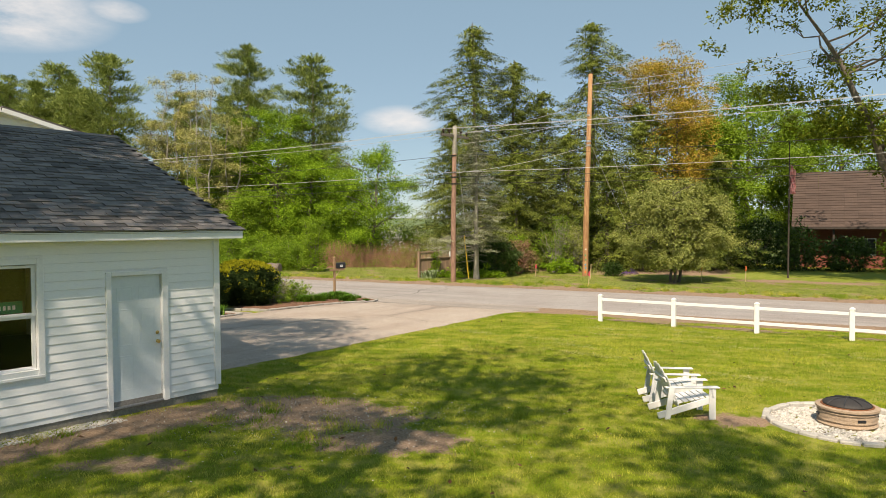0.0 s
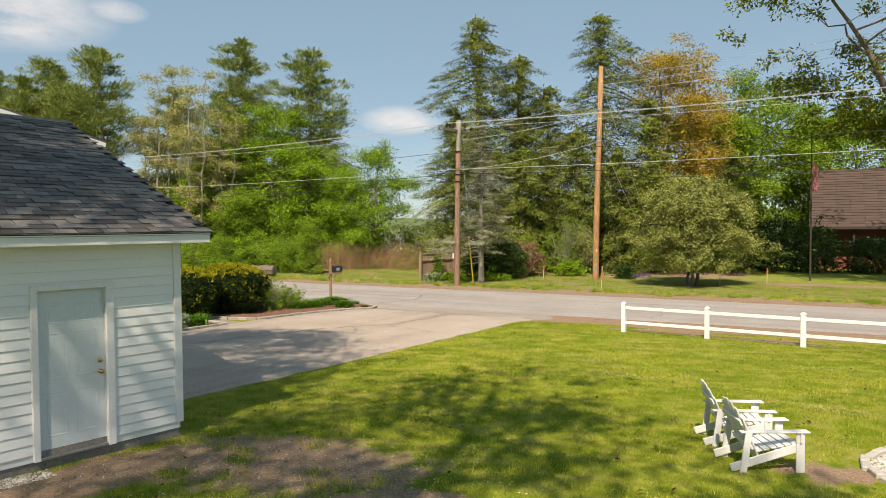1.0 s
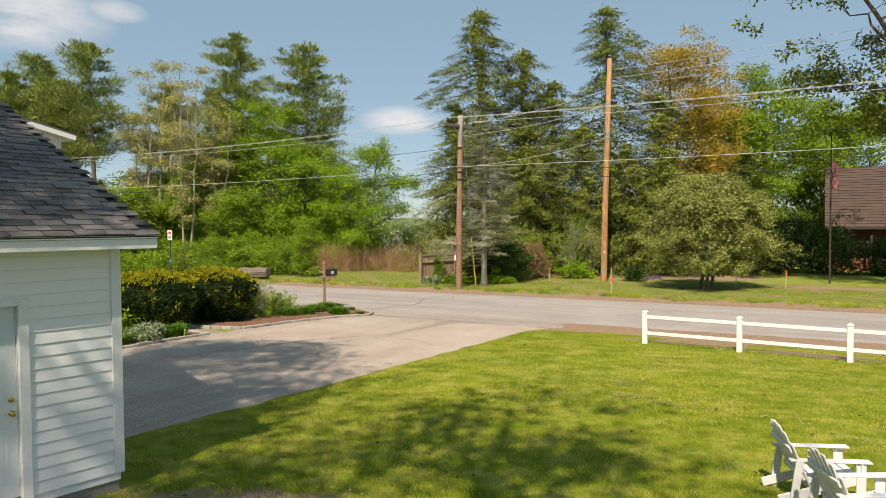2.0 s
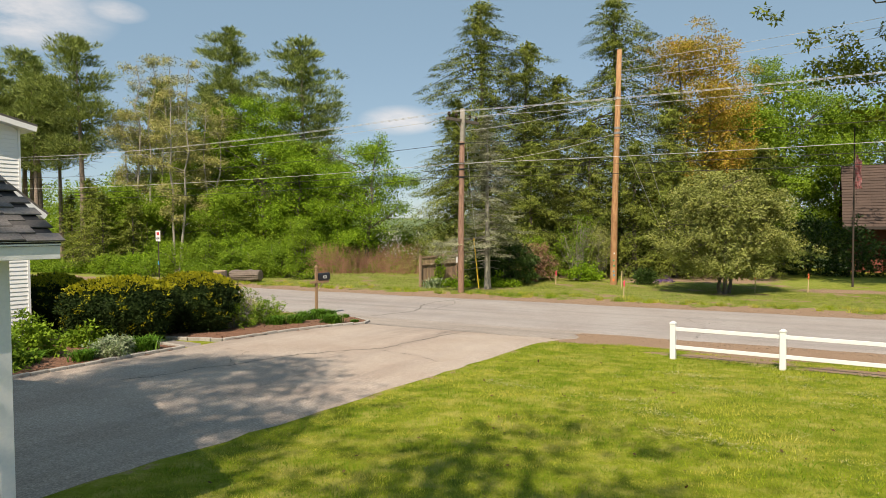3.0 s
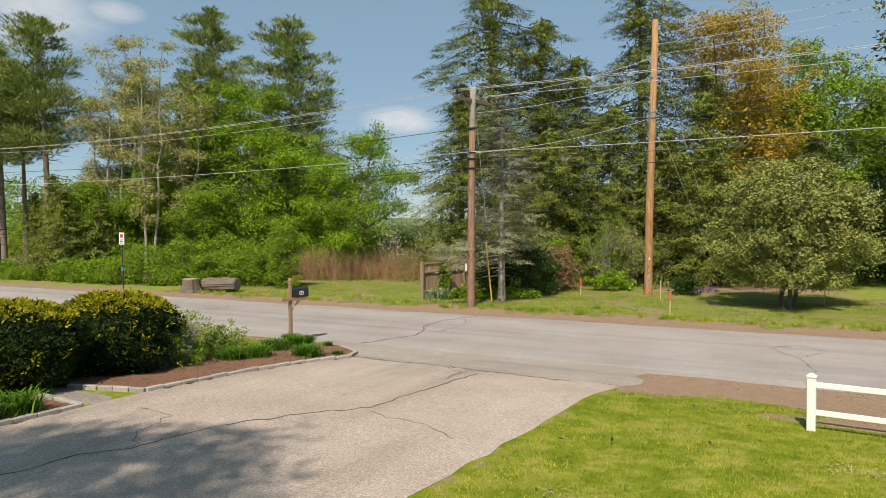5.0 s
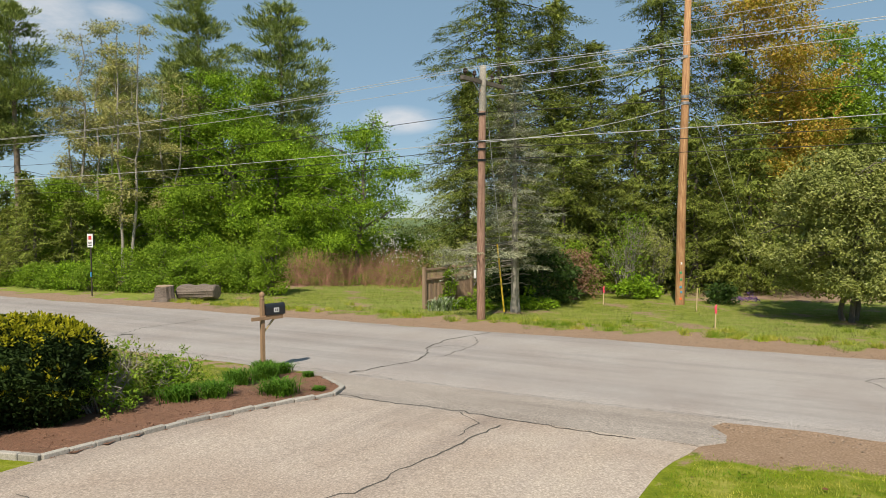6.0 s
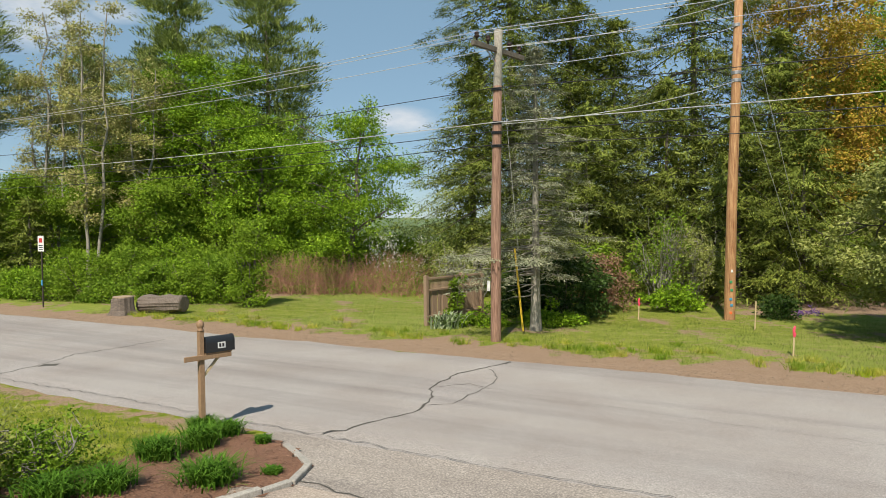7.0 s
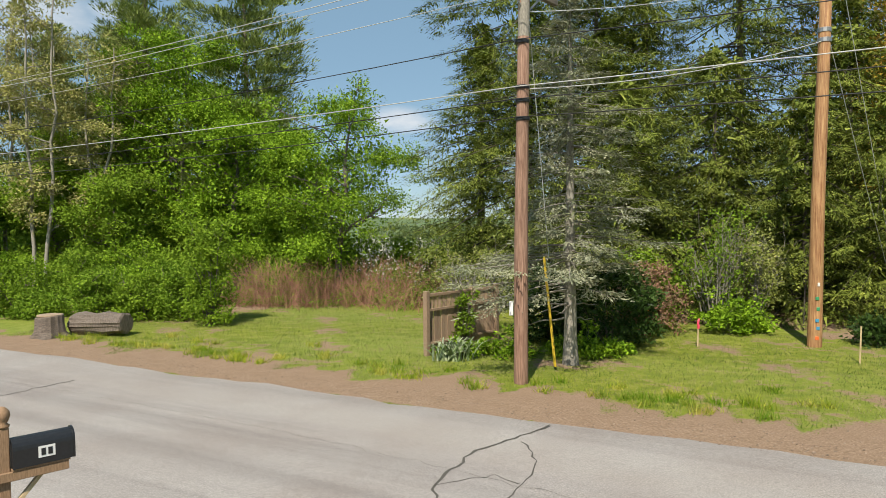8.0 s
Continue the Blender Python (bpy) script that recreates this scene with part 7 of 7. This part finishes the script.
# ---- grass blades ----
def grass(name, count, a0, a1, s0, s1, leaf, tall, wide, seed, label, reject, favour=1.0):
    """Blades in one mesh: thin bent triangles, fewer where the turf is worn."""
    rng = np.random.default_rng(seed)
    a_, s_ = rng.uniform(a0, a1, count), s0 + (s1 - s0) * rng.uniform(0, 1, count) ** favour
    x, y = a_ * UX + s_ * NX, a_ * UY + s_ * NY
    patch = np.sin(x * 1.7 + np.sin(y * 1.3)) * np.sin(y * 2.1 + 0.7 * np.sin(x * 0.9))
    ok = (bare_at(x, y) + 0.18 * patch + rng.normal(0, 0.12, count) < 0.42) & ~reject(x, y, a_, s_)
    x, y, patch = x[ok], y[ok], patch[ok]
    n = len(x)
    z = height(x, y)
    q = rng.uniform(0, 2 * np.pi, n)
    h = tall * rng.uniform(0.5, 1.3, n) * (1 + 0.3 * patch)
    w = wide * rng.uniform(0.7, 1.3, n)
    lx, ly = rng.normal(0, 0.55, n) * h, rng.normal(0, 0.55, n) * h
    V = np.stack([np.stack([x - np.cos(q) * w, y - np.sin(q) * w, z - 0.005], -1), np.stack([x + np.cos(q) * w, y + np.sin(q) * w, z - 0.005], -1), np.stack([x + lx, y + ly, z + h], -1)], 1)
    return tagged(part(name, quick_mesh(name, V.reshape(-1, 3), np.arange(n * 3).reshape(-1, 3), leaf), None), label, "grass", kind="stuff")


cg, sg = math.cos(radians(GA)), math.sin(radians(GA))


def not_lawn(x, y, a, s):
    u, v = (x - GC[0]) * cg + (y - GC[1]) * sg, -(x - GC[0]) * sg + (y - GC[1]) * cg
    pit_ = (x - PX) ** 2 + (y - PY) ** 2 < 1.33 ** 2
    return ((a < DRIVE_R + FLARE * (s - 19) + 0.12) & (s > 9.0)) | ((u < 0.5) & (v > -0.03)) | pit_ | (s > 24.9)


grass("lawn_grass", 240000, -9, 9, 2.5, 14, G_grass, 0.042, 0.0042, 801, "short green lawn grass blades", not_lawn)
grass("lawn_grass", 160000, -9, 14, 14, 25, G_grass, 0.046, 0.006, 802, "short green lawn grass blades", not_lawn)
grass("verge_grass", 190000, -36, 24, 34.2, 46, G_grass_dry, 0.055, 0.008, 803, "rough dry and green verge grass", lambda x, y, a, s: s < 33.7, 1.4)
grass("front_grass", 60000, -34, -16.5, 18.5, 25.6, G_grass_dry, 0.05, 0.007, 804, "patchy grass of the front lawn", lambda x, y, a, s: ((a > -18.5) & (s < 22)) | (a > -17.6))


def tufts(name, count, spots, leaf, tall, wide, seed, label):
    """Longer tufts standing out of the turf."""
    rng = np.random.default_rng(seed)
    V = []
    for cx, cy in spots:
        k = count
        x, y = cx + rng.normal(0, 0.10, k), cy + rng.normal(0, 0.10, k)
        z = height(x, y)
        q = rng.uniform(0, 2 * np.pi, k)
        h = tall * rng.uniform(0.5, 1.2, k)
        V.append(np.stack([np.stack([x - np.cos(q) * wide, y - np.sin(q) * wide, z], -1), np.stack([x + np.cos(q) * wide, y + np.sin(q) * wide, z], -1), np.stack([x + rng.normal(0, 0.5, k) * h, y + rng.normal(0, 0.5, k) * h, z + h], -1)], 1))
    V = np.concatenate(V)
    return tagged(part(name, quick_mesh(name, V.reshape(-1, 3), np.arange(len(V) * 3).reshape(-1, 3), leaf), None), label, "grass", kind="stuff")


rng_t = np.random.default_rng(820)
spots = [(-3.6, 10.3), (-3.9, 9.9), (-1.3, 8.6), (-0.9, 8.7), (-5.4, 7.3), (-5.2, 7.6), (-5.9, 6.6), (-2.9, 10.9), (0.5, 7.7), (-1.7, 8.9)]
spots += [(float(x), float(y)) for x, y in zip(rng_t.uniform(-3.5, 1.5, 26), rng_t.uniform(7.3, 11, 26))]
tufts("grass_tufts", 70, spots, G_grass, 0.11, 0.006, 821, "longer grass tufts on worn soil")
spots = []
for i in range(170):
    a, s = float(rng_t.uniform(-34, 22)), 35.2 + abs(float(rng_t.normal(0, 1.0)))
    spots.append(xy(a, s))
tufts("grass_tufts", 60, spots, G_grass, 0.20, 0.010, 822, "green grass tufts along the dirt verge")


# ---- loose stones and clods along the road's edges and on the worn soil ----
rng_s = np.random.default_rng(860)
oct_V = np.array([(1, 0, 0), (-1, 0, 0), (0, 1, 0), (0, -1, 0), (0, 0, 0.7), (0, 0, -0.7)], float)
oct_F = np.array([(0, 2, 4), (2, 1, 4), (1, 3, 4), (3, 0, 4), (2, 0, 5), (1, 2, 5), (3, 1, 5), (0, 3, 5)])


def loose_stones(name, x, y, small, large, mat, label):
    k = len(x)
    size = small + (large - small) * rng_s.uniform(0, 1, k) ** 3
    V = oct_V[None] * size[:, None, None] * rng_s.uniform(0.6, 1.3, (k, 6, 1))
    V = V + np.stack([x, y, height(x, y) + size * 0.25], -1)[:, None]
    F = oct_F[None] + (np.arange(k) * 6)[:, None, None]
    return tagged(part(name, quick_mesh(name, V.reshape(-1, 3), F.reshape(-1, 3), mat), None), label, "gravel", kind="stuff")


a_, s_ = rng_s.uniform(-36, 22, 7000), 33.45 + np.abs(rng_s.normal(0, 0.75, 7000))
loose_stones("verge_gravel", a_ * UX + s_ * NX, a_ * UY + s_ * NY, 0.006, 0.026, M_clod, "brown clods and gravel along the road's edge")
x_, y_ = rng_s.normal(-2.6, 1.7, 2600), rng_s.normal(8.7, 0.9, 2600)
u_ = (x_ - GC[0]) * math.sin(radians(GA)) - (y_ - GC[1]) * math.cos(radians(GA))
ok = (u_ > 0.05) & (bare_at(x_, y_) > 0.3)
loose_stones("soil_gravel", x_[ok], y_[ok], 0.004, 0.022, M_clod, "small stones on the worn soil")
a_, s_ = rng_s.uniform(-8.5, 10, 2600), 25.9 - np.abs(rng_s.normal(0, 0.4, 2600))
loose_stones("verge_gravel", a_ * UX + s_ * NX, a_ * UY + s_ * NY, 0.006, 0.03, M_clod, "brown clods and gravel beside the fence")


# ---- clippings and fallen leaves on the lawn ----
rng_c = np.random.default_rng(840)
C = []
for k in range(9):                                  # windrows left by the mower, across the lawn
    a0, s0 = float(rng_c.uniform(-7.5, -1)), 14.5 + k * 0.95 + float(rng_c.uniform(-0.2, 0.2))
    ln = float(rng_c.uniform(3, 9))
    m_ = int(ln * 150)
    a_ = a0 + rng_c.uniform(0, ln, m_)
    s_ = s0 + 0.05 * np.sin(a_ * 1.7 + k) + rng_c.normal(0, 0.12, m_) - 0.10 * (a_ - a0)
    ok = np.sin(a_ * 2.3 + k * 1.7) + rng_c.normal(0, 0.6, m_) > -0.1
    C.append(np.stack([a_[ok] * UX + s_[ok] * NX, a_[ok] * UY + s_[ok] * NY], -1))
C = np.concatenate(C)
n = len(C)
P = np.column_stack([C, height(C[:, 0], C[:, 1]) + rng_c.uniform(0.03, 0.06, n)])
V, F = leaf_quads(P, dirs(rng_c, n) * np.array([1, 1, 0.15]), np.tile((0, 0, 1.0), (n, 1)), rng_c.uniform(0.05, 0.12, n), rng_c.uniform(0.006, 0.012, n))
tagged(part("grass_clippings", quick_mesh("grass_clippings", V, F, G_straw), None), "pale dried clippings in rows on the lawn", "clippings", kind="stuff")
n = 260
a_, s_ = rng_c.uniform(-8, 6, n), rng_c.uniform(5, 24, n)
X, Y = a_ * UX + s_ * NX, a_ * UY + s_ * NY
V, F = leaf_quads(np.stack([X, Y, height(X, Y) + 0.045], -1), dirs(rng_c, n) * np.array([1, 1, 0.3]), np.tile((0, 0, 1.0), (n, 1)) + 0.5 * dirs(rng_c, n), rng_c.uniform(0.05, 0.11, n), rng_c.uniform(0.03, 0.06, n))
tagged(part("fallen_leaves", quick_mesh("fallen_leaves", V, F, G_brown), None), "scattered brown dead leaves on the lawn", "leaves", kind="stuff")
